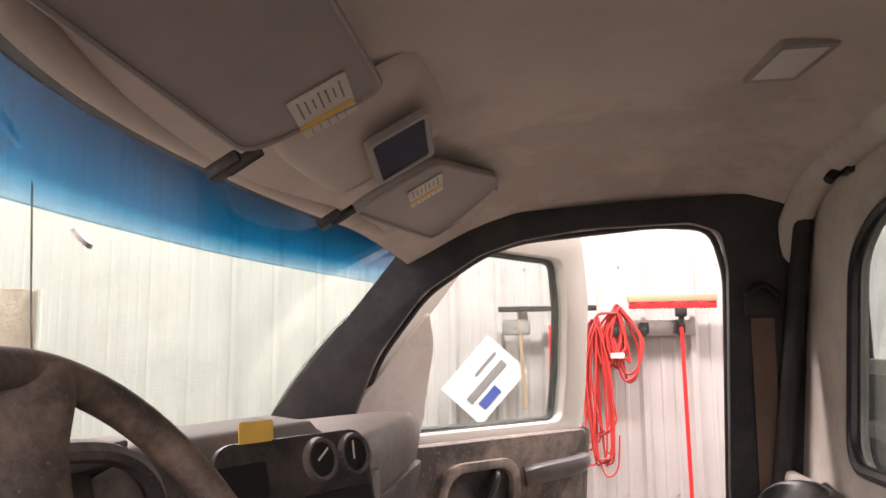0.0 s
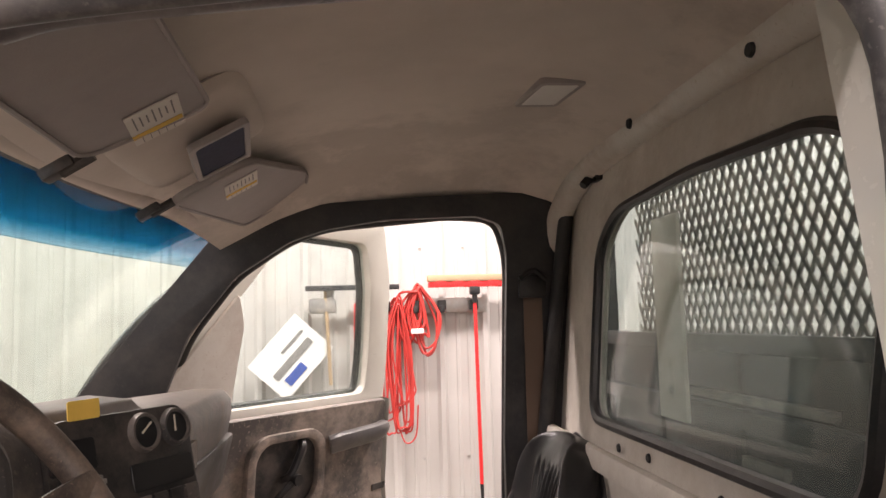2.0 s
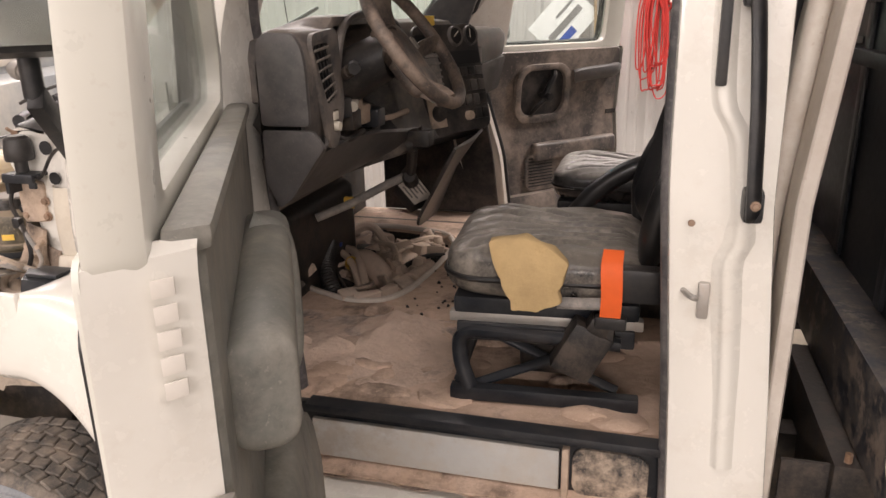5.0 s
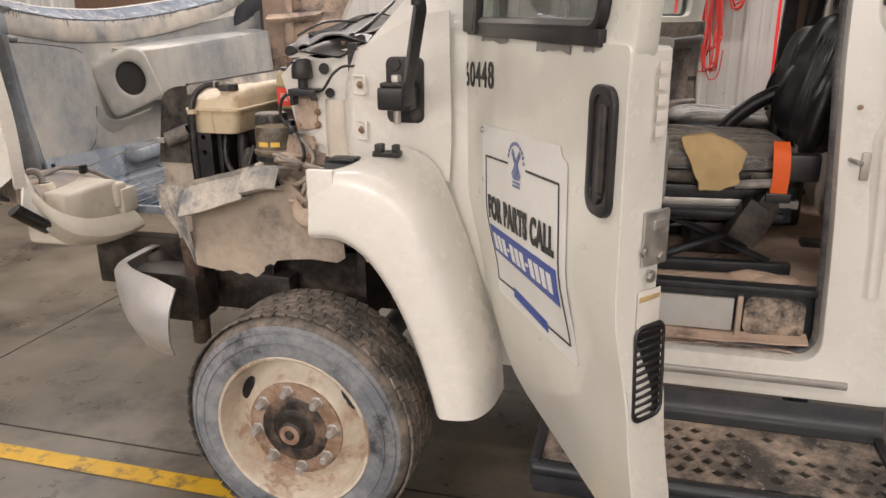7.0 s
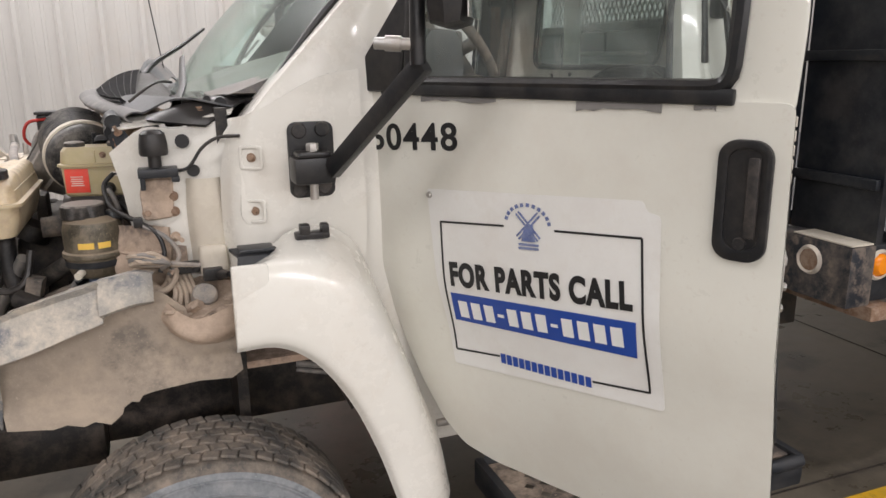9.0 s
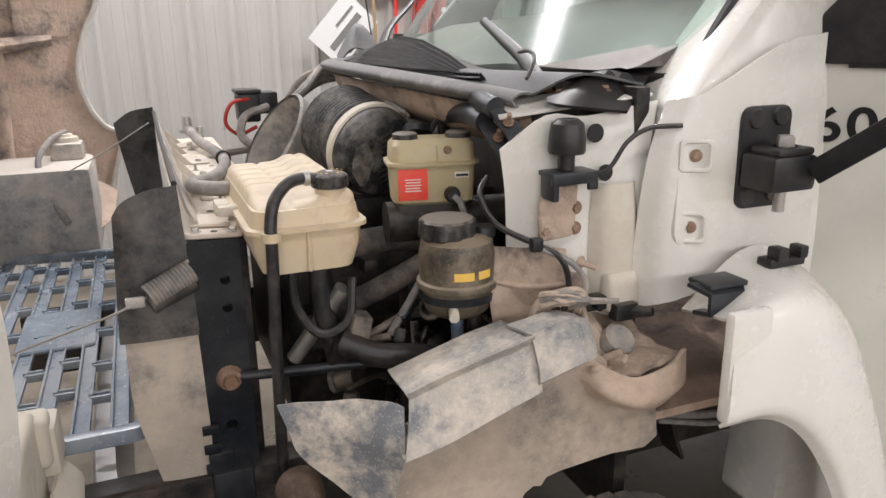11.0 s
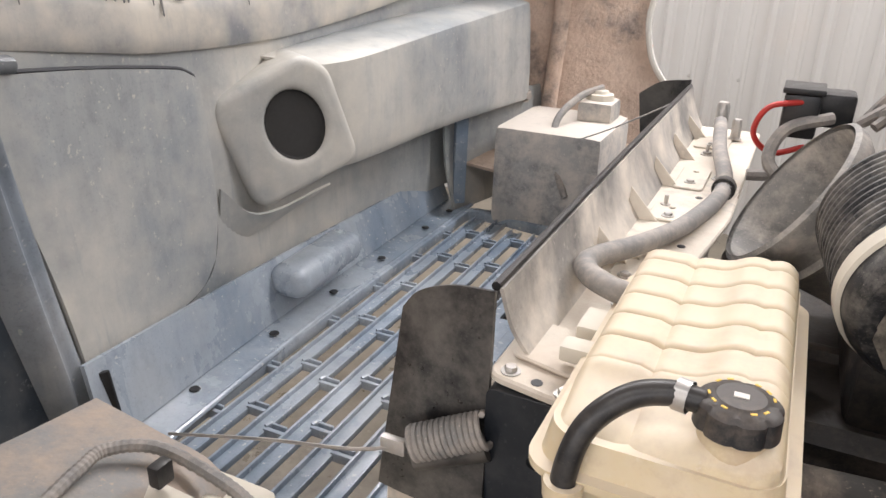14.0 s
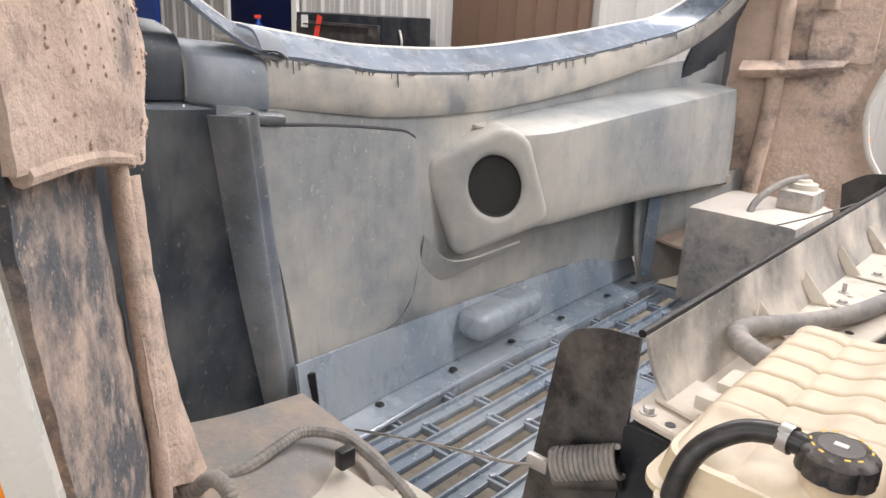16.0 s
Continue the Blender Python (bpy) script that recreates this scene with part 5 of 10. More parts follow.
# ---------------------------------------------------------------- tilted hood, seen from its underside
hood = thing("truck_hood", "tilted-open hood with dusty grey-blue underside and grille", "truck hood")
part("main_panel", skin([[(-1.50, 0.50, 1.06), (-1.515, 0.50, 1.35), (-1.53, 0.52, 1.66)], [(-1.535, 0.80, 1.05), (-1.55, 0.80, 1.35), (-1.56, 0.80, 1.63)], [(-1.55, 1.40, 1.02), (-1.56, 1.40, 1.32), (-1.575, 1.40, 1.61)],
                         [(-1.53, 2.0, 1.02), (-1.54, 2.0, 1.35), (-1.56, 2.0, 1.66)], [(-1.46, 2.62, 1.0), (-1.46, 2.62, 1.35), (-1.46, 2.62, 1.74)]], 26, 5, 0.02), HOODIN, hood, "flat grey underside panel")
# shaded side post: the shade is put into a darker streaked sheet colour
part("corner_post", skin([[(-1.530, 0.540, 1.65), (-1.520, 0.580, 1.33), (-1.510, 0.640, 0.97)], [(-1.495, 0.44, 1.66), (-1.485, 0.455, 1.34), (-1.465, 0.485, 0.98)], [(-1.465, 0.36, 1.67), (-1.455, 0.365, 1.35), (-1.435, 0.385, 1.0)], [(-1.425, 0.29, 1.69), (-1.415, 0.285, 1.35), (-1.40, 0.295, 1.05)], [(-1.36, 0.18, 1.72), (-1.34, 0.18, 1.35), (-1.30, 0.20, 1.1)]], 26, 6, 0.010), streaked("hood_shadow_side", (0.014, 0.019, 0.026), (0.040, 0.048, 0.060), (0.24, 0.235, 0.225), 0.34, 4.5, 0.32), hood, "dusty side post, shade put into its dark tone")
POSTBLUE = streaked("post_blue_grey", (0.055, 0.07, 0.09), (0.26, 0.29, 0.325), (0.52, 0.50, 0.46), 0.36, 3.0, 0.4)
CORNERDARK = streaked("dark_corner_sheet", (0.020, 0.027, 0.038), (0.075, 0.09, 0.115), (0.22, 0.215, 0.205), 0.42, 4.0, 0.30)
RIMGREY = streaked("rim_joint_grey", (0.13, 0.165, 0.21), (0.27, 0.315, 0.37), (0.50, 0.49, 0.46), 0.42, 5.0, 0.35)
part("raised_sheet", skin([[(-1.527, 0.588, 1.614), (-1.535, 0.80, 1.596), (-1.542, 0.98, 1.572), (-1.548, 1.045, 1.558), (-1.552, 1.084, 1.528)], [(-1.510, 0.622, 1.42), (-1.522, 0.80, 1.41), (-1.535, 0.98, 1.40), (-1.540, 1.05, 1.39), (-1.544, 1.088, 1.38)],
                           [(-1.494, 0.652, 1.24), (-1.508, 0.80, 1.245), (-1.525, 0.97, 1.25), (-1.532, 1.05, 1.25), (-1.536, 1.084, 1.26)], [(-1.480, 0.668, 1.080), (-1.492, 0.80, 1.078), (-1.508, 0.90, 1.088), (-1.522, 1.00, 1.105), (-1.532, 1.058, 1.150)]], 30, 5, 0.010), HOODIN, hood, "slightly raised grey sheet with a rounded corner")
part("post_band", skin([[(-1.515, 0.490 + d, z) for z, d in ((1.645, 0.0), (1.32, 0.038), (0.965, 0.088))], [(-1.470, 0.528 + d, z) for z, d in ((1.645, 0.0), (1.32, 0.038), (0.965, 0.088))], [(-1.456, 0.548 + d, z) for z, d in ((1.645, 0.0), (1.32, 0.038), (0.965, 0.088))],
                        [(-1.462, 0.556 + d, z) for z, d in ((1.645, 0.0), (1.32, 0.038), (0.965, 0.088))], [(-1.466, 0.580 + d, z) for z, d in ((1.645, 0.0), (1.32, 0.040), (0.965, 0.095))], [(-1.51, 0.604 + d, z) for z, d in ((1.645, 0.0), (1.32, 0.040), (0.965, 0.095))]], 30, 4, 0.006), POSTBLUE, hood, "blue-grey post with a pressed ridge")
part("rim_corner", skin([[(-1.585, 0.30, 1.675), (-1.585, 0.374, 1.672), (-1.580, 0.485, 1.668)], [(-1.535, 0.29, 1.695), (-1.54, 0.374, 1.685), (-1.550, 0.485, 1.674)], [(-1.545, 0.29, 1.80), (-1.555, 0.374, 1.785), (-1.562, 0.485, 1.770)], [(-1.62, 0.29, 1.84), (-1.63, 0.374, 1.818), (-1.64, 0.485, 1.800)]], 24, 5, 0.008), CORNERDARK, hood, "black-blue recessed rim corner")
part("rim_block", bevelled(skin([[(-1.58, 0.488, 1.668), (-1.575, 0.51, 1.660), (-1.575, 0.640, 1.640)], [(-1.545, 0.486, 1.672), (-1.522, 0.510, 1.663), (-1.520, 0.640, 1.643)], [(-1.556, 0.488, 1.752), (-1.532, 0.512, 1.746), (-1.530, 0.640, 1.734)], [(-1.64, 0.488, 1.778), (-1.63, 0.512, 1.772), (-1.63, 0.640, 1.760)]], 22, 5, 0.008), 0.002), RIMGREY, hood, "grey-blue rim joint block")
part("rim_step", skin([[(-1.580, 0.31, 1.672), (-1.578, 0.50, 1.664), (-1.575, 0.67, 1.640)], [(-1.528, 0.31, 1.660), (-1.520, 0.50, 1.654), (-1.512, 0.67, 1.634)], [(-1.528, 0.31, 1.632), (-1.520, 0.50, 1.628), (-1.512, 0.67, 1.612)], [(-1.560, 0.31, 1.626), (-1.552, 0.50, 1.622), (-1.545, 0.67, 1.606)]], 20, 5, 0.004), POSTBLUE, hood, "stepped ledge under the rim")
part("rim_tab", skin([[(-1.520, 0.630, 1.755), (-1.518, 0.665, 1.752), (-1.520, 0.690, 1.738)], [(-1.545, 0.628, 1.790), (-1.545, 0.665, 1.786), (-1.545, 0.692, 1.772)], [(-1.60, 0.628, 1.800), (-1.60, 0.665, 1.796), (-1.60, 0.692, 1.785)]], 12, 4, 0.006), RIMGREY, hood)


def ring_row(dx, dz):
    base = [(-1.548, 0.642, 1.650), (-1.552, 0.72, 1.640), (-1.556, 0.85, 1.622), (-1.56, 1.0, 1.605), (-1.565, 1.35, 1.597), (-1.555, 1.75, 1.63), (-1.52, 2.1, 1.69), (-1.46, 2.35, 1.77), (-1.38, 2.52, 1.92), (-1.32, 2.60, 2.15)]
    out = []
    for k, (x, y, z) in enumerate(base):
        t = k / (len(base) - 1)
        side = min(0.0, math.cos(math.pi * t)) * abs(math.cos(math.pi * t)) ** 1.5
        out.append((x + dx, y + dz * side * 0.9, z + dz * (1 - 0.75 * abs(side))))
    return out


part("rim_band", skin([ring_row(-0.06, -0.012), ring_row(0.0, -0.006), ring_row(0.025, 0.004), ring_row(0.022, 0.085), ring_row(-0.005, 0.098)], 48, 5, 0.006), streaked("rim_band_dust", (0.16, 0.175, 0.20), (0.40, 0.39, 0.37), (0.58, 0.53, 0.45), 0.35, 4.0, 0.9), hood, "beige dusty band below the hood rim")
RIMBLUE = surface("rim_flange_blue", (0.15, 0.185, 0.24), 0.22, scale=3, vary=0.30, dust=0.22, dust_color=(0.40, 0.41, 0.42), stain=(0.05, 0.065, 0.09), stain_amount=0.6, stain_scale=5, stretch=(1, 1, 3), dust_rough=0.5)
def rim_return(dx, dz):
    """The rim line with its near end carried up into the hood's corner."""
    lead = [(-1.50, 0.20, 2.02), (-1.515, 0.31, 1.87), (-1.532, 0.43, 1.755), (-1.542, 0.545, 1.682)]
    return [(x + dx, y + dz * 0.5, z + dz * 0.85) for x, y, z in lead] + ring_row(dx, dz)


part("rim_flange", skin([rim_return(0.018, 0.0935), rim_return(-0.045, 0.115), rim_return(-0.085, 0.142)], 60, 5, 0.006), RIMBLUE, hood, "dark blue-grey hood rim flange")
part("rim_lip", tube(rim_return(-0.090, 0.146), 0.006, 8, 5), PAINT, hood, "white painted hood edge")
gr = random.Random(77)
drips = []
RIMTOP, RIMFACE = smooth_path(ring_row(0.0215, 0.0925), 12), smooth_path(ring_row(0.0275, 0.05), 12)
for k in range(70):
    u = gr.random() ** 1.15 * 0.86
    at = min(len(RIMTOP) - 2, int(u * (len(RIMTOP) - 1)))
    a, b = Vector(RIMTOP[at]), Vector(RIMFACE[at])
    along = (Vector(RIMTOP[at + 1]) - a).normalized()
    fall = gr.choice((0.03, 0.05, 0.05, 0.08, 0.10, 0.25, 0.6)) * gr.uniform(0.6, 1.2)
    wide = gr.uniform(0.0010, 0.0026) if fall > 0.12 else gr.uniform(0.008, 0.035)
    low = a.lerp(b, fall)
    push = Vector((0.0022, 0, 0))
    row = [[a - along * wide + push, a + push * 1.2 + Vector((0, 0, 0.002)), a + along * wide + push], [a.lerp(b, fall * 0.6) - along * wide * 0.6 + push, a.lerp(b, fall * 0.6) + push * 1.2, a.lerp(b, fall * 0.6) + along * wide * 0.6 + push], [low - along * wide * 0.15 + push, low + push, low + along * wide * 0.15 + push]]
    drips.append(loft(row, 0.0015))
part("rim_grime", merge(*drips), surface("black_drips", (0.085, 0.085, 0.088), 0.6, scale=20, vary=0.35, dust=0.6, dust_color=(0.27, 0.255, 0.235)), hood, "black grime drips along the band's upper edge")["kind"] = "stuff"
# thin dark tube drawn along the groove at the sheet's edge
part("sheet_seam", tube([(-1.5255, 0.612, 1.617), (-1.534, 0.80, 1.599), (-1.541, 0.985, 1.575), (-1.547, 1.055, 1.558), (-1.551, 1.089, 1.520), (-1.543, 1.093, 1.38), (-1.535, 1.089, 1.26), (-1.530, 1.062, 1.145), (-1.520, 1.00, 1.100), (-1.506, 0.90, 1.083), (-1.490, 0.80, 1.074), (-1.478, 0.668, 1.076)], 0.0035, 6, 4), surface("seam_groove_dark", (0.07, 0.07, 0.075), 0.7, scale=20), hood, "dark seam round the raised sheet")
# air duct: slanted block with a round mouth, then a long box to the far side
DCT = [(-1.53, 1.13, 1.56), (-1.535, 1.19, 1.205), (-1.398, 1.390, 1.300), (-1.385, 1.395, 1.535)]
face_c = sum((Vector(p) for p in DCT), Vector()) / 4
ux = (Vector(DCT[2]) - Vector(DCT[1])).normalized()
nz = ux.cross(Vector((0, 0, 1))).normalized()
uy = nz.cross(ux).normalized()
DM2 = Matrix(((ux.x, uy.x, nz.x, face_c.x), (ux.y, uy.y, nz.y, face_c.y), (ux.z, uy.z, nz.z, face_c.z), (0, 0, 0, 1)))
part("duct_mouth", turned(plate(rounded([(-0.15, -0.135), (0.125, -0.135), (0.135, 0.10), (0.09, 0.150), (-0.15, 0.140)], 0.045, 5), 0.24, 0.030, Matrix.Translation((0, 0, -0.22)), [oval(0.068, 0.082, 28, 0.012, 0.012)], 3), DM2), HOODIN, hood, "moulded intake duct mouth")
# shallow dark plug stands in for the shade of a deep bore
part("duct_liner", turned(lathe([(0.0, -0.002), (0.066, -0.002), (0.069, 0.004), (0.0695, 0.008)], 28, Matrix.Diagonal((1, 1.2, 1, 1))), DM2 @ Matrix.Translation((0.012, 0.012, 0.005))), surface("duct_plug_dark", (0.035, 0.033, 0.031), 0.8, scale=10), hood, "dark plug in place of the unlit duct bore")
part("duct_flare", skin([[(-1.55, 1.10, 1.17), (-1.545, 1.17, 1.155), (-1.50, 1.26, 1.19)], [(-1.53, 1.10, 1.30), (-1.50, 1.19, 1.22), (-1.42, 1.36, 1.26)]], 14, 5, 0.006), HOODIN, hood)
part("duct_box", skin([[(-1.56, 1.28, 1.33), (-1.56, 1.42, 1.33), (-1.56, 1.9, 1.31), (-1.50, 2.52, 1.28)], [(-1.48, 1.30, 1.300), (-1.42, 1.42, 1.298), (-1.40, 1.9, 1.295), (-1.345, 2.52, 1.275)], [(-1.455, 1.31, 1.325), (-1.375, 1.42, 1.325), (-1.355, 1.9, 1.325), (-1.325, 2.53, 1.31)], [(-1.455, 1.31, 1.515), (-1.375, 1.42, 1.520), (-1.358, 1.9, 1.545), (-1.335, 2.52, 1.575)],
                        [(-1.48, 1.31, 1.548), (-1.40, 1.42, 1.558), (-1.39, 1.9, 1.585), (-1.36, 2.51, 1.62)], [(-1.57, 1.29, 1.562), (-1.57, 1.42, 1.57), (-1.56, 1.9, 1.60), (-1.50, 2.51, 1.63)]], 20, 4, 0.008), HOODIN, hood, "long moulded duct box")
part("duct_end_bolt", hexbolt((-1.335, 2.535, 1.285), (1, -0.4, 0), 0.018, 0.016), STEEL, hood)
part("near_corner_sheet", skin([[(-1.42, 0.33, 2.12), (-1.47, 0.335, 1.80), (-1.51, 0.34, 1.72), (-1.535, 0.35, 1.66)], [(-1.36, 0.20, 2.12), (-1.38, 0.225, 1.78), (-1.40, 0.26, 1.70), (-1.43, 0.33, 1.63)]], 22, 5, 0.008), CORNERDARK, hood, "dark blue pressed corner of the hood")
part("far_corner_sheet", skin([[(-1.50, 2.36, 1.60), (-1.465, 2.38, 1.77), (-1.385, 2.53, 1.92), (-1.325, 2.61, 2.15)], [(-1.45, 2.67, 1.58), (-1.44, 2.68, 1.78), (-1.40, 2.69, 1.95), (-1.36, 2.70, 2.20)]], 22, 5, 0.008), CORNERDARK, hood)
# shelf and grille
SH_T = smooth_path([(-1.455, 0.64, 1.125), (-1.505, 1.2, 1.09), (-1.535, 2.2, 1.05)], 8)
SH_B = smooth_path([(-1.430, 0.64, 0.965), (-1.470, 1.2, 0.955), (-1.490, 2.2, 0.955)], 8)
SH_F = smooth_path([(-1.355, 0.64, 0.948), (-1.385, 1.2, 0.948), (-1.395, 2.2, 0.948)], 8)
part("shelf", loft([SH_T, SH_B], 0.010), HOODBLUE, hood, "blue-grey upright lower plate", smooth=0)
part("shelf_rail", loft([SH_B, SH_F], 0.010), HOODBLUE, hood, "flat blue-grey rail with holes", smooth=0)
part("rail_edge", tube(SH_F, 0.007, 8, 1), HOODBLUE, hood)
part("shelf_slot", tube([(-1.440, 0.672, 1.10), (-1.432, 0.678, 1.0)], 0.010, 8, squash=0.5), INK, hood, "dark torn slot")
part("shelf_bulge", turned(box((0, 0, 0), (0.10, 0.31, 0.080), 0.038, None, 5), pose(-1.455, 1.35, 1.045, 0, 0, 3)), HOODBLUE, hood, "rounded pressing on the shelf")
for y in (0.70, 0.86, 1.12, 1.37, 1.62, 1.90, 2.08):
    part("shelf_hole", lathe([(0, 0.0155), (0.010, 0.0155), (0.012, 0.013)], 12, pose(-1.425, y, 0.945)), INK, hood)
GX0, GX1, GY0, GY1 = -1.375, -0.80, 0.66, 2.12
gfr = plate(rounded([(GX0 - 0.02, GY0 - 0.03), (GX1, GY0 - 0.03), (GX1, GY1 - 0.02), (GX0 + 0.10, GY1 + 0.06), (GX0 - 0.02, GY1 + 0.06)], 0.05), 0.035, 0.008, xy(0.915), [rounded([(GX0, GY0), (GX1 - 0.03, GY0), (GX1 - 0.03, GY1 - 0.06), (GX0 + 0.09, GY1 + 0.02), (GX0, GY1 + 0.02)], 0.03)], 2)
part("grille_frame", gfr, HOODBLUE, hood)
for k in range(7):
    x = GX0 + 0.045 + 0.077 * k
    y1 = GY1 + 0.01 if k < 2 else GY1 - 0.05
    part("grille_bar", merge(box((x, (GY0 + y1) / 2, 0.922), (0.034, y1 - GY0, 0.012), 0.004), box((x - 0.016, (GY0 + y1) / 2, 0.930), (0.006, y1 - GY0, 0.018), 0.002), box((x + 0.016, (GY0 + y1) / 2, 0.928), (0.006, y1 - GY0, 0.012), 0.002)), HOODBLUE, hood)
for j, y in enumerate((0.845, 1.03, 1.27, 1.49, 1.72, 1.93)):
    for k in range(7):
        x = GX0 + 0.006 + 0.077 * k
        yy = y + (0.045 if k % 2 else 0)
        part("grille_web", merge(box((x, yy, 0.928), (0.05, 0.010, 0.020), 0.003), box((x, yy + 0.016, 0.932), (0.034, 0.006, 0.016), 0.002), tube([(x - 0.024, yy + 0.003, 0.938), (x - 0.018, yy + 0.018, 0.938)], 0.005, 6)), HOODBLUE, hood)
part("badge_plate", plate(round_rect(0.20, 0.30, 0.02, 4, -1.03, 1.33), 0.012, 0.004, xy(0.926)), HOODBLUE, hood)
# near fender, lined with dried mud
part("inner_fender", wobble(skin([[(-1.45, 0.30, 1.10), (-1.42, 0.27, 1.40), (-1.40, 0.26, 1.64)], [(-1.30, 0.26, 1.08), (-1.29, 0.25, 1.40), (-1.28, 0.245, 1.64)], [(-1.15, 0.17, 1.08), (-1.14, 0.16, 1.40), (-1.13, 0.16, 1.70)], [(-0.98, 0.05, 1.10), (-0.98, 0.05, 1.40), (-0.98, 0.05, 1.72)]], 64, 8, 0.012), 0.004, 22), surface("mud_splashed_liner", (0.11, 0.115, 0.125), 0.8, scale=3, dust=1.0, dust_color=(0.56, 0.43, 0.345), stain=(0.62, 0.48, 0.39), stain_amount=0.6, stain_scale=9, bump=0.010, bump_scale=55), hood, "mud-caked inner fender")
up = skin([[(-1.36, 0.30, 1.63), (-1.37, 0.30, 1.75), (-1.36, 0.31, 1.83), (-1.36, 0.31, 2.10)], [(-1.28, 0.30, 1.645), (-1.28, 0.305, 1.72), (-1.28, 0.30, 1.83), (-1.30, 0.22, 2.10)], [(-1.20, 0.255, 1.645), (-1.19, 0.26, 1.72), (-1.19, 0.25, 1.82), (-1.20, 0.19, 2.10)], [(-1.08, 0.15, 1.685), (-1.07, 0.155, 1.75), (-1.07, 0.15, 1.80), (-1.08, 0.12, 2.10)], [(-0.96, 0.04, 1.70), (-0.96, 0.04, 1.76), (-0.96, 0.04, 1.80), (-0.96, 0.04, 2.10)]], 60, 8, 0.012)
for v in up.verts:
    v.co += Vector((0.3, 0.5, 0.1)) * 0.011 * max(0, noise.noise(v.co * 30)) + Vector((0.3, 0.5, 0)) * 0.012 * max(0, noise.noise(v.co * 9 + Vector((4, 0, 0))))
cr = random.Random(21)
lumps = []
cand = [v.co.copy() for v in up.verts if v.co.x > -1.26 and v.co.z < 1.95]
for k in range(800):
    p = cand[cr.randrange(len(cand))] + Vector((cr.uniform(-0.003, 0.003), -0.001, cr.uniform(-0.008, 0.008)))
    if noise.noise(p * 7) < -0.12:
        continue
    b = bmesh.new()
    r = cr.uniform(0.0010, 0.0032)
    bmesh.ops.create_icosphere(b, subdivisions=1, radius=r, matrix=Matrix.Translation(p) @ Matrix.Diagonal((cr.uniform(0.8, 1.7), cr.uniform(0.6, 1.0), cr.uniform(0.7, 1.4), 1)))
    lumps.append(wobble(b, r * 0.6, 90, k))
part("mud_crust", merge(*lumps), MUD, hood, "crumbling pink mud crust")["kind"] = "stuff"
part("upper_liner", up, MUD, hood, "upper fender liner crusted with pink mud")
part("liner_bulge", wobble(skin([[(-1.345, 0.29, 1.64), (-1.345, 0.29, 1.75), (-1.34, 0.29, 1.86)], [(-1.325, 0.312, 1.645), (-1.325, 0.316, 1.75), (-1.32, 0.312, 1.85)], [(-1.25, 0.302, 1.65), (-1.25, 0.306, 1.75), (-1.245, 0.298, 1.85)], [(-1.17, 0.25, 1.645), (-1.17, 0.255, 1.75), (-1.165, 0.25, 1.84)]], 40, 6, 0.01), 0.008, 26), MUD, hood, "rounded mud-crusted column")
part("liner_seam", tube([(-1.31, 0.305, 1.64), (-1.20, 0.262, 1.652), (-1.08, 0.16, 1.682), (-0.97, 0.06, 1.695)], 0.010, 8), MUD, hood)
part("brace", tube([(-1.275, 0.275, 1.63), (-1.265, 0.262, 1.40), (-1.24, 0.245, 1.15), (-1.22, 0.24, 1.02)], 0.014, 10), MUD, hood, "mud-covered upright brace")
part("liner_flare", wobble(skin([[(-1.275, 0.231, 1.614), (-1.265, 0.227, 1.482), (-1.25, 0.23, 1.314), (-1.235, 0.236, 1.148)], [(-1.282, 0.251, 1.61), (-1.276, 0.253, 1.472), (-1.264, 0.264, 1.295), (-1.246, 0.283, 1.127)], [(-1.3, 0.263, 1.605), (-1.3, 0.271, 1.462), (-1.29, 0.289, 1.276), (-1.27, 0.322, 1.106)]], 26, 6, 0.008), 0.003, 30), MUD, hood, "flared mud-dusted liner edge")
part("outer_lip", skin([[(-0.965, -0.03, 2.10), (-0.955, -0.022, 1.74), (-0.95, -0.012, 1.55), (-0.95, -0.005, 1.40), (-0.965, 0.0, 1.25), (-0.99, 0.02, 1.17)], [(-0.945, 0.012, 2.10), (-0.935, 0.018, 1.74), (-0.93, 0.022, 1.55), (-0.93, 0.028, 1.40), (-0.945, 0.032, 1.25), (-0.975, 0.05, 1.17)]], 30, 5, 0.02), PAINT, hood, "white outer fender edge")
part("outer_skin", skin([[(-0.96, -0.02, 2.10), (-0.955, -0.015, 1.74), (-0.95, -0.005, 1.40), (-0.98, 0.01, 1.20)], [(-1.25, -0.05, 2.12), (-1.25, -0.05, 1.74), (-1.25, -0.04, 1.40), (-1.25, -0.03, 1.02)], [(-1.55, 0.02, 2.10), (-1.60, 0.0, 1.74), (-1.60, 0.02, 1.40), (-1.55, 0.10, 1.0)]], 20, 5, 0.01), PAINT, hood)
part("corner_skin", skin([[(-0.975, 0.00, 1.29), (-1.05, 0.06, 1.30), (-1.25, 0.10, 1.25)], [(-0.96, 0.03, 1.20), (-1.02, 0.11, 1.17), (-1.22, 0.20, 1.12)], [(-0.965, 0.01, 1.08), (-0.98, 0.15, 0.98), (-1.20, 0.35, 0.92)], [(-1.0, 0.08, 1.0), (-1.03, 0.25, 0.90), (-1.2, 0.45, 0.85)]], 18, 5, 0.008), PAINT, hood)
part("black_strip", tube([(-0.962, -0.03, 1.10), (-0.962, 0.05, 1.04), (-0.985, 0.13, 0.99)], 0.026, 10, squash=0.5), PLASTIC, hood)
part("marker_lamp", box((-1.00, -0.035, 1.41), (0.06, 0.035, 0.09), 0.014), AMBER, hood, "orange side marker lamp")
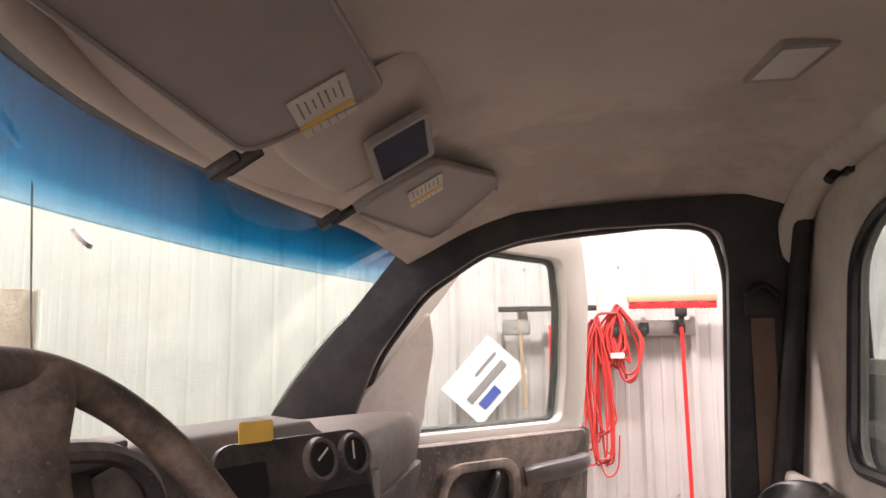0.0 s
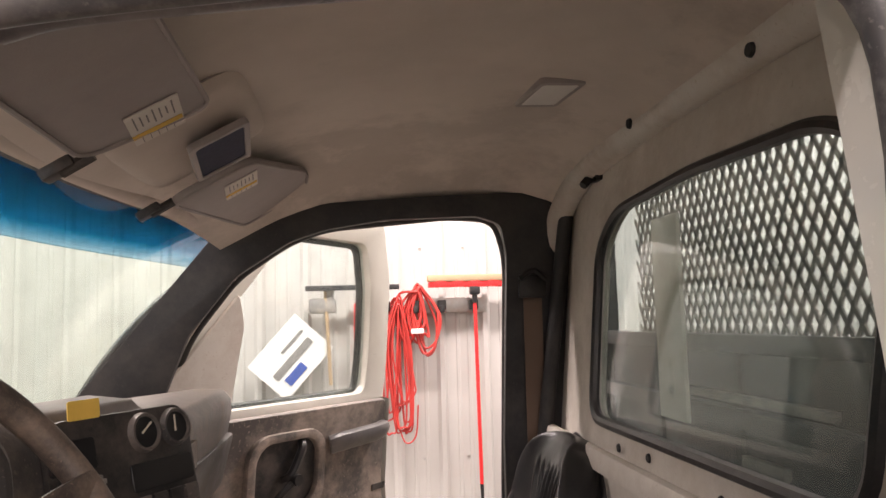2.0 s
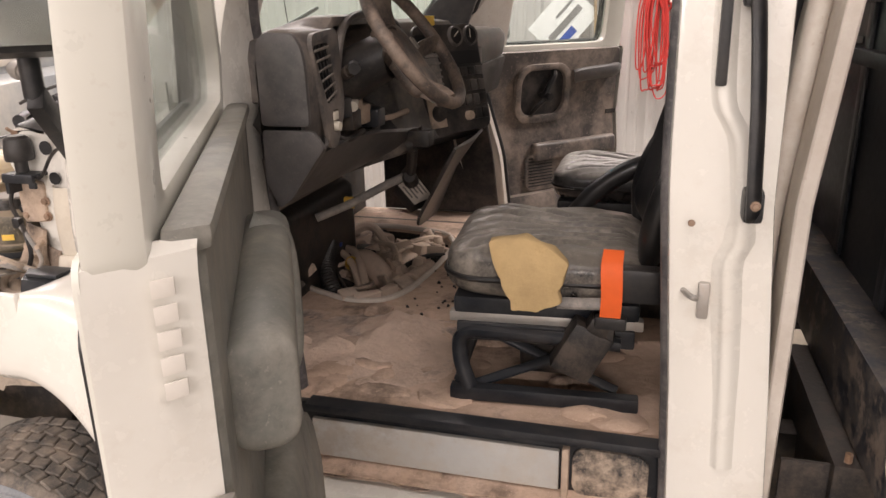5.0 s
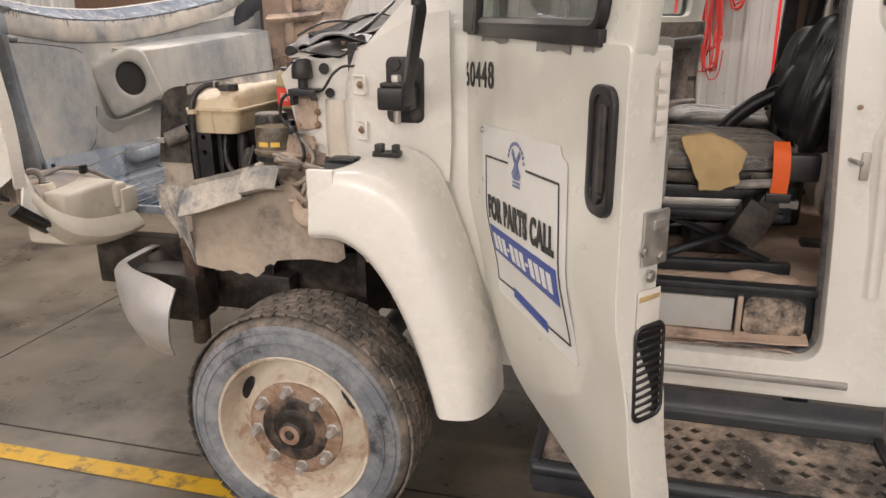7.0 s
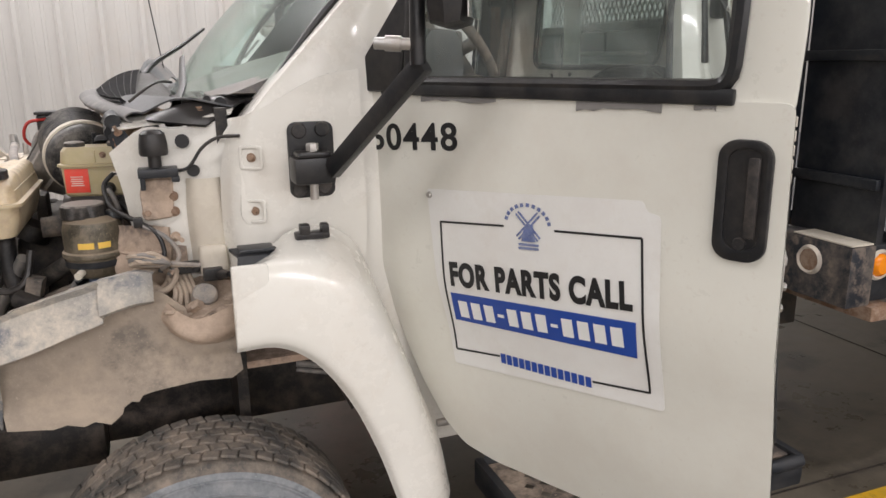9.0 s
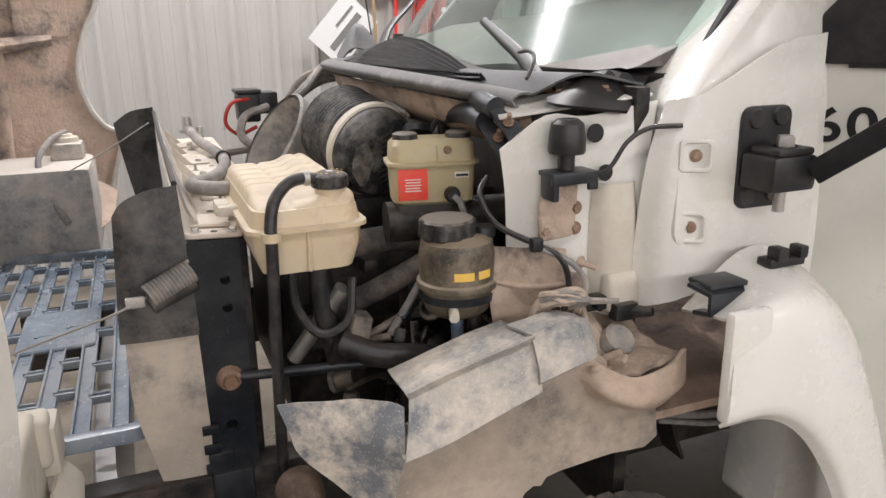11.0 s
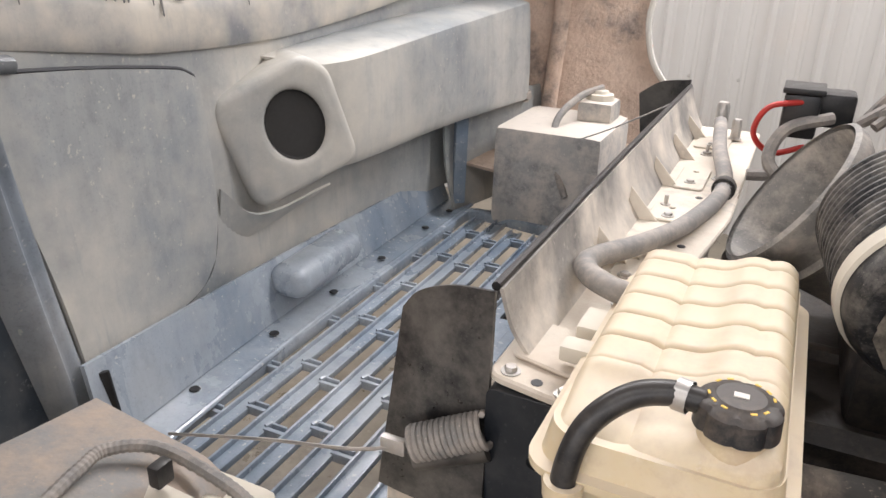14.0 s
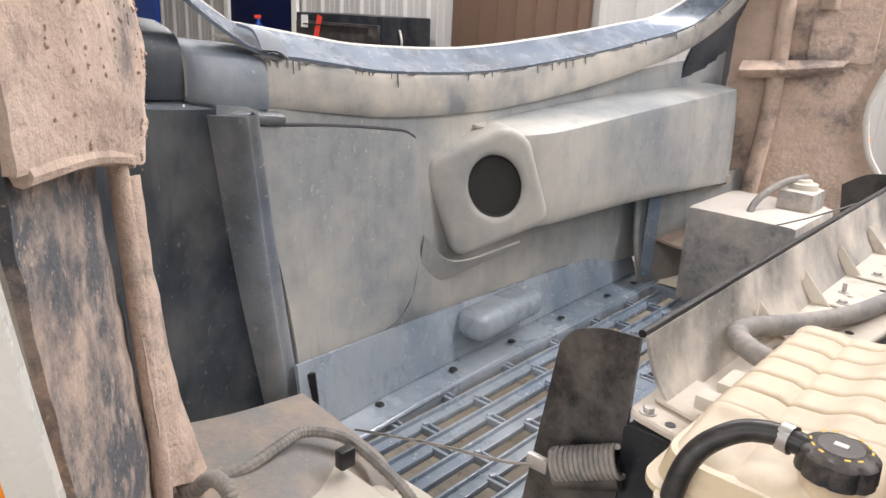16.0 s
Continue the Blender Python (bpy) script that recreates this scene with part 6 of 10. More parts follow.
part("marker_lamp", box((-1.00, 2.955, 1.41), (0.06, 0.03, 0.09), 0.014), AMBER, hood)
# the near fender leans outward towards its top
for ob in hood.children:
    if ob.name.split(".")[0] in ("inner_fender", "upper_liner", "mud_crust", "liner_bulge", "liner_seam", "brace", "outer_lip", "outer_skin"):
        for v in ob.data.vertices:
            v.co.y -= 0.008 + 0.040 * min(1.0, max(0.0, (v.co.z - 1.2) / 0.45))
# headlamp buckets
lb = part("lamp_bucket", wobble(box((-1.09, 0.375, 0.990), (0.20, 0.29, 0.20), 0.022, None, 4), 0.005, 9), CREAM, hood, "cream moulded headlamp bucket")
part("bucket_cap", box((-1.035, 0.515, 1.025), (0.13, 0.07, 0.10), 0.018, None, 3), CREAM, lb)
part("bucket_foot", box((-1.12, 0.56, 0.955), (0.17, 0.16, 0.15), 0.03, None, 3), CREAM, lb)
part("bucket_step", box((-0.985, 0.545, 1.00), (0.05, 0.09, 0.10), 0.012, None, 2), CREAM, lb)
part("bucket_socket", merge(lathe([(0.0, 0.012), (0.02, 0.012), (0.024, 0.020), (0.034, 0.018), (0.040, 0.0), (0.042, -0.02)], 24, pose(-1.135, 0.290, 1.094))), CREAM, hood)
part("bucket_shelf", skin([[(-1.42, 0.30, 1.13), (-1.40, 0.45, 1.11), (-1.40, 0.62, 1.09)], [(-1.22, 0.26, 1.12), (-1.22, 0.42, 1.11), (-1.24, 0.60, 1.09)], [(-1.10, 0.22, 1.10), (-1.10, 0.40, 1.08), (-1.12, 0.60, 1.06)], [(-1.06, 0.20, 0.98), (-1.06, 0.40, 0.95), (-1.08, 0.60, 0.93)]], 20, 5, 0.012), surface("shelf_mud", (0.28, 0.27, 0.26), 0.8, dust=0.85, scale=3, bump=0.003, bump_scale=60), hood, "dusty shelf behind the headlamp")
part("bucket_wire", tube([(-1.135, 0.290, 1.105), (-1.155, 0.295, 1.150), (-1.20, 0.292, 1.150), (-1.235, 0.270, 1.105)], lambda k: 0.012 + 0.0016 * math.sin(k * 120), 9, 26), GREYHOSE, hood, "corrugated lamp cable")
part("harness", tube([(-1.25, 0.29, 1.10), (-1.225, 0.37, 1.118), (-1.235, 0.45, 1.124), (-1.235, 0.50, 1.126), (-1.18, 0.545, 1.118), (-1.08, 0.56, 1.085), (-1.02, 0.565, 1.05)], lambda k: 0.010 + 0.0006 * math.sin(k * 260), 8, 34), GREYHOSE, hood, "ribbed grey loom")
part("harness_boot", tube([(-1.26, 0.265, 1.085), (-1.245, 0.30, 1.105), (-1.235, 0.335, 1.115)], 0.016, 10), DUSTY, hood)
part("bucket_skirt", skin([[(-1.00, 0.05, 1.21), (-0.995, 0.14, 1.07), (-0.985, 0.28, 0.985), (-0.975, 0.44, 0.955), (-0.975, 0.56, 0.955)], [(-0.975, 0.045, 1.12), (-0.955, 0.16, 0.98), (-0.945, 0.30, 0.915), (-0.940, 0.45, 0.890), (-0.945, 0.58, 0.890)], [(-1.00, 0.06, 1.04), (-0.99, 0.20, 0.92), (-0.985, 0.33, 0.875), (-0.985, 0.47, 0.860), (-0.99, 0.58, 0.865)]], 30, 5, 0.008), CREAM, hood, "cream skirt curving under the headlamp bucket")
for q in ((-1.215, 0.225, 1.12), (-1.20, 0.205, 1.13), (-1.175, 0.185, 1.15)):
    part("liner_bolt", merge(hexbolt(q, (0.5, 0.8, 0.2), 0.012, 0.014), tube([q, (q[0] + 0.012, q[1] + 0.02, q[2] - 0.012)], 0.007, 8)), RUST, hood)
part("bucket_clip", box((-1.13, 0.50, 1.125), (0.02, 0.03, 0.035), 0.004), PLASTIC, hood)
DUSTBOX = surface("dusty_lamp_box", (0.40, 0.385, 0.365), 0.7, scale=5, dust=0.9, up=0.9, dust_color=(0.62, 0.56, 0.49), stain=(0.10, 0.11, 0.12), stain_amount=0.5, stain_scale=4)
part("far_bucket", merge(box((-1.12, 2.33, 1.09), (0.36, 0.40, 0.34), 0.03), box((-1.03, 2.42, 1.285), (0.12, 0.14, 0.08), 0.02)), DUSTBOX, hood, "far headlamp bucket under dust")
part("far_socket", lathe([(0.0, 0.03), (0.025, 0.03), (0.03, 0.02), (0.045, 0.018), (0.048, 0.0)], 20, pose(-1.03, 2.42, 1.325)), CREAM, hood)
part("far_harness", tube([(-1.03, 2.44, 1.36), (-1.08, 2.36, 1.34), (-1.12, 2.24, 1.28), (-1.10, 2.16, 1.18), (-1.04, 2.12, 1.06)], 0.012, 8), GREYHOSE, hood)
part("far_lower_panel", skin([[(-1.47, 2.10, 1.31), (-1.42, 2.35, 1.31), (-1.33, 2.66, 1.31)], [(-1.46, 2.10, 1.12), (-1.40, 2.36, 1.12), (-1.31, 2.68, 1.12)], [(-1.43, 2.12, 0.94), (-1.37, 2.38, 0.94), (-1.28, 2.70, 0.94)]], 18, 5, 0.008), HOODIN, hood, "dusty grey panel below the duct box")
part("far_brace", loft([[(-1.43, 2.13, 1.30), (-1.43, 2.12, 0.97)], [(-1.40, 2.16, 1.30), (-1.40, 2.15, 0.97)]], 0.02), HOODBLUE, hood, "narrow upright brace")
part("far_shelf", skin([[(-1.42, 2.2, 1.10), (-1.38, 2.45, 1.12), (-1.36, 2.62, 1.14)], [(-1.10, 2.2, 1.06), (-1.05, 2.45, 1.08), (-1.0, 2.70, 1.12)], [(-0.95, 2.2, 1.0), (-0.90, 2.45, 1.0), (-0.88, 2.75, 1.05)]], 16, 4, 0.01), DUSTY, hood)
# far fender, with its wheel-arch edge
FF = [(-1.42, 0.98), (-0.90, 1.05), (-0.84, 1.268), (-0.90, 1.33), (-0.955, 1.43), (-0.975, 1.58), (-0.93, 1.74), (-0.86, 1.90), (-0.86, 2.20), (-1.42, 2.20)]
far_f = plate(rounded(FF, 0.05, 5), 0.012, 0.003, xz(0))
for v in far_f.verts:
    v.co.y += 2.62 + 0.48 * (v.co.x + 1.42)
part("far_fender", far_f, MUD, hood, "far fender lining, tan with dried mud")
part("far_fender_edge", tube([(x, 2.615 + 0.48 * (x + 1.42), z) for x, z in FF[1:9]], 0.012, 8, 4), PAINT, hood)
part("far_fold", tube([(-1.27, 2.66, 2.1), (-1.26, 2.66, 1.62), (-1.28, 2.65, 1.25), (-1.29, 2.64, 1.02)], 0.030, 10), MUD, hood)
part("far_panel", turned(plate(round_rect(0.22, 0.28, 0.02, 4, 0, 0), 0.012, 0.005, xz(0)), pose(-1.08, 2.745, 1.86, 0, 0, 25.6)), MUD, hood)
part("far_ledge", turned(skin([[(-1.36, 2.58, 1.66), (-1.20, 2.66, 1.67), (-1.05, 2.74, 1.68)], [(-1.34, 2.50, 1.63), (-1.20, 2.60, 1.64), (-1.05, 2.69, 1.66)], [(-1.36, 2.56, 1.60), (-1.20, 2.66, 1.61), (-1.05, 2.73, 1.63)]], 14, 4, 0.006), Matrix.Translation((0, 0, 0.055))), MUD, hood)
part("far_bracket", box((-1.13, 2.69, 1.93), (0.05, 0.06, 0.06), 0.01), DUSTY, hood)

# ---------------------------------------------------------------- radiator and its support
rad = thing("radiator_support", "radiator support panel thick with pale dust", "radiator")
part("top_panel", plate(rounded([(-0.70, 0.612), (-0.585, 0.590), (-0.56, 0.80), (-0.50, 1.30), (-0.50, 2.06), (-0.70, 2.06)], 0.02), 0.012, 0.003, xy(1.342)), RADTOP, rad, "dusty top panel with bolts")
part("top_sheet", plate(rounded([(-0.685, 0.655), (-0.605, 0.635), (-0.60, 0.74), (-0.685, 0.75)], 0.01), 0.006, 0.002, xy(1.3555)), RADTOP, rad)
part("baffle", skin([[(-0.665, 0.66, 1.352), (-0.655, 1.3, 1.352), (-0.655, 2.05, 1.352)], [(-0.688, 0.65, 1.395), (-0.678, 1.3, 1.39), (-0.678, 2.055, 1.395)], [(-0.700, 0.638, 1.450), (-0.700, 1.3, 1.452), (-0.697, 2.063, 1.456)]], 22, 5, 0.005), streaked("scuffed_baffle", (0.14, 0.135, 0.13), (0.46, 0.43, 0.39), (0.70, 0.63, 0.54), 0.5, 4.5, 0.95), rad, "upright dusty baffle")
part("baffle_edge", tube([(-0.704, 0.638, 1.452), (-0.704, 1.3, 1.455), (-0.700, 2.063, 1.458)], 0.006, 8), PLASTIC, rad)
for y in (0.99, 1.22, 1.45, 1.68, 1.90):
    part("gusset", plate([(0, 0), (0.055, 0), (0.0, 0.06)], 0.005, 0.001, Matrix.Translation((-0.672, y, 1.353)) @ xz(0)), RADTOP, rad)
for x, y in ((-0.60, 0.86), (-0.60, 0.78), (-0.57, 0.80), (-0.62, 1.31), (-0.60, 1.75), (-0.55, 1.55)):
    part("stud", merge(hexbolt((x, y, 1.354), (0, 0, 1), 0.010), lathe([(0, 0.025), (0.004, 0.025), (0.004, 0)], 8, Matrix.Translation((x, y, 1.354)))), STEEL, rad)
for x, y in ((-0.675, 0.625), (-0.605, 0.607)):
    part("corner_bolt", hexbolt((x, y, 1.354), (0, 0, 1), 0.008), STEEL, rad)
for x, y in ((-0.64, 0.616), (-0.63, 0.80), (-0.66, 1.05), (-0.56, 1.12), (-0.57, 1.40)):
    part("slot", lathe([(0, 0.0135), (0.007, 0.0135), (0.008, 0.010)], 10, pose(x, y, 1.3415)), INK, rad)
for k, (x, y, w, d) in enumerate(((-0.615, 0.98, 0.05, 0.14), (-0.605, 1.27, 0.07, 0.09), (-0.60, 1.52, 0.06, 0.16), (-0.60, 1.86, 0.08, 0.12))):
    part("bracket_plate", plate(round_rect(w, d, 0.008, 3, x, y), 0.005, 0.0015, xy(1.3545), [oval(0.006, 0.006, 10, x, y + d * 0.3)]), RADTOP, rad)
    part("plate_bolt", hexbolt((x, y - d * 0.25, 1.359), (0, 0, 1), 0.008, 0.007), STEEL, rad)
part("core", box((-0.62, 1.34, 1.02), (0.09, 1.40, 0.62), 0.01), DARK, rad, "dark radiator core")
part("side_column", plate(round_rect(0.10, 0.56, 0.01, 3, -0.645, 1.06), 0.05, 0.004, xz(0.60), [oval(0.010, 0.010, 12, -0.63, 1.255), oval(0.010, 0.010, 12, -0.63, 1.195), oval(0.012, 0.012, 12, -0.645, 0.93)]), BLACKSTEEL, rad)
part("column_foot", merge(box((-0.655, 0.60, 0.76), (0.085, 0.07, 0.16), 0.008), box((-0.675, 0.59, 0.86), (0.05, 0.02, 0.04), 0.004), box((-0.675, 0.59, 0.80), (0.05, 0.02, 0.03), 0.004)), BLACKSTEEL, rad)
part("big_bolt", merge(hexbolt((-0.64, 0.60, 1.04), (0, -1, 0), 0.017, 0.03), lathe([(0.0, 0.018), (0.022, 0.016), (0.028, 0.0)], 18, pose(-0.64, 0.60, 1.04, 90))), RUST, rad)
part("support_rod", tube([(-0.64, 0.60, 1.04), (-0.35, 0.52, 1.055), (-0.12, 0.46, 1.07)], 0.011, 10), BLACKSTEEL, rad)
SIDESHEET = surface("pale_side_sheet", (0.46, 0.40, 0.33), 0.75, dust=0.7, scale=5, dust_color=(0.60, 0.52, 0.425), stain=(0.16, 0.155, 0.15), stain_amount=0.7, stain_scale=5)
FLAP = surface("rubber_flap", (0.008, 0.008, 0.009), 0.28, dust=0.20, scale=9, dust_color=(0.26, 0.235, 0.205), stain=(0.20, 0.18, 0.155), stain_amount=0.35, stain_scale=3.0, coat=0.2, bump=0.0015, bump_scale=50)
part("rubber_flap", skin([[(-0.822, 0.640, 1.398), (-0.80, 0.64, 1.425), (-0.755, 0.638, 1.443), (-0.700, 0.632, 1.450)], [(-0.835, 0.61, 1.20), (-0.80, 0.605, 1.20), (-0.75, 0.602, 1.20), (-0.690, 0.600, 1.20)], [(-0.838, 0.603, 1.15), (-0.80, 0.598, 1.15), (-0.75, 0.595, 1.15), (-0.690, 0.595, 1.15)]], 20, 5, 0.006), FLAP, rad, "black rubber side flap")
part("flap_sheet", wobble(skin([[(-0.828, 0.614, 1.21), (-0.79, 0.609, 1.21), (-0.74, 0.606, 1.21), (-0.694, 0.604, 1.21)], [(-0.828, 0.606, 1.0), (-0.79, 0.601, 1.0), (-0.74, 0.598, 1.0), (-0.690, 0.598, 1.0)], [(-0.79, 0.606, 0.82), (-0.76, 0.601, 0.80), (-0.72, 0.598, 0.79), (-0.690, 0.598, 0.80)]], 24, 5, 0.005), 0.003, 12), SIDESHEET, rad, "pale dusty sheet below the flap")
for k in range(4):
    part("comb_tooth", box((-0.690, 0.586, 0.80 + 0.045 * k), (0.034, 0.008, 0.020), 0.002), BLACKSTEEL, rad)
part("rubber_flap", skin([[(-0.84, 2.10, 1.42), (-0.78, 2.09, 1.46), (-0.70, 2.07, 1.475)], [(-0.82, 2.10, 1.28), (-0.77, 2.09, 1.28), (-0.70, 2.07, 1.28)], [(-0.78, 2.10, 1.05), (-0.74, 2.09, 1.05), (-0.69, 2.07, 1.05)]], 18, 5, 0.008), FLAP, rad)
a0, a1 = Vector((-0.775, 0.575, 1.250)), Vector((-0.690, 0.598, 1.285))
axis = (a1 - a0).normalized()
sx = axis.orthogonal().normalized()
sy = axis.cross(sx)
part("tension_spring", tube([a0 + (a1 - a0) * (k / 110) + 0.021 * (math.cos(k * 0.75) * sx + math.sin(k * 0.75) * sy) for k in range(111)], 0.0042, 6, 2), GREYHOSE, rad, "coiled hood spring")
part("spring_sleeve", tube([(-0.775, 0.580, 1.232), (-0.69, 0.602, 1.262)], 0.022, 12), FLAP, rad)
part("spring_cable", tube([(-0.775, 0.575, 1.250), (-0.85, 0.56, 1.225), (-1.0, 0.57, 1.18), (-1.20, 0.585, 1.11)], 0.0025, 6), STEEL, rad, "thin steel hood cable")
part("cable_end", box((-0.80, 0.570, 1.243), (0.035, 0.012, 0.022), 0.004, pose(0, 0, 0)), STEEL, rad)
part("far_cable", tube([(-0.72, 2.05, 1.42), (-0.92, 2.10, 1.30), (-1.15, 2.20, 1.18)], 0.0025, 6), STEEL, rad)

tank = thing("coolant_tank", "ribbed cream plastic coolant tank with black cap", "coolant tank")


def block_loft(levels, n=8):
    """A moulded tank from rounded-rectangle levels: (z, x0, x1, y0, y1, corner)."""
    rows = []
    for z, x0, x1, y0, y1, c in levels:
        rows.append([Vector((p[0], p[1], z)) for p in round_rect(x1 - x0, y1 - y0, c, n, (x0 + x1) / 2, (y0 + y1) / 2)])
    bm = loft(rows, 0, True)
    for row, flip in ((rows[0], True), (rows[-1], False)):
        vs = [v for v in bm.verts if any((v.co - p).length < 1e-7 for p in row)]
        vs.sort(key=lambda v: math.atan2(v.co.y - sum(p.y for p in row) / len(row), v.co.x - sum(p.x for p in row) / len(row)))
        bm.faces.new(vs)
    return bm


body = block_loft([(1.292, -0.555, -0.41, 0.475, 0.86, 0.03), (1.298, -0.57, -0.395, 0.455, 0.885, 0.03), (1.34, -0.585, -0.382, 0.448, 0.895, 0.03), (1.378, -0.588, -0.378, 0.445, 0.90, 0.03),
                   (1.380, -0.598, -0.368, 0.435, 0.91, 0.034), (1.388, -0.598, -0.368, 0.435, 0.91, 0.034), (1.390, -0.588, -0.380, 0.445, 0.90, 0.03), (1.42, -0.582, -0.384, 0.45, 0.895, 0.034)])
part("body", body, TANK, tank)
top_rows = []
for k in range(151):
    y = 0.452 + (0.893 - 0.452) * k / 150
    end = min(1, min(k, 150 - k) / 12)
    q = ((y - 0.558) / 0.056) % 1.0
    pillow = 1 - abs(2 * q - 1) ** 9
    row = []
    for j in range(31):
        s = j / 30
        x = -0.582 + 0.198 * s
        e2 = min(1, min(j, 30 - j) / 4)
        hump = 0.015 / (1 + math.exp(-(s - 0.62) * 30))
        gro = -0.005 * math.exp(-((s - 0.36) / 0.03) ** 2) - 0.003 * math.exp(-((s - 0.80) / 0.03) ** 2)
        rib = 0.0080 * pillow if y > 0.558 else 0.0080 * math.exp(-((y - 0.558) / 0.02) ** 2)
        z = 1.418 + (0.018 + hump + gro + rib) * (end * (2 - end)) ** 0.5 * (e2 * (2 - e2)) ** 0.5
        if y < 0.55:
            z -= 0.014 * (1 - (y - 0.452) / 0.098) * (1 - s)
        cx, cy = max(-0.550, min(-0.416, x)), max(0.484, min(0.861, y))
        away = math.hypot(x - cx, y - cy)
        if away > 0.031:
            x, y_in = cx + (x - cx) * 0.031 / away, cy + (y - cy) * 0.031 / away
        else:
            y_in = y
        row.append((x, y_in, z))
    top_rows.append(row)
part("top", loft(top_rows), TANK, tank, "ribbed tank top")
part("front_rib", tube([(-0.485, 0.4525, 1.30), (-0.485, 0.446, 1.34), (-0.485, 0.446, 1.376)], 0.005, 8), TANK, tank)
part("neck", lathe([(0.030, 0), (0.030, 0.03), (0.027, 0.045), (0, 0.045)], 28, pose(-0.430, 0.488, 1.418)), TANK, tank)
cap = lathe([(0.0, 0.030), (0.022, 0.030), (0.026, 0.027), (0.034, 0.026), (0.0385, 0.022), (0.0395, 0.002), (0.036, 0.0), (0.0, 0.0)], 48, pose(-0.430, 0.488, 1.450) @ Matrix.Diagonal((0.90, 0.90, 1, 1)))
for v in cap.verts:
    d = Vector((v.co.x + 0.430, v.co.y - 0.488))
    if d.length > 0.0297:
        a = math.atan2(d.y, d.x)
        f = 1 - 0.07 * max(0, math.cos(8 * a)) ** 3
        v.co.x, v.co.y = -0.430 + d.x * f, 0.488 + d.y * f
part("cap", cap, surface("black_cap", (0.016, 0.017, 0.019), 0.42, dust=0.18, up=0.12, scale=20), tank, "black ridged filler cap")
for k in range(14):
    a = 2 * math.pi * k / 14
    if k in (0, 3, 7, 10):
        continue
    part("cap_print", box((0, 0.0255, 0), (0.005, 0.002, 0.0008), 0, pose(-0.430, 0.488, 1.4801) @ pose(0, 0, 0, 0, 0, math.degrees(a))), PAPERYEL, tank)
part("cap_mark", box((-0.430, 0.488, 1.4805), (0.012, 0.007, 0.001), 0), PAPER, tank)
part("overflow_hose", tube([(-0.458, 0.484, 1.468), (-0.485, 0.478, 1.472), (-0.515, 0.466, 1.466), (-0.543, 0.450, 1.440), (-0.555, 0.437, 1.40), (-0.557, 0.432, 1.34), (-0.562, 0.44, 1.15), (-0.565, 0.46, 0.90), (-0.56, 0.47, 0.80)], 0.0115, 12), HOSE, tank, "black rubber overflow hose")
part("hose_clamp", lathe([(0.014, -0.006), (0.0145, -0.006), (0.0145, 0.006), (0.014, 0.006)], 18, pose(-0.474, 0.481, 1.471, 0, 90, -12)), STEEL, tank)
part("hose_guide", lathe([(0.012, -0.008), (0.018, -0.008), (0.018, 0.008), (0.012, 0.008)], 18, pose(-0.5555, 0.434, 1.378)), TANK, tank)
part("mount_foot", box((-0.60, 0.74, 1.37), (0.05, 0.06, 0.035), 0.006), CREAM, tank)
part("mount_foot", box((-0.60, 0.655, 1.385), (0.05, 0.03, 0.02), 0.004), CREAM, tank)

rhose = thing("radiator_hose", "dusty grey hose lying along the radiator support", "hose")
part("hose", tube([(-0.555, 0.80, 1.398), (-0.60, 0.80, 1.402), (-0.648, 0.84, 1.402), (-0.655, 0.90, 1.398), (-0.61, 1.02, 1.385), (-0.56, 1.20, 1.372), (-0.53, 1.44, 1.37), (-0.57, 1.70, 1.385), (-0.59, 1.88, 1.40), (-0.595, 1.92, 1.40)], 0.0165, 12), GREYHOSE, rhose)
part("hose_clip", merge(box((-0.53, 1.44, 1.362), (0.035, 0.045, 0.04), 0.008), lathe([(0.019, -0.012), (0.023, -0.012), (0.023, 0.012), (0.019, 0.012)], 18, pose(-0.53, 1.44, 1.37, 90))), PLASTIC, rhose)
part("fitting", merge(lathe([(0.0, 0.06), (0.012, 0.06), (0.016, 0.05), (0.018, 0.0)], 14, pose(-0.595, 1.93, 1.39)), hexbolt((-0.555, 1.93, 1.36), (0, 0, 1), 0.012, 0.05)), STEEL, rhose)
part("branch_pipe", tube([(-0.50, 1.60, 1.36), (-0.35, 1.62, 1.37), (-0.20, 1.62, 1.36)], 0.013, 8), GREYHOSE, rhose)

# ---------------------------------------------------------------- reservoirs
CAPDUST = surface("dusted_black_cap", (0.014, 0.014, 0.015), 0.4, dust=0.25, up=0.55, scale=14, dust_color=(0.36, 0.31, 0.26), dust_rough=0.7)
mc = thing("brake_reservoir", "tan brake fluid reservoir with red label and two caps", "fluid reservoir", at=pose(-0.185, 0.588, 0, 0, 0, -12))
part("body", block_loft([(1.380, -0.080, 0.080, -0.042, 0.042, 0.02), (1.386, -0.086, 0.086, -0.048, 0.048, 0.02), (1.462, -0.090, 0.090, -0.051, 0.051, 0.022), (1.464, -0.098, 0.098, -0.059, 0.059, 0.026), (1.470, -0.098, 0.098, -0.059, 0.059, 0.026), (1.472, -0.090, 0.090, -0.051, 0.051, 0.022),
                         (1.505, -0.088, 0.088, -0.049, 0.049, 0.024), (1.516, -0.080, 0.080, -0.041, 0.041, 0.024)]), RESERVOIR, mc)
for x in (-0.055, 0.058):
    part("cap", lathe([(0.0, 0.014), (0.022, 0.014), (0.0265, 0.011), (0.027, 0.0), (0, 0)], 24, pose(x, -0.008, 1.515)), CAPDUST, mc, "low black screw cap")
part("red_label", box((-0.046, -0.0510, 1.425), (0.062, 0.003, 0.066), 0.0005), RED, mc, "red warning label")
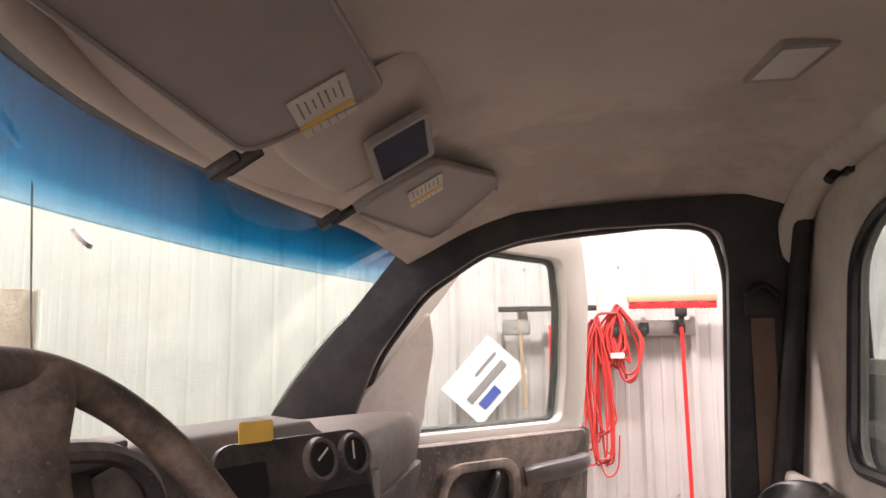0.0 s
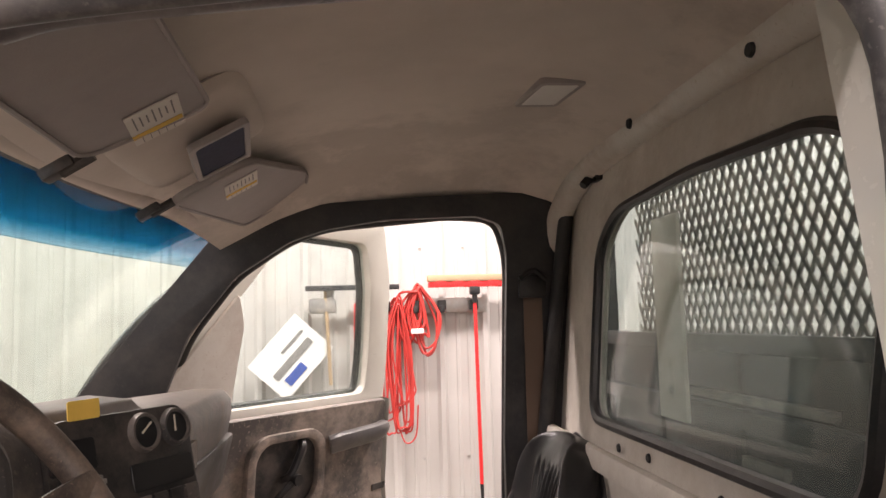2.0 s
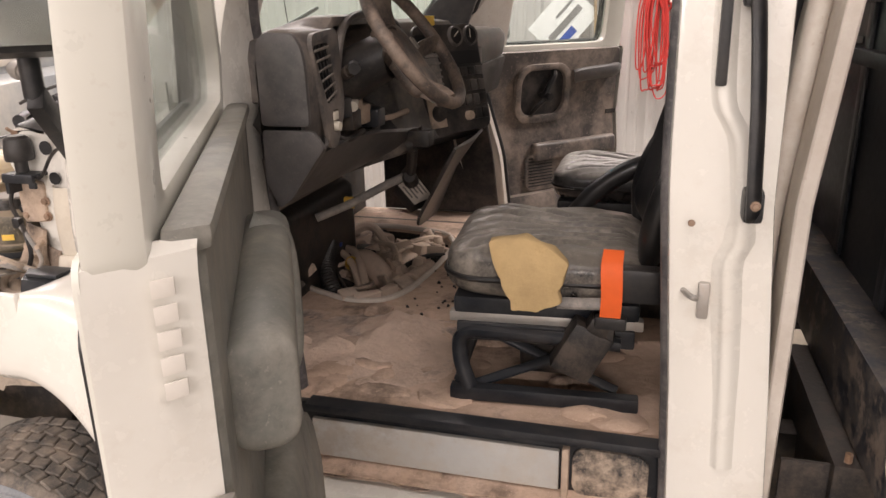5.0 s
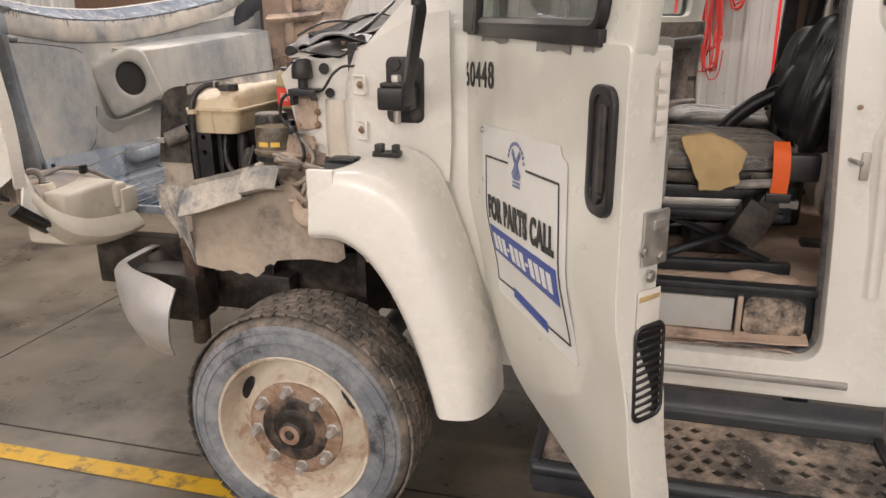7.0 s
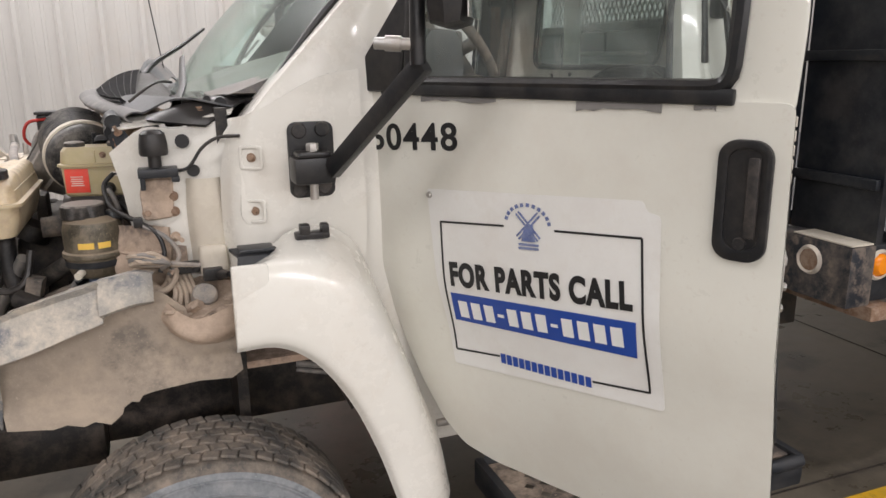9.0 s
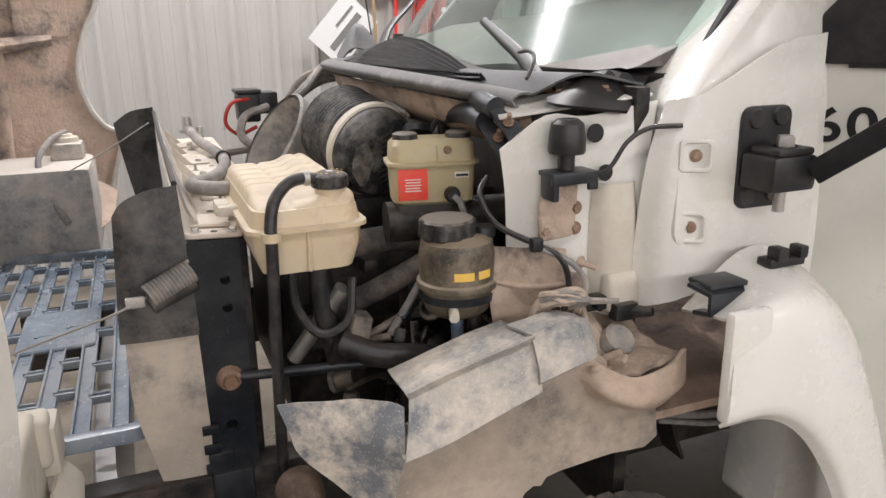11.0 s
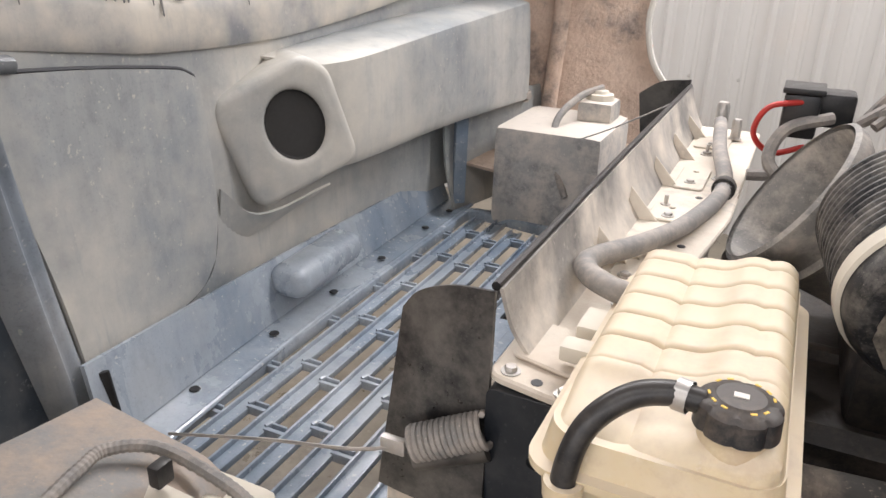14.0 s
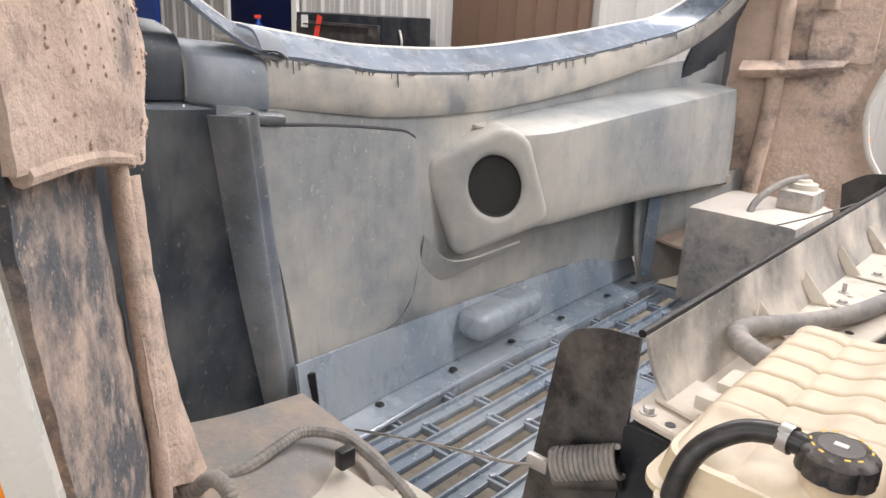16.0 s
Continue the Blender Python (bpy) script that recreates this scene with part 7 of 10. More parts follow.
for k in range(5):
    part("label_bar", box((-0.046, -0.0530, 1.412 + 0.006 * k), (0.034 - 0.004 * (k % 2), 0.0012, 0.0022), 0), PAPER, mc)
part("white_label", box((0.058, -0.0510, 1.442), (0.030, 0.003, 0.012), 0.0005), PAPER, mc)
part("label_bar", box((0.058, -0.0530, 1.442), (0.026, 0.0012, 0.005), 0), INK, mc)
part("mould_line", box((0.006, -0.050, 1.49), (0.004, 0.006, 0.035), 0.001), RESERVOIR, mc)
part("sensor", merge(lathe([(0.0, 0.022), (0.012, 0.022), (0.016, 0.016), (0.017, 0.0)], 16, pose(0.036, -0.050, 1.402, 90))), PLASTIC, mc)
part("sensor_cable", tube([(0.036, -0.072, 1.402), (0.050, -0.080, 1.385), (0.060, -0.075, 1.34), (0.058, -0.06, 1.29), (0.05, -0.04, 1.24)], 0.007, 8), GREYHOSE, mc)
part("sensor_cable", tube([(0.05, -0.05, 1.375), (0.085, -0.07, 1.34), (0.11, -0.10, 1.29), (0.12, -0.12, 1.25)], 0.0055, 8), HOSE, mc)
part("breather_bolt", hexbolt((0.028, -0.0500, 1.495), (0, -1, 0), 0.006), RUST, mc)
part("master_cylinder", merge(tube([(-0.10, 0.0, 1.335), (0.22, 0.03, 1.335)], 0.045, 16), box((0.0, 0.0, 1.36), (0.15, 0.07, 0.05), 0.01)), DARK, mc)

ps = thing("steering_reservoir", "smoked power steering reservoir with black cap", "fluid reservoir", at=pose(-0.205, 0.402, 0))
part("body", lathe([(0.0, 1.190), (0.050, 1.192), (0.064, 1.203), (0.071, 1.226), (0.073, 1.246), (0.080, 1.250), (0.0815, 1.256), (0.080, 1.262), (0.074, 1.266), (0.075, 1.318), (0.070, 1.342), (0.052, 1.354), (0.0, 1.354)], 40), SMOKED, ps)
part("clamp_strap", lathe([(0.0735, 1.240), (0.0765, 1.242), (0.0765, 1.226), (0.0725, 1.224)], 40), BLACKSTEEL, ps, "dark mounting strap")
pcap = lathe([(0.0, 1.386), (0.050, 1.386), (0.055, 1.382), (0.0565, 1.352), (0.053, 1.348), (0, 1.348)], 60)
for v in pcap.verts:
    d = Vector((v.co.x, v.co.y))
    if d.length > 0.052:
        f = 1 - 0.05 * (math.cos(10 * math.atan2(d.y, d.x)) > 0.5)
        v.co.x, v.co.y = d.x * f - 0.0, d.y * f
part("cap", turned(pcap, pose(-0.018, 0.004, 0)), CAPDUST, ps, "wide black ridged cap")
part("side_cap", lathe([(0.0, 1.365), (0.020, 1.365), (0.023, 1.360), (0.023, 1.345), (0.018, 1.340), (0.018, 1.32), (0, 1.32)], 24, pose(0.055, -0.008, 0)), PLASTIC, ps)
for a, w in ((-92, 30), (-58, 24)):
    part("yellow_label", turned(lathe([(0.0752, 1.278), (0.0758, 1.278), (0.0758, 1.294), (0.0752, 1.294)], 6, None, radians(-w / 2), radians(w / 2)), pose(0, 0, 0, 0, 0, a - 10)), PAPERYEL, ps)
part("nipple", tube([(-0.030, -0.052, 1.218), (-0.042, -0.085, 1.212)], 0.010, 10), CREAM, ps)
part("blue_tube", tube([(-0.01, -0.02, 1.20), (-0.012, -0.03, 1.10), (-0.03, -0.03, 1.02)], 0.013, 10), surface("blue_cap", (0.03, 0.10, 0.20), 0.5, dust=0.3), ps)
part("bracket", box((0.075, 0.03, 1.26), (0.07, 0.06, 0.08), 0.006), DARK, ps)
part("lower_hose", tube([(0.03, -0.01, 1.20), (0.03, -0.02, 1.12), (0.01, 0.0, 1.02)], 0.015, 10), HOSE, ps)

# ---------------------------------------------------------------- air cleaner and intake bell
ac = thing("air_cleaner", "black ribbed cylindrical air cleaner canister", "air cleaner")
A0 = Vector((-0.233, 0.804, 1.451))
AX = Vector((-0.187, 0.958, 0.216)).normalized()
AM = Matrix.Translation(A0) @ AX.to_track_quat("Z", "X").to_matrix().to_4x4() @ Matrix.Diagonal((0.734, 0.734, 0.95, 1))
prof = [(0.0, -0.018), (0.10, -0.018), (0.132, -0.012), (0.143, 0.0), (0.148, 0.015)]
for k in range(12):
    h = 0.072 + 0.0125 * k
    prof += [(0.144, h), (0.152, h + 0.003), (0.152, h + 0.006), (0.139, h + 0.008), (0.139, h + 0.012)]
prof += [(0.14, 0.225), (0.10, 0.24), (0.0, 0.24)]
part("canister", lathe(prof, 56, AM), surface("canister_plastic", (0.016, 0.017, 0.020), 0.40, dust=0.45, up=0.25, scale=9, dust_color=(0.40, 0.37, 0.33)), ac)
part("band", lathe([(0.1485, 0.028), (0.156, 0.030), (0.157, 0.05), (0.1485, 0.052)], 56, AM), CREAM, ac, "pale clamp band")
AE = AM @ pose(0, 0, 0, 0, 0, 90)
part("end_dust", turned(wobble(plate(rounded([(-0.105, -0.035), (-0.06, -0.06), (-0.035, 0.0), (-0.04, 0.07), (-0.075, 0.095), (-0.11, 0.03)], 0.015, 3), 0.002, 0, Matrix.Translation((0, 0, -0.0205))), 0.008, 40), AE), surface("dust_over_black", (0.07, 0.066, 0.060), 0.7, scale=14, vary=0.3, dust=0.9, dust_color=(0.30, 0.265, 0.22)), ac, "caked dust patch on the end face")
part("end_strap", turned(box((0.035, 0.0, -0.021), (0.016, 0.25, 0.008), 0.003), AE), BLACKSTEEL, ac, "black strap over the end face")
for k in range(10):
    part("end_rib", box((0, 0, 0), (0.045, 0.006, 0.008), 0.002, AE @ pose(0.072, -0.09 + 0.02 * k, -0.019, 0, 0, 25)), PLASTIC, ac)
    part("end_rib", box((0, 0, 0), (0.030, 0.005, 0.006), 0.002, AE @ pose(0.010, -0.09 + 0.02 * k, -0.019, 0, 0, -20)), PLASTIC, ac)
for a in (40, 95, 150):
    m = AM @ pose(0, 0, 0, 0, 0, a)
    part("latch", merge(box((0.160, 0, 0.05), (0.014, 0.03, 0.075), 0.005, m), box((0.155, 0, 0.10), (0.018, 0.02, 0.03), 0.005, m)), GREYHOSE, ac)
part("oil_cap", merge(lathe([(0, 0.02), (0.030, 0.02), (0.035, 0.014), (0.035, 0), (0, 0)], 24, pose(-0.165, 0.72, 1.505, -25, 10)), tube([(-0.14, 0.70, 1.515), (-0.125, 0.69, 1.54), (-0.115, 0.69, 1.51)], 0.007, 8)), PLASTIC, ac, "black oil filler cap")
part("oil_cap_mark", lathe([(0, 0.0215), (0.026, 0.0215), (0.028, 0.0205)], 20, pose(-0.165, 0.72, 1.505, -25, 10)), RADTOP, ac)
bell = thing("intake_bell", "dusty grey rubber intake bell open to the front", "intake duct")
BELLM = surface("dusty_bell_rubber", (0.26, 0.25, 0.235), 0.65, scale=8, dust=0.9, dust_color=(0.52, 0.47, 0.41), stain=(0.08, 0.08, 0.08), stain_amount=0.5, stain_scale=6)
B0 = Vector((-0.415, 1.195, 1.450))
BX = Vector((-0.78, -0.12, 0.52)).normalized()
BM = Matrix.Translation(B0) @ BX.to_track_quat("Z", "Y").to_matrix().to_4x4()
part("bell", lathe([(0.135, 0.006), (0.142, 0.0), (0.140, -0.02), (0.122, -0.05), (0.118, -0.07), (0.124, -0.08), (0.112, -0.10), (0.10, -0.16), (0.095, -0.24), (0.088, -0.24), (0.092, -0.16), (0.104, -0.09), (0.115, -0.04), (0.130, 0.0)], 48, BM), BELLM, bell)
part("elbow", tube([BM @ Vector((0, 0, -0.20)), BM @ Vector((0, 0, -0.27)), (-0.20, 1.22, 1.24), (-0.16, 1.16, 1.15)], 0.10, 20), BELLM, bell)

# ---------------------------------------------------------------- cowl panel, wipers and stay bars
cp = thing("cowl_panel", "black cowl vent panel below the windshield", "cowl panel")
lipc = [(-0.085, 0.385, 1.610), (-0.165, 0.55, 1.628), (-0.205, 0.734, 1.637), (-0.235, 1.10, 1.645), (-0.20, 1.45, 1.642), (-0.065, 1.757, 1.636)]
part("front_lip", skin([[(x + 0.012, y + 0.01, z - 0.026) for x, y, z in lipc], [(x - 0.006, y, z - 0.016) for x, y, z in lipc], [(x - 0.012, y, z - 0.004) for x, y, z in lipc], [(x + 0.01, y, z + 0.008) for x, y, z in lipc], [(x + 0.04, y, z + 0.006) for x, y, z in lipc]], 34, 5, 0.004), surface("grey_lip", (0.10, 0.10, 0.105), 0.55, dust=0.45, up=0.3, scale=6, dust_color=(0.45, 0.42, 0.38)), cp, "scuffed grey rubber lip")
part("under_shelf", skin([[(x + 0.03, y + 0.01, z - 0.035) for x, y, z in lipc], [(x + 0.06, y + 0.02, z - 0.09) for x, y, z in lipc], [(x + 0.16, y + 0.03, z - 0.14) for x, y, z in lipc]], 26, 4, 0.004), DUSTY, cp)
glassb = [(0.17, 0.34, 1.628), (0.06, 0.60, 1.63), (0.03, 0.85, 1.63), (0.02, YC, 1.63), (0.05, 1.60, 1.63), (0.18, 2.05, 1.628)]
part("deck", skin([[(x + 0.03, y, z + 0.004) for x, y, z in lipc], [((a[0] + b[0]) / 2, (a[1] + b[1]) / 2, 1.652) for a, b in zip(lipc, glassb)], glassb], 30, 5, 0.005), surface("grey_deck", (0.045, 0.047, 0.052), 0.45, dust=0.5, up=0.2, scale=5, dust_color=(0.30, 0.29, 0.28)), cp, "smooth grey-black cowl deck")
CREST = [(0.50, 1.628), (0.59, 1.640), (0.74, 1.676), (0.93, 1.708), (1.09, 1.716), (1.20, 1.702), (1.28, 1.664)]


def along(table, y):
    for (a, p), (b, q) in zip(table, table[1:]):
        if y <= b:
            return p + (q - p) * max(0.0, (y - a) / (b - a))
    return table[-1][1]


def lip_x(y):
    return along([(p[1], p[0]) for p in lipc], y)


vent_curves, bed_rows = [], []
for r in range(96):
    y = 0.505 + 0.765 * r / 95
    zc, xf = along(CREST, y), lip_x(y) + 0.036
    crest_x = -0.060 + 0.03 * (y - 0.9)
    span = [(xf + (crest_x - xf) * f, y + 0.018 * f, 1.650 + (zc - 1.650) * math.sin(f * math.pi / 2) ** 0.85) for f in (0.0, 0.25, 0.5, 0.75, 1.0)]
    vent_curves.append(tube(span, 0.0026, 5, 2))
    if r % 5 == 0:
        bed_rows.append([(x, y2, z - 0.007) for x, y2, z in span] + [(crest_x + 0.035, y + 0.02, (zc - 0.012)), (crest_x + 0.09, y + 0.02, 1.642)])
for f in (0.12, 0.30, 0.48, 0.66, 0.84, 1.0):
    row = []
    for r in range(0, 96, 5):
        y = 0.505 + 0.765 * r / 95
        xf, crest_x = lip_x(y) + 0.036, -0.060 + 0.03 * (y - 0.9)
        row.append((xf + (crest_x - xf) * f, y + 0.018 * f, 1.650 + (along(CREST, y) - 1.650) * math.sin(f * math.pi / 2) ** 0.85))
    vent_curves.append(tube(row, 0.0022, 5, 2))
part("vent_slats", merge(*vent_curves), PLASTIC, cp, "fine black air intake slats")["kind"] = "stuff"
part("vent_bed", loft(bed_rows, 0.004), PLASTIC, cp)
part("near_cover", skin([[(-0.047, 0.34, 1.604), (-0.038, 0.3, 1.601), (0.036, 0.29, 1.591), (0.095, 0.285, 1.584)],
                         [(-0.03, 0.37, 1.612), (0.036, 0.35, 1.63), (0.113, 0.34, 1.616), (0.149, 0.33, 1.612)],
                         [(0.038, 0.44, 1.609), (0.113, 0.42, 1.651), (0.184, 0.4, 1.643), (0.21, 0.38, 1.641)],
                         [(0.128, 0.53, 1.589), (0.203, 0.51, 1.631), (0.274, 0.49, 1.623), (0.3, 0.47, 1.621)]], 20, 5, 0.006), PLASTIC, cp, "black end cover with drain holes")
for hx, hy, hz, r in ((0.108, 0.375, 1.637, 0.01), (0.141, 0.365, 1.627, 0.016)):
    part("cover_hole", lathe([(0, 0.012), (r, 0.012), (r, 0)], 16, pose(hx, hy, hz, 50, 4) @ Matrix.Diagonal((1, 1.2, 1, 1))), INK, cp)
part("far_cover", merge(skin([[(-0.10, 1.66, 1.63), (-0.08, 1.74, 1.66), (-0.02, 1.80, 1.66)], [(-0.05, 1.62, 1.68), (-0.02, 1.70, 1.76), (0.04, 1.78, 1.72)], [(0.04, 1.60, 1.64), (0.06, 1.68, 1.68), (0.10, 1.78, 1.65)]], 14, 5, 0.006)), surface("grey_cover", (0.16, 0.165, 0.17), 0.5, dust=0.3, scale=6), cp)
part("antenna", tube([(0.04, 1.70, 1.66), (0.00, 1.71, 2.0), (-0.03, 1.72, 2.35)], 0.0025, 6), PLASTIC, cp)


def wiper(pts, pivot):
    w = thing("wiper", "black windshield wiper arm resting on the cowl", "wiper", group="windshield wipers")
    part("arm", tube(pts, lambda k: 0.021 - 0.010 * k, 12, 6, squash=0.55), PLASTIC, w)
    part("pivot", merge(lathe([(0, 0.035), (0.016, 0.035), (0.020, 0.025), (0.022, 0)], 16, Matrix.Translation(pivot)), box(Vector(pivot) + Vector((0, 0, 0.01)), (0.05, 0.04, 0.03), 0.01)), PLASTIC, w)
    part("pivot_nut", hexbolt(Vector(pivot) + Vector((0, 0, 0.034)), (0, 0, 1), 0.010, 0.012), RUST, w)
    return w


wiper([(0.024, 0.46, 1.605), (0.04, 0.54, 1.635), (0.061, 0.64, 1.671), (0.069, 0.76, 1.713), (0.077, 0.88, 1.754)], (0.024, 0.460, 1.575))
wiper([(-0.06, 1.30, 1.68), (0.0, 1.40, 1.74), (0.10, 1.52, 1.80), (0.20, 1.62, 1.87)], (-0.08, 1.28, 1.65))
part("washer_hose", tube([(-0.08, 0.36, 1.645), (-0.03, 0.42, 1.68), (0.0, 0.50, 1.69), (0.03, 0.60, 1.685)], 0.004, 6), HOSE, cp)

stay = thing("stay_bars", "two black stay bars bolted to the cowl with slotted plates", "stay bar")
part("bar", tube([(-0.131, 0.433, 1.562), (-0.135, 0.483, 1.570), (-0.12, 0.57, 1.565), (-0.10, 0.70, 1.545), (-0.06, 0.82, 1.50)], 0.021, 12), BLACKSTEEL, stay)
part("bar", tube([(-0.126, 0.396, 1.591), (-0.130, 0.446, 1.599), (-0.10, 0.55, 1.605), (-0.08, 0.70, 1.580), (-0.03, 0.85, 1.53)], 0.021, 12), BLACKSTEEL, stay)
for quad in ([(-0.146, 0.439, 1.562), (-0.116, 0.427, 1.563), (-0.09, 0.375, 1.519), (-0.127, 0.373, 1.5)],
             [(-0.139, 0.401, 1.591), (-0.114, 0.391, 1.591), (-0.087, 0.345, 1.554), (-0.122, 0.343, 1.536)]):
    q = [Vector(p) for p in quad]
    nrm = (q[1] - q[0]).cross(q[3] - q[0]).normalized()
    nrm = nrm if nrm.z > 0 else -nrm
    part("slot_plate", loft([[q[0], q[1]], [q[0].lerp(q[3], 0.5), q[1].lerp(q[2], 0.5)], [q[3], q[2]]], 0.008), BLACKSTEEL, stay)
    mid_q = q[0].lerp(q[2], 0.58).lerp(q[1].lerp(q[3], 0.58), 0.5)
    part("stud", merge(hexbolt(mid_q + nrm * 0.004, nrm, 0.007, 0.009), tube([mid_q, mid_q + nrm * 0.030], 0.0045, 8)), RUST, stay)

# ---------------------------------------------------------------- splash shield, frame, bumper and engine masses
shield = thing("splash_shield", "bent splash shield over the front rail, caked in dust", "splash shield")
SHIELDDUST = surface("shield_dust", (0.33, 0.315, 0.29), 0.8, dust=0.85, scale=6, dust_color=(0.66, 0.585, 0.485), stain=(0.15, 0.165, 0.19), stain_amount=0.9, stain_scale=9, bump=0.002, dust_rough=0.75)
SIDEGRIME = surface("side_sheet_grime", (0.36, 0.30, 0.24), 0.75, scale=4, dust=0.7, dust_color=(0.52, 0.425, 0.33), stain=(0.10, 0.095, 0.09), stain_amount=0.6, stain_scale=4, bump=0.002, bump_scale=60)
FOLDDUST = surface("fold_dust", (0.17, 0.18, 0.195), 0.7, dust=0.9, scale=7, dust_color=(0.66, 0.58, 0.475), stain=(0.085, 0.10, 0.125), stain_amount=0.95, stain_scale=6)
TOP_E = [(-0.408, 0.128, 1.170), (-0.307, 0.128, 1.199), (-0.184, 0.128, 1.230)]
LOW_E = [(-0.424, 0.095, 1.086), (-0.322, 0.095, 1.113), (-0.184, 0.095, 1.162)]
part("top_strip", wobble(skin([[(x + 0.01, y + 0.14, z - 0.012) for x, y, z in TOP_E], [(x, y + 0.012, z + 0.002) for x, y, z in TOP_E], TOP_E, LOW_E, [(x, y + 0.012, z - 0.010) for x, y, z in LOW_E], [(x, y + 0.075, z - 0.020) for x, y, z in LOW_E]], 40, 5, 0.005), 0.0025, 16), SHIELDDUST, shield, "pale dusty top strip smeared with grey")
END_T = [(-0.190, 0.122, 1.240), (-0.120, 0.122, 1.252), (-0.085, 0.128, 1.250), (-0.066, 0.140, 1.243)]
END_L = [(-0.190, 0.090, 1.172), (-0.120, 0.090, 1.190), (-0.088, 0.096, 1.192), (-0.070, 0.108, 1.190)]
part("strip_end", wobble(skin([[(x, y + 0.095, z - 0.012) for x, y, z in END_T], [(x, y + 0.012, z + 0.002) for x, y, z in END_T], END_T, END_L, [(x, y + 0.06, z - 0.02) for x, y, z in END_L]], 30, 5, 0.005), 0.003, 18), SHIELDDUST, shield, "overlapping rear end of the strip")
for q in ((-0.355, 0.1085, 1.124), (-0.305, 0.1085, 1.138), (-0.262, 0.1085, 1.150), (-0.232, 0.1085, 1.162)):
    part("strip_dent", lathe([(0, 0.004), (0.010, 0.003), (0.015, 0.0)], 12, Matrix.Translation(q) @ pose(0, 0, 0, 70, 0, 0)), FOLDDUST, shield)
part("front_fold", wobble(skin([[(-0.60, 0.235, 1.150), (-0.545, 0.205, 1.156), (-0.48, 0.185, 1.158), (-0.432, 0.145, 1.160), (-0.415, 0.132, 1.155)], [(-0.585, 0.22, 1.10), (-0.54, 0.195, 1.105), (-0.48, 0.165, 1.105), (-0.435, 0.130, 1.09), (-0.420, 0.115, 1.085)], [(-0.570, 0.215, 1.057), (-0.525, 0.20, 1.05), (-0.475, 0.180, 1.03), (-0.440, 0.160, 1.00), (-0.428, 0.150, 0.99)], [(-0.50, 0.205, 0.975), (-0.482, 0.20, 0.955), (-0.462, 0.192, 0.925), (-0.447, 0.185, 0.895), (-0.442, 0.182, 0.885)]], 34, 6, 0.005), 0.004, 14), FOLDDUST, shield, "torn folded front of the shield")
side = plate([(-0.435, 1.085), (-0.32, 1.105), (-0.18, 1.155), (-0.06, 1.190), (0.02, 1.12), (0.122, 1.07), (0.128, 0.95), (0.10, 0.932), (0.02, 0.938), (-0.09, 0.93), (-0.118, 0.924), (-0.13, 0.908), (-0.146, 0.912), (-0.165, 0.90), (-0.172, 0.882), (-0.20, 0.858), (-0.235, 0.870), (-0.262, 0.860), (-0.30, 0.870), (-0.335, 0.864), (-0.38, 0.874), (-0.43, 0.885)], 0.006, 0, xz(0.178))
bmesh.ops.triangulate(side, faces=[f for f in side.faces if len(f.verts) > 4])
bmesh.ops.subdivide_edges(side, edges=[e for e in side.edges if e.calc_length() > 0.06], cuts=3)
part("side_sheet", wobble(side, 0.006, 7), SIDEGRIME, shield, "tan dusty side sheet with ragged lower edge")
part("rear_cup", wobble(skin([[(-0.055, 0.19, 1.165), (0.02, 0.125, 1.125), (0.09, 0.10, 1.150), (0.135, 0.12, 1.165)], [(-0.062, 0.18, 1.12), (0.0, 0.112, 1.085), (0.08, 0.090, 1.095), (0.136, 0.115, 1.10)], [(-0.045, 0.18, 1.08), (0.01, 0.125, 1.060), (0.08, 0.110, 1.062), (0.134, 0.13, 1.072)]], 30, 6, 0.008), 0.005, 20), DUSTY, shield, "brown cracked cup behind the strip")
CUPDUST = surface("broken_cup_dust", (0.40, 0.31, 0.24), 0.85, scale=9, vary=0.25, dust=0.75, dust_color=(0.60, 0.475, 0.37), stain=(0.13, 0.115, 0.105), stain_amount=0.6, stain_scale=12, bump=0.004, bump_scale=70)
part("cup_lid", wobble(skin([[(-0.040, 0.30, 1.175), (0.02, 0.30, 1.185), (0.08, 0.30, 1.18), (0.13, 0.29, 1.165)], [(-0.045, 0.23, 1.125), (0.02, 0.22, 1.135), (0.07, 0.21, 1.14), (0.13, 0.20, 1.14)], [(-0.035, 0.175, 1.115), (0.02, 0.140, 1.118), (0.08, 0.120, 1.142), (0.132, 0.135, 1.155)]], 36, 8, 0.008), 0.014, 26), CUPDUST, shield, "broken tan lid caked with dust")
part("filler_neck", lathe([(0, 0.030), (0.026, 0.030), (0.032, 0.024), (0.034, 0.0), (0.030, -0.03)], 24, pose(0.050, 0.225, 1.145, 38, 10)), surface("smeared_grey_cap", (0.30, 0.29, 0.275), 0.6, dust=0.7, scale=9, dust_color=(0.55, 0.46, 0.37), stain=(0.12, 0.13, 0.15), stain_amount=0.8, stain_scale=14), shield, "smeared grey round cap")
sr = random.Random(31)
for k in range(7):
    q = Vector((sr.uniform(-0.03, 0.12), sr.uniform(0.15, 0.26), sr.uniform(1.125, 1.15)))
    part("plastic_shard", wobble(box((0, 0, 0), (sr.uniform(0.03, 0.06), sr.uniform(0.008, 0.03), sr.uniform(0.008, 0.02)), 0.004, Matrix.Translation(q) @ pose(0, 0, 0, sr.uniform(-40, 40), sr.uniform(-30, 30), sr.uniform(0, 180))), 0.004, 60, k), CUPDUST, shield)

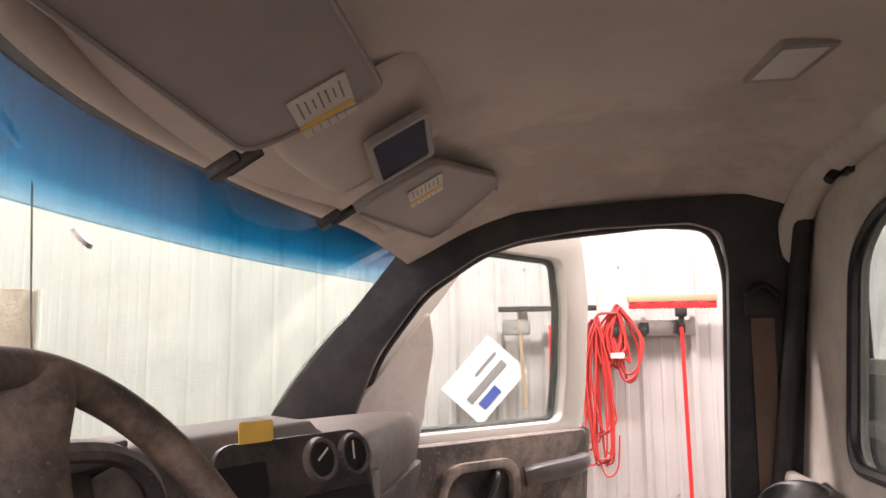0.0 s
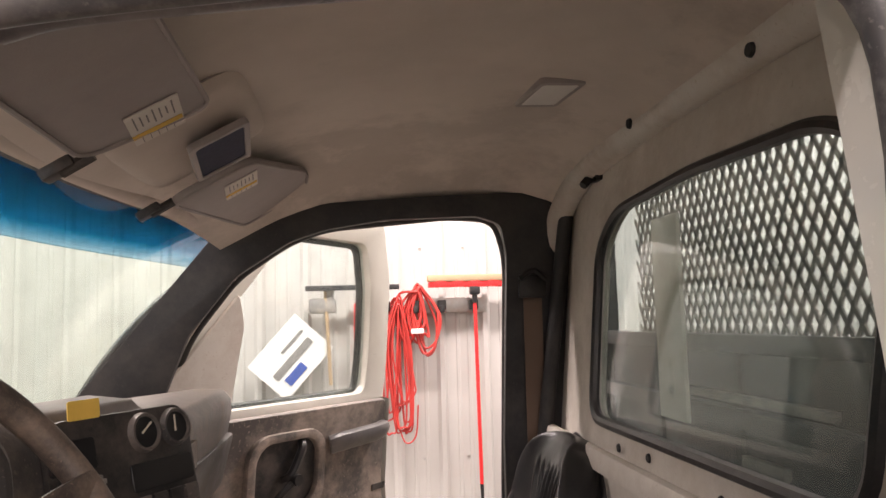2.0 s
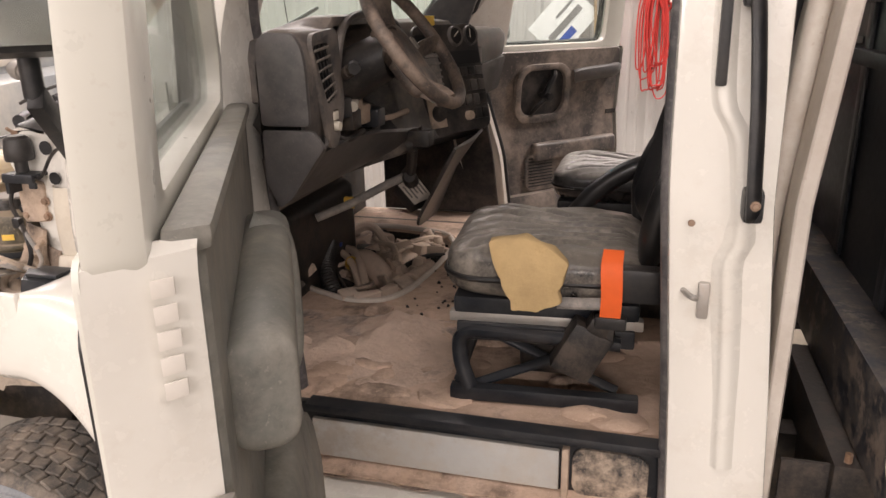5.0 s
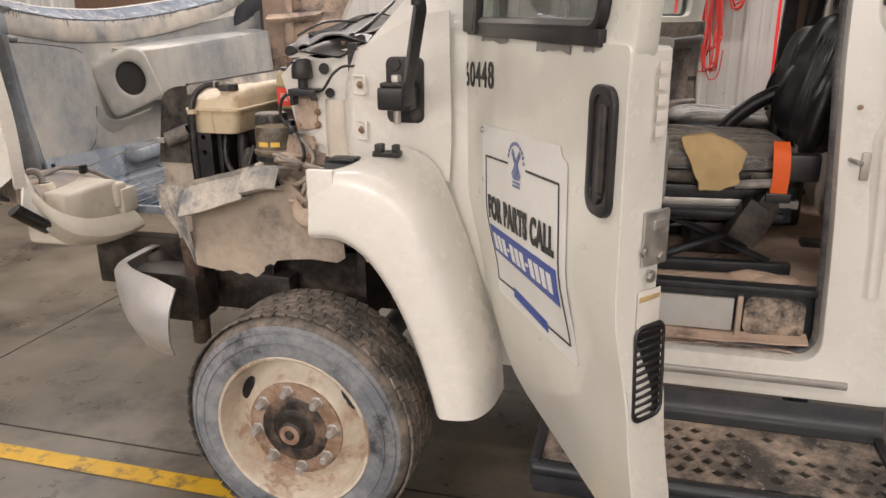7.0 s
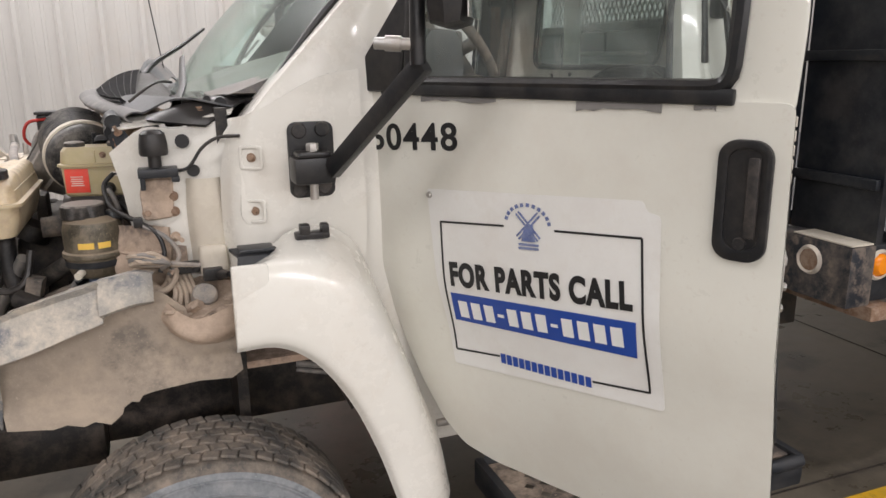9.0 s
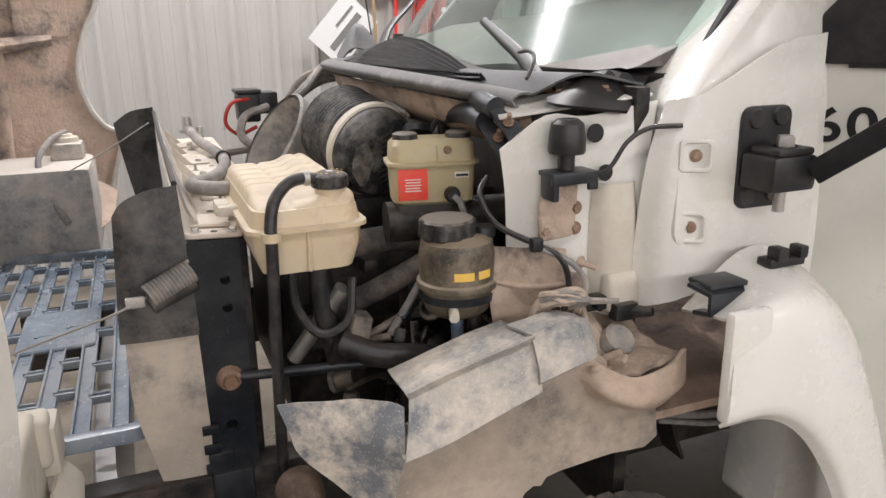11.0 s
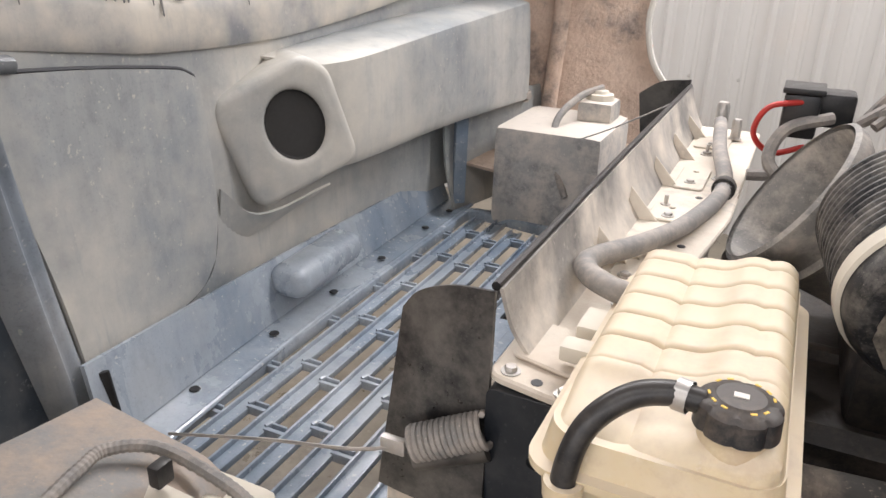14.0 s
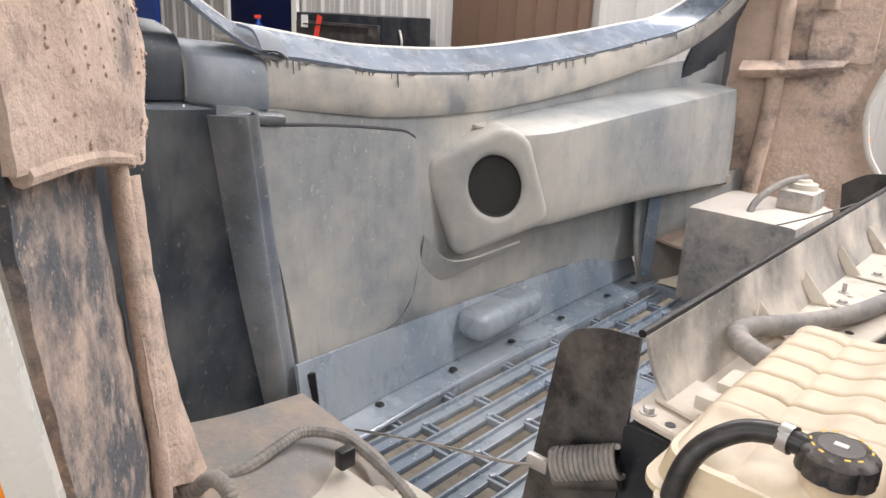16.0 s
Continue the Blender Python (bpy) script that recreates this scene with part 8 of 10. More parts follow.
TANWIRE = surface("dust_caked_wire", (0.40, 0.325, 0.255), 0.85, scale=20, vary=0.2, dust=0.6, dust_color=(0.56, 0.455, 0.36))
coil = thing("wire_coil", "coiled dust-caked wires behind the splash shield", "wiring")
wr = random.Random(12)
for k in range(6):
    c = Vector((-0.062 + 0.010 * wr.uniform(-1, 1), 0.240 + 0.014 * k, 1.212 - 0.006 * k))
    rx_, rz_ = wr.uniform(0.042, 0.058), wr.uniform(0.024, 0.036)
    part("wire_loop", tube([c + Vector((rx_ * math.cos(a), 0.036 * math.sin(a + 0.4 * k), rz_ * math.sin(a))) for a in (0.2, 1.2, 2.2, 3.1, 4.0, 5.2)], 0.0075, 8, 5, True), TANWIRE, coil)
for k in range(5):
    a = Vector((-0.030 + 0.012 * k, 0.24 + 0.010 * k, 1.20))
    part("wire_tail", tube([a, a + Vector((0.012, -0.03, -0.03)), a + Vector((-0.004 + 0.010 * k, -0.045, -0.075)), a + Vector((0.02 + 0.015 * k, -0.05, -0.10 + 0.006 * k))], 0.0068, 8), TANWIRE, coil)
part("loom_wrap", tube([(-0.115, 0.27, 1.165), (-0.085, 0.245, 1.185), (-0.055, 0.22, 1.160), (-0.045, 0.205, 1.10)], 0.019, 10), TANWIRE, coil, "tan cloth-wrapped loom")
bundle = thing("wire_bundle", "tangled dusty wiring bundle by the cowl", "wiring")
for k in range(13):
    r0 = random.Random(k)
    part("wire", tube([(-0.07 + 0.01 * k, 0.27 - 0.004 * k, 1.235), (-0.11 + r0.uniform(-0.01, 0.01), 0.22, 1.26 + r0.uniform(-0.01, 0.012)), (-0.075 + r0.uniform(-0.015, 0.015), 0.19, 1.275 + r0.uniform(-0.012, 0.012)), (-0.03, 0.21 + r0.uniform(-0.01, 0.01), 1.255), (-0.045, 0.24, 1.232)], 0.0060, 6), TANWIRE if k % 3 else GREYHOSE, bundle)
part("wire", tube([(-0.14, 0.40, 1.46), (-0.165, 0.38, 1.43), (-0.15, 0.34, 1.38), (-0.09, 0.30, 1.345), (-0.05, 0.27, 1.32), (-0.035, 0.26, 1.27), (-0.05, 0.25, 1.22)], 0.006, 8), HOSE, bundle)
part("wire", tube([(-0.09, 0.295, 1.34), (-0.03, 0.262, 1.31), (0.0, 0.255, 1.26), (-0.03, 0.25, 1.21)], 0.006, 8), GREYHOSE, bundle)
part("wire", tube([(-0.01, 0.29, 1.475), (0.04, 0.265, 1.48), (0.08, 0.262, 1.53), (0.12, 0.25, 1.555), (0.17, 0.22, 1.56)], 0.0045, 8), HOSE, bundle)
part("wire_clip", box((-0.09, 0.292, 1.345), (0.024, 0.02, 0.028), 0.006), PLASTIC, bundle)
part("connector", merge(box((0.02, 0.265, 1.222), (0.055, 0.03, 0.028), 0.005), lathe([(0, 0.018), (0.008, 0.018), (0.009, 0)], 10, pose(0.02, 0.25, 1.222, 90))), PLASTIC, bundle)

chassis = thing("truck_chassis", "dark dusty front frame and axle of the truck", "truck chassis")
part("rail", box((0.6, 0.62, 0.72), (3.6, 0.08, 0.22), 0.01), DARK, chassis)
part("rail", box((0.6, 1.82, 0.72), (3.6, 0.08, 0.22), 0.01), DARK, chassis)
part("axle", tube([(0, 0.26, 0.40), (0, 0.7, 0.36), (0, 1.7, 0.36), (0, 2.1, 0.40)], 0.055, 12), DARK, chassis)
LINKM = surface("rust_brown_grease", (0.075, 0.05, 0.036), 0.6, scale=10, dust=0.5, dust_color=(0.26, 0.185, 0.135), bump=0.002)
part("front_link", merge(tube([(-0.555, 0.33, 0.90), (-0.56, 0.35, 0.70), (-0.57, 0.36, 0.50)], 0.034, 12), lathe([(0, 0.03), (0.03, 0.028), (0.042, 0.012), (0.046, -0.03)], 20, pose(-0.552, 0.335, 0.90, 90))), LINKM, chassis, "rusty dusty front link")
part("cross_member", merge(box((-0.70, 1.2, 0.68), (0.16, 1.5, 0.14), 0.02), tube([(-0.80, 0.45, 0.80), (-0.72, 0.42, 0.72), (-0.62, 0.45, 0.70)], 0.045, 12)), DARK, chassis)
part("hanger", box((-0.50, 0.55, 0.66), (0.50, 0.10, 0.16), 0.02), DARK, chassis)
part("inner_tub", skin([[(-0.36, 0.52, 0.60), (-0.28, 0.52, 0.92), (0.0, 0.50, 1.02), (0.34, 0.50, 0.95), (0.50, 0.50, 0.62)], [(-0.36, 0.80, 0.60), (-0.28, 0.80, 0.92), (0.0, 0.80, 1.02), (0.34, 0.80, 0.95), (0.50, 0.80, 0.62)]], 22, 5, 0.01), DARK, chassis)
part("brake_line", merge(tube([(0.30, 0.38, 0.86), (0.42, 0.36, 0.84), (0.60, 0.36, 0.82), (0.75, 0.38, 0.80)], 0.010, 8), tube([(0.30, 0.38, 0.84), (0.45, 0.36, 0.81), (0.62, 0.36, 0.79)], 0.007, 8), box((0.53, 0.36, 0.82), (0.03, 0.03, 0.05), 0.005)), GREYHOSE, chassis)

bump = thing("front_bumper", "silver steel front bumper with dented wrapped end", "bumper", at=pose(0.048, -0.050, 0.096))
part("shell", skin([[(-0.50, 0.12, 0.735), (-0.60, 0.15, 0.755), (-0.72, 0.22, 0.745), (-0.82, 0.30, 0.735), (-0.90, 0.42, 0.715), (-0.94, 0.8, 0.70), (-0.95, 1.3, 0.70), (-0.94, 1.9, 0.70)],
                    [(-0.505, 0.075, 0.66), (-0.62, 0.10, 0.67), (-0.74, 0.17, 0.69), (-0.85, 0.26, 0.70), (-0.94, 0.40, 0.70), (-0.99, 0.8, 0.69), (-1.0, 1.3, 0.69), (-0.99, 1.9, 0.69)],
                    [(-0.52, 0.08, 0.56), (-0.63, 0.10, 0.57), (-0.74, 0.16, 0.58), (-0.84, 0.26, 0.59), (-0.92, 0.40, 0.59), (-0.97, 0.8, 0.58), (-0.98, 1.3, 0.58), (-0.97, 1.9, 0.58)],
                    [(-0.545, 0.13, 0.475), (-0.63, 0.15, 0.475), (-0.72, 0.20, 0.48), (-0.81, 0.30, 0.49), (-0.89, 0.42, 0.49), (-0.92, 0.8, 0.49), (-0.93, 1.3, 0.49), (-0.92, 1.9, 0.49)]], 40, 5, 0.006), SILVER, bump)
part("end_rib", tube([(-0.515, 0.125, 0.735), (-0.515, 0.085, 0.66), (-0.53, 0.09, 0.56), (-0.555, 0.135, 0.48)], 0.007, 8), SILVER, bump)
# dark box added in place of the unlit hollow behind the bumper
part("inner_dirt", box((-0.72, 0.42, 0.60), (0.30, 0.16, 0.20), 0.04), DARK, bump)

eng = thing("engine", "grimy dark diesel engine with hoses and lines", "engine")
eb = []
er = random.Random(8)
part("block", wobble(box((-0.05, 1.18, 0.98), (0.85, 0.62, 0.50), 0.06, None, 3), 0.01, 9), DARK, eng)
part("valve_cover", box((0.0, 1.05, 1.27), (0.60, 0.30, 0.12), 0.03), DARK, eng)
for k in range(60):
    x, y, z = er.uniform(-0.48, 0.25), er.uniform(0.68, 1.45), er.uniform(0.95, 1.30)
    if (x < -0.36 and y < 0.92 and z > 1.26):
        continue
    s = (er.uniform(0.03, 0.11), er.uniform(0.03, 0.11), er.uniform(0.03, 0.10))
    if k % 2:
        eb.append(box((x, y, z), s, 0.012, None))
    else:
        eb.append(lathe([(0, s[2]), (s[0] * 0.5, s[2]), (s[0] * 0.55, s[2] * 0.8), (s[0] * 0.55, 0), (0, 0)], 12, Matrix.Translation((x, y, z)) @ pose(0, 0, 0, er.choice((0, 90, 60)), er.choice((0, 90, 30)))))
part("engine_clutter", merge(*eb), DARK, eng)["kind"] = "stuff"
part("belt_tube", tube([(-0.40, 0.72, 1.10), (-0.28, 0.62, 1.19), (-0.14, 0.52, 1.30)], 0.026, 10), RUBBER, eng, "dusty slanted tube")
part("coolant_pipe", tube([(-0.36, 0.66, 1.28), (-0.24, 0.67, 1.28), (-0.12, 0.70, 1.26)], 0.030, 14), RUBBER, eng, "grey coolant pipe")
part("lower_hose", tube([(-0.42, 0.50, 1.12), (-0.36, 0.46, 1.10), (-0.28, 0.44, 1.09), (-0.18, 0.46, 1.06), (-0.05, 0.5, 1.05)], 0.026, 12), HOSE, eng)
part("lower_hose", tube([(-0.44, 0.58, 1.28), (-0.44, 0.57, 1.18), (-0.42, 0.56, 1.08)], 0.024, 12), HOSE, eng)
part("drain_pipe", tube([(-0.50, 0.62, 1.05), (-0.44, 0.58, 1.15), (-0.40, 0.55, 1.22)], 0.018, 12), STEEL, eng, "bright metal pipe")
part("loop_hose", tube([(-0.50, 0.56, 1.30), (-0.50, 0.54, 1.20), (-0.46, 0.52, 1.14), (-0.40, 0.52, 1.16), (-0.38, 0.55, 1.24)], 0.010, 8), HOSE, eng)
part("line", tube([(-0.12, 0.62, 1.34), (-0.18, 0.56, 1.28), (-0.24, 0.54, 1.20), (-0.30, 0.55, 1.10)], 0.009, 8), GREYHOSE, eng)
for k in range(6):
    part("far_harness", tube([(-0.30 + er.uniform(-0.02, 0.02), 1.55 + 0.02 * k, 1.50), (-0.24, 1.60 + er.uniform(-0.05, 0.05), 1.56 + er.uniform(-0.02, 0.03)), (-0.16, 1.66, 1.60 + er.uniform(-0.03, 0.02)), (-0.08, 1.72 + er.uniform(-0.03, 0.03), 1.58)], 0.011, 8), GREYHOSE, eng)
for k in range(26):
    x, y, z = er.uniform(-0.44, -0.05), er.uniform(0.50, 0.70), er.uniform(0.92, 1.16)
    q = Vector((x, y, z))
    if k % 3 == 0:
        part("line", tube([q, q + Vector((er.uniform(-0.06, 0.10), 0.02, er.uniform(-0.05, 0.09))), q + Vector((er.uniform(0.0, 0.16), er.uniform(0.02, 0.09), er.uniform(-0.08, 0.08)))], er.uniform(0.006, 0.012), 8), (HOSE, GREYHOSE, RUBBER)[k % 9 // 3], eng)
    elif k % 3 == 1:
        part("fitting", lathe([(0, 0.05), (0.014, 0.05), (0.018, 0.042), (0.018, 0.012), (0.026, 0.010), (0.026, 0)], 12, Matrix.Translation(q) @ pose(0, 0, 0, er.choice((0, 70, 90)), er.uniform(-30, 30), er.uniform(0, 180))), (DARK, BLACKSTEEL, RUBBER)[k % 9 // 3], eng)
    else:
        part("bracket", box((0, 0, 0), (er.uniform(0.04, 0.09), er.uniform(0.02, 0.05), er.uniform(0.02, 0.06)), 0.006, Matrix.Translation(q) @ pose(0, 0, 0, er.uniform(-30, 30), er.uniform(-30, 30), er.uniform(0, 90))), (DARK, RUBBER, BLACKSTEEL)[k % 9 // 3], eng)
part("fuse_box", merge(box((-0.42, 1.62, 1.50), (0.07, 0.09, 0.09), 0.01), box((-0.36, 1.66, 1.51), (0.08, 0.08, 0.07), 0.008), box((-0.42, 1.62, 1.552), (0.08, 0.10, 0.012), 0.003)), PLASTIC, eng)
part("red_cable", tube([(-0.42, 1.58, 1.53), (-0.48, 1.54, 1.52), (-0.50, 1.56, 1.46), (-0.46, 1.58, 1.42), (-0.40, 1.58, 1.44)], 0.006, 8), REDCORD, eng, "red battery cable")
part("grey_cable", tube([(-0.36, 1.60, 1.50), (-0.44, 1.54, 1.48), (-0.46, 1.50, 1.42), (-0.40, 1.48, 1.38), (-0.34, 1.52, 1.40)], 0.013, 8), GREYHOSE, eng)

# ---------------------------------------------------------------- inside the cab
def groove(v, width):
    return math.exp(-(v / width) ** 2)


def pleats(a, b, count, gap, fan, depth):
    """Soft ridges side by side; they lie close at the rear and fan out forwards."""
    spread = 1.0 + fan * max(0.0, 0.30 - a) ** 1.5
    q = b / (gap * spread) + 0.16 * math.sin(a * 4.0 + 1.0)
    side = count / 2 - abs(q)
    if side <= 0:
        return 0.0
    fade = min(1.0, side * 2.0) * max(0.0, min(1.0, (a + 0.86) * 3.0, (0.84 - a) * 9))
    ridge = abs(math.sin(math.pi * (q + 0.5))) ** 0.55
    return depth * fade * (ridge - 0.75)


def cushion_crown(a, b):
    """Pleats that run back over the seat and fan out towards the front, with a dished middle."""
    c = -0.018 * (1 - b * b) + 0.010 * max(0, -a) ** 2 + pleats(a, b, 7, 0.165, 0.9, 0.036)
    return c + 0.007 * noise.noise(Vector((a * 3, b * 3, 2))) + 0.002 * noise.noise(Vector((a * 14, b * 14, 5)))


def back_crown(a, b):
    """Pleats that rise from the foot of the backrest and lean outward near the top."""
    c = 0.055 * abs(b) ** 3 - 0.02 * (1 - b * b)
    if -0.8 < a < 0.62:
        fade = min(1, (a + 0.8) * 3, (0.62 - a) * 4)
        for k in range(-3, 4):
            line = k * (0.105 + 0.085 * max(0.0, a + 0.2) ** 1.3) + 0.012 * math.sin(a * 6 + k * 2)
            c -= 0.014 * fade * groove(b - line, 0.028)
            c += 0.004 * fade * groove(b - line - 0.05, 0.03)
    return c + 0.004 * noise.noise(Vector((a * 2, b * 3, 7)))


def truck_seat(name, label, at, top_mat, foam):
    """A suspension seat; origin on the floor under the cushion's middle, x to the rear."""
    s = thing(name, label, "truck seat", group="seats in the cab", at=at)
    part("cushion", pad(0.50, 0.50, 0.145, cushion_crown, pose(0.0, 0, 0.340), 84, 190, taper=lambda a: 1.0 - 0.07 * max(0, -a)), top_mat, s, "pleated black vinyl cushion, worn and dusty")
    part("piping", tube([(x, y, 0.335) for x, y in round_rect(0.49, 0.49, 0.10, 6)], 0.007, 6, 1, True), VINYL, s)
    lean_back = pose(0.320, -0.01, 0.575, 0, 16 - 90, 0)
    part("backrest", pad(0.43, 0.45, 0.12, back_crown, lean_back, 70, 170, taper=lambda a: 1.0 - 0.42 * max(0, a) ** 2.5 - 0.10 * max(0, -a) ** 2, power=3.5), VINYL, s, "black vinyl backrest with vertical pleats")
    for sy in (-1, 1):
        part("bolster", tube([(0.23, sy * 0.185, 0.36), (0.245, sy * 0.212, 0.47), (0.285, sy * 0.20, 0.59), (0.34, sy * 0.14, 0.70)], lambda k: 0.018 + 0.030 * math.sin(math.pi * min(1, k * 1.05)) ** 0.8, 14, 6, squash=0.75), VINYL, s)
    part("back_shell", pad(0.44, 0.42, 0.09, None, pose(0.385, 0, 0.575, 0, 16 - 90, 0), taper=lambda a: 1.0 - 0.42 * max(0, a) ** 2.5), PLASTIC, s)
    part("seat_pan", box((0.0, 0, 0.255), (0.44, 0.42, 0.045), 0.012), BLACKSTEEL, s)
    for sy in (-0.19, 0.19):
        part("slide_rail", box((0, sy, 0.222), (0.46, 0.03, 0.026), 0.004), STEEL, s)
    part("upper_frame", merge(box((0, -0.205, 0.19), (0.42, 0.022, 0.045), 0.005), box((0, 0.205, 0.19), (0.42, 0.022, 0.045), 0.005), box((-0.20, 0, 0.19), (0.022, 0.43, 0.045), 0.005), box((0.20, 0, 0.19), (0.022, 0.43, 0.045), 0.005)), BLACKSTEEL, s, "dusty pressed suspension frame")
    for sy in (-0.17, 0.17):
        part("scissor_arm", tube([(-0.18, sy, 0.02), (0.0, sy, 0.10), (0.18, sy, 0.18)], 0.013, 8, 2, squash=0.6), BLACKSTEEL, s)
        part("scissor_arm", tube([(0.18, sy * 0.85, 0.02), (0.0, sy * 0.85, 0.10), (-0.18, sy * 0.85, 0.18)], 0.013, 8, 2, squash=0.6), BLACKSTEEL, s)
    for sy in (-0.20, 0.20):
        part("base_rail", box((0, sy, 0.018), (0.46, 0.035, 0.036), 0.005), BLACKSTEEL, s)
    part("cross_bar", tube([(-0.21, -0.2, 0.05), (-0.21, 0.2, 0.05)], 0.012, 8), BLACKSTEEL, s)
    part("bellows", box((0.03, 0, 0.085), (0.20, 0.20, 0.13), 0.04, seg=4), DARK, s)
    return s


seat = truck_seat("driver_seat", "torn black vinyl driver seat with bare yellow foam", pose(1.265, 0.62, 0.925, 0, 0, 4), VINYLDUST, True)
pseat = truck_seat("passenger_seat", "black vinyl passenger seat with dusty grey cushion top", pose(1.385, 1.80, 0.865, 0, 0, 0), VINYLGREY, False)
FO = rounded([(1.150, 1.350), (1.231, 1.362), (1.297, 1.342), (1.335, 1.316), (1.330, 1.277), (1.317, 1.257), (1.327, 1.225), (1.274, 1.200), (1.211, 1.199), (1.205, 1.227), (1.183, 1.271)], 0.008, 3)
fb = plate(FO, 0.03, 0.008, xz(0.343), (), 2)
bmesh.ops.subdivide_edges(fb, edges=[e for e in fb.edges if e.calc_length() > 0.03], cuts=3, use_grid_fill=True)
for v in fb.verts:
    v.co.y += 0.09 * max(0.0, v.co.z - 1.295) / 0.06 * 0.5
seat_foam = part("bare_foam", wobble(fb, 0.005, 40, 3), FOAM, None, "torn patch of bare yellow foam")
seat_foam.parent = seat
seat_foam.matrix_parent_inverse = seat.matrix_world.inverted()


def seated(ob, owner):
    ob.parent = owner
    ob.matrix_parent_inverse = owner.matrix_world.inverted()
    return ob


seated(part("strap", skin([[(1.41, 0.395, 1.345), (1.408, 0.352, 1.315), (1.412, 0.345, 1.25), (1.41, 0.35, 1.195)], [(1.455, 0.395, 1.345), (1.455, 0.352, 1.315), (1.458, 0.345, 1.25), (1.456, 0.35, 1.195)]], 12, 5, 0.005), ORANGE, None, "bright orange seat-belt strap"), seat)
seated(part("buckle", merge(box((1.49, 0.375, 1.275), (0.10, 0.05, 0.08), 0.012), box((1.435, 0.36, 1.185), (0.07, 0.03, 0.03), 0.006)), PLASTIC, None), seat)
seated(part("adjust_lever", tube([(1.315, 0.375, 1.215), (1.37, 0.365, 1.222), (1.425, 0.362, 1.228)], 0.015, 10, 4, squash=0.7), GREYHOSE, None, "grey adjustment lever"), seat)
seated(part("valve_box", merge(box((0, 0, 0), (0.10, 0.07, 0.13), 0.014, pose(1.37, 0.385, 1.10, 0, 28, 8)), box((0, -0.01, 0.075), (0.05, 0.05, 0.04), 0.01, pose(1.37, 0.385, 1.10, 0, 28, 8)), box((1.42, 0.39, 1.145), (0.05, 0.05, 0.05), 0.01)), DARK, None, "grimy grey valve box hanging under the seat"), seat)
seated(part("side_frame", tube([(1.10, 0.40, 0.96), (1.075, 0.405, 1.04), (1.09, 0.40, 1.105), (1.20, 0.395, 1.115), (1.46, 0.395, 1.115)], 0.021, 10, 6, squash=0.8), BLACKSTEEL, None), seat)
seated(part("armrest", tube([(1.30, 0.885, 1.29), (1.36, 0.885, 1.36), (1.44, 0.88, 1.42), (1.53, 0.875, 1.455), (1.60, 0.87, 1.46)], 0.028, 12, 6), VINYL, None, "padded black armrest bar"), seat)
seated(part("armrest_pivot", tube([(1.30, 0.885, 1.29), (1.265, 0.885, 1.255)], 0.016, 8), PLASTIC, None), seat)
seated(part("tag", box((0, 0, 0), (0.05, 0.012, 0.085), 0.002, pose(1.575, 1.515, 1.27, 0, -28, 0)), BROWN, None, "rust-orange fabric tag"), pseat)
seated(part("buckle", box((1.64, 1.53, 1.27), (0.12, 0.05, 0.09), 0.015), PLASTIC, None), pseat)
seated(part("recliner_knob", lathe([(0, 0.03), (0.024, 0.03), (0.03, 0.024), (0.03, 0)], 16, pose(1.66, 1.545, 1.47, 90)), GREYHOSE, None, "grey recliner knob"), pseat)
con = thing("seat_console", "black plastic tray between the two seats", "console")
part("tray", box((1.46, 1.16, 1.03), (0.34, 0.34, 0.20), 0.03, seg=3), DARK, con)
part("cup_recess", lathe([(0.042, 0.0), (0.048, 0.004), (0.052, 0.0)], 24, pose(1.40, 1.08, 1.131)), PLASTIC, con)
part("cup_floor", lathe([(0.0, 0.002), (0.042, 0.002), (0.042, 0)], 24, pose(1.40, 1.08, 1.129)), INK, con)
part("strap_tongue", box((1.46, 1.05, 1.145), (0.06, 0.03, 0.02), 0.004), RED, con, "red buckle button")

# dashboard: sections swept across the cab
dash = thing("dashboard", "dusty black truck dashboard with gutted instrument hood", "dashboard")
END = [(0.16, 1.655), (0.45, 1.765), (0.70, 1.825), (0.765, 1.820), (0.785, 1.79), (0.79, 1.75), (0.788, 1.67), (0.775, 1.60), (0.735, 1.535), (0.62, 1.39), (0.42, 1.32), (0.16, 1.32)]
HOLLOW = [(0.12, 1.65), (0.45, 1.775), (0.72, 1.850), (0.775, 1.848), (0.77, 1.825), (0.70, 1.815), (0.60, 1.79), (0.60, 1.64), (0.735, 1.585), (0.62, 1.39), (0.42, 1.32), (0.16, 1.32)]
CENTRE = [(0.06, 1.645), (0.45, 1.77), (0.74, 1.830), (0.815, 1.822), (0.84, 1.795), (0.852, 1.76), (0.885, 1.64), (0.915, 1.555), (0.945, 1.465), (0.90, 1.435), (0.60, 1.36), (0.16, 1.32)]
RIGHT = [(0.10, 1.65), (0.45, 1.755), (0.80, 1.790), (0.87, 1.785), (0.89, 1.76), (0.892, 1.73), (0.88, 1.66), (0.85, 1.59), (0.80, 1.52), (0.68, 1.43), (0.45, 1.36), (0.16, 1.32)]


def section(prof, y, inset=0.0):
    c = (0.5, 1.58)
    return [(c[0] + (x - c[0]) * (1 - inset), y, c[1] + (z - c[1]) * (1 - inset)) for x, z in prof]


def shifted(prof, dx):
    return [(x + dx * min(1, max(0, (x - 0.45) / 0.3)), z) for x, z in prof]


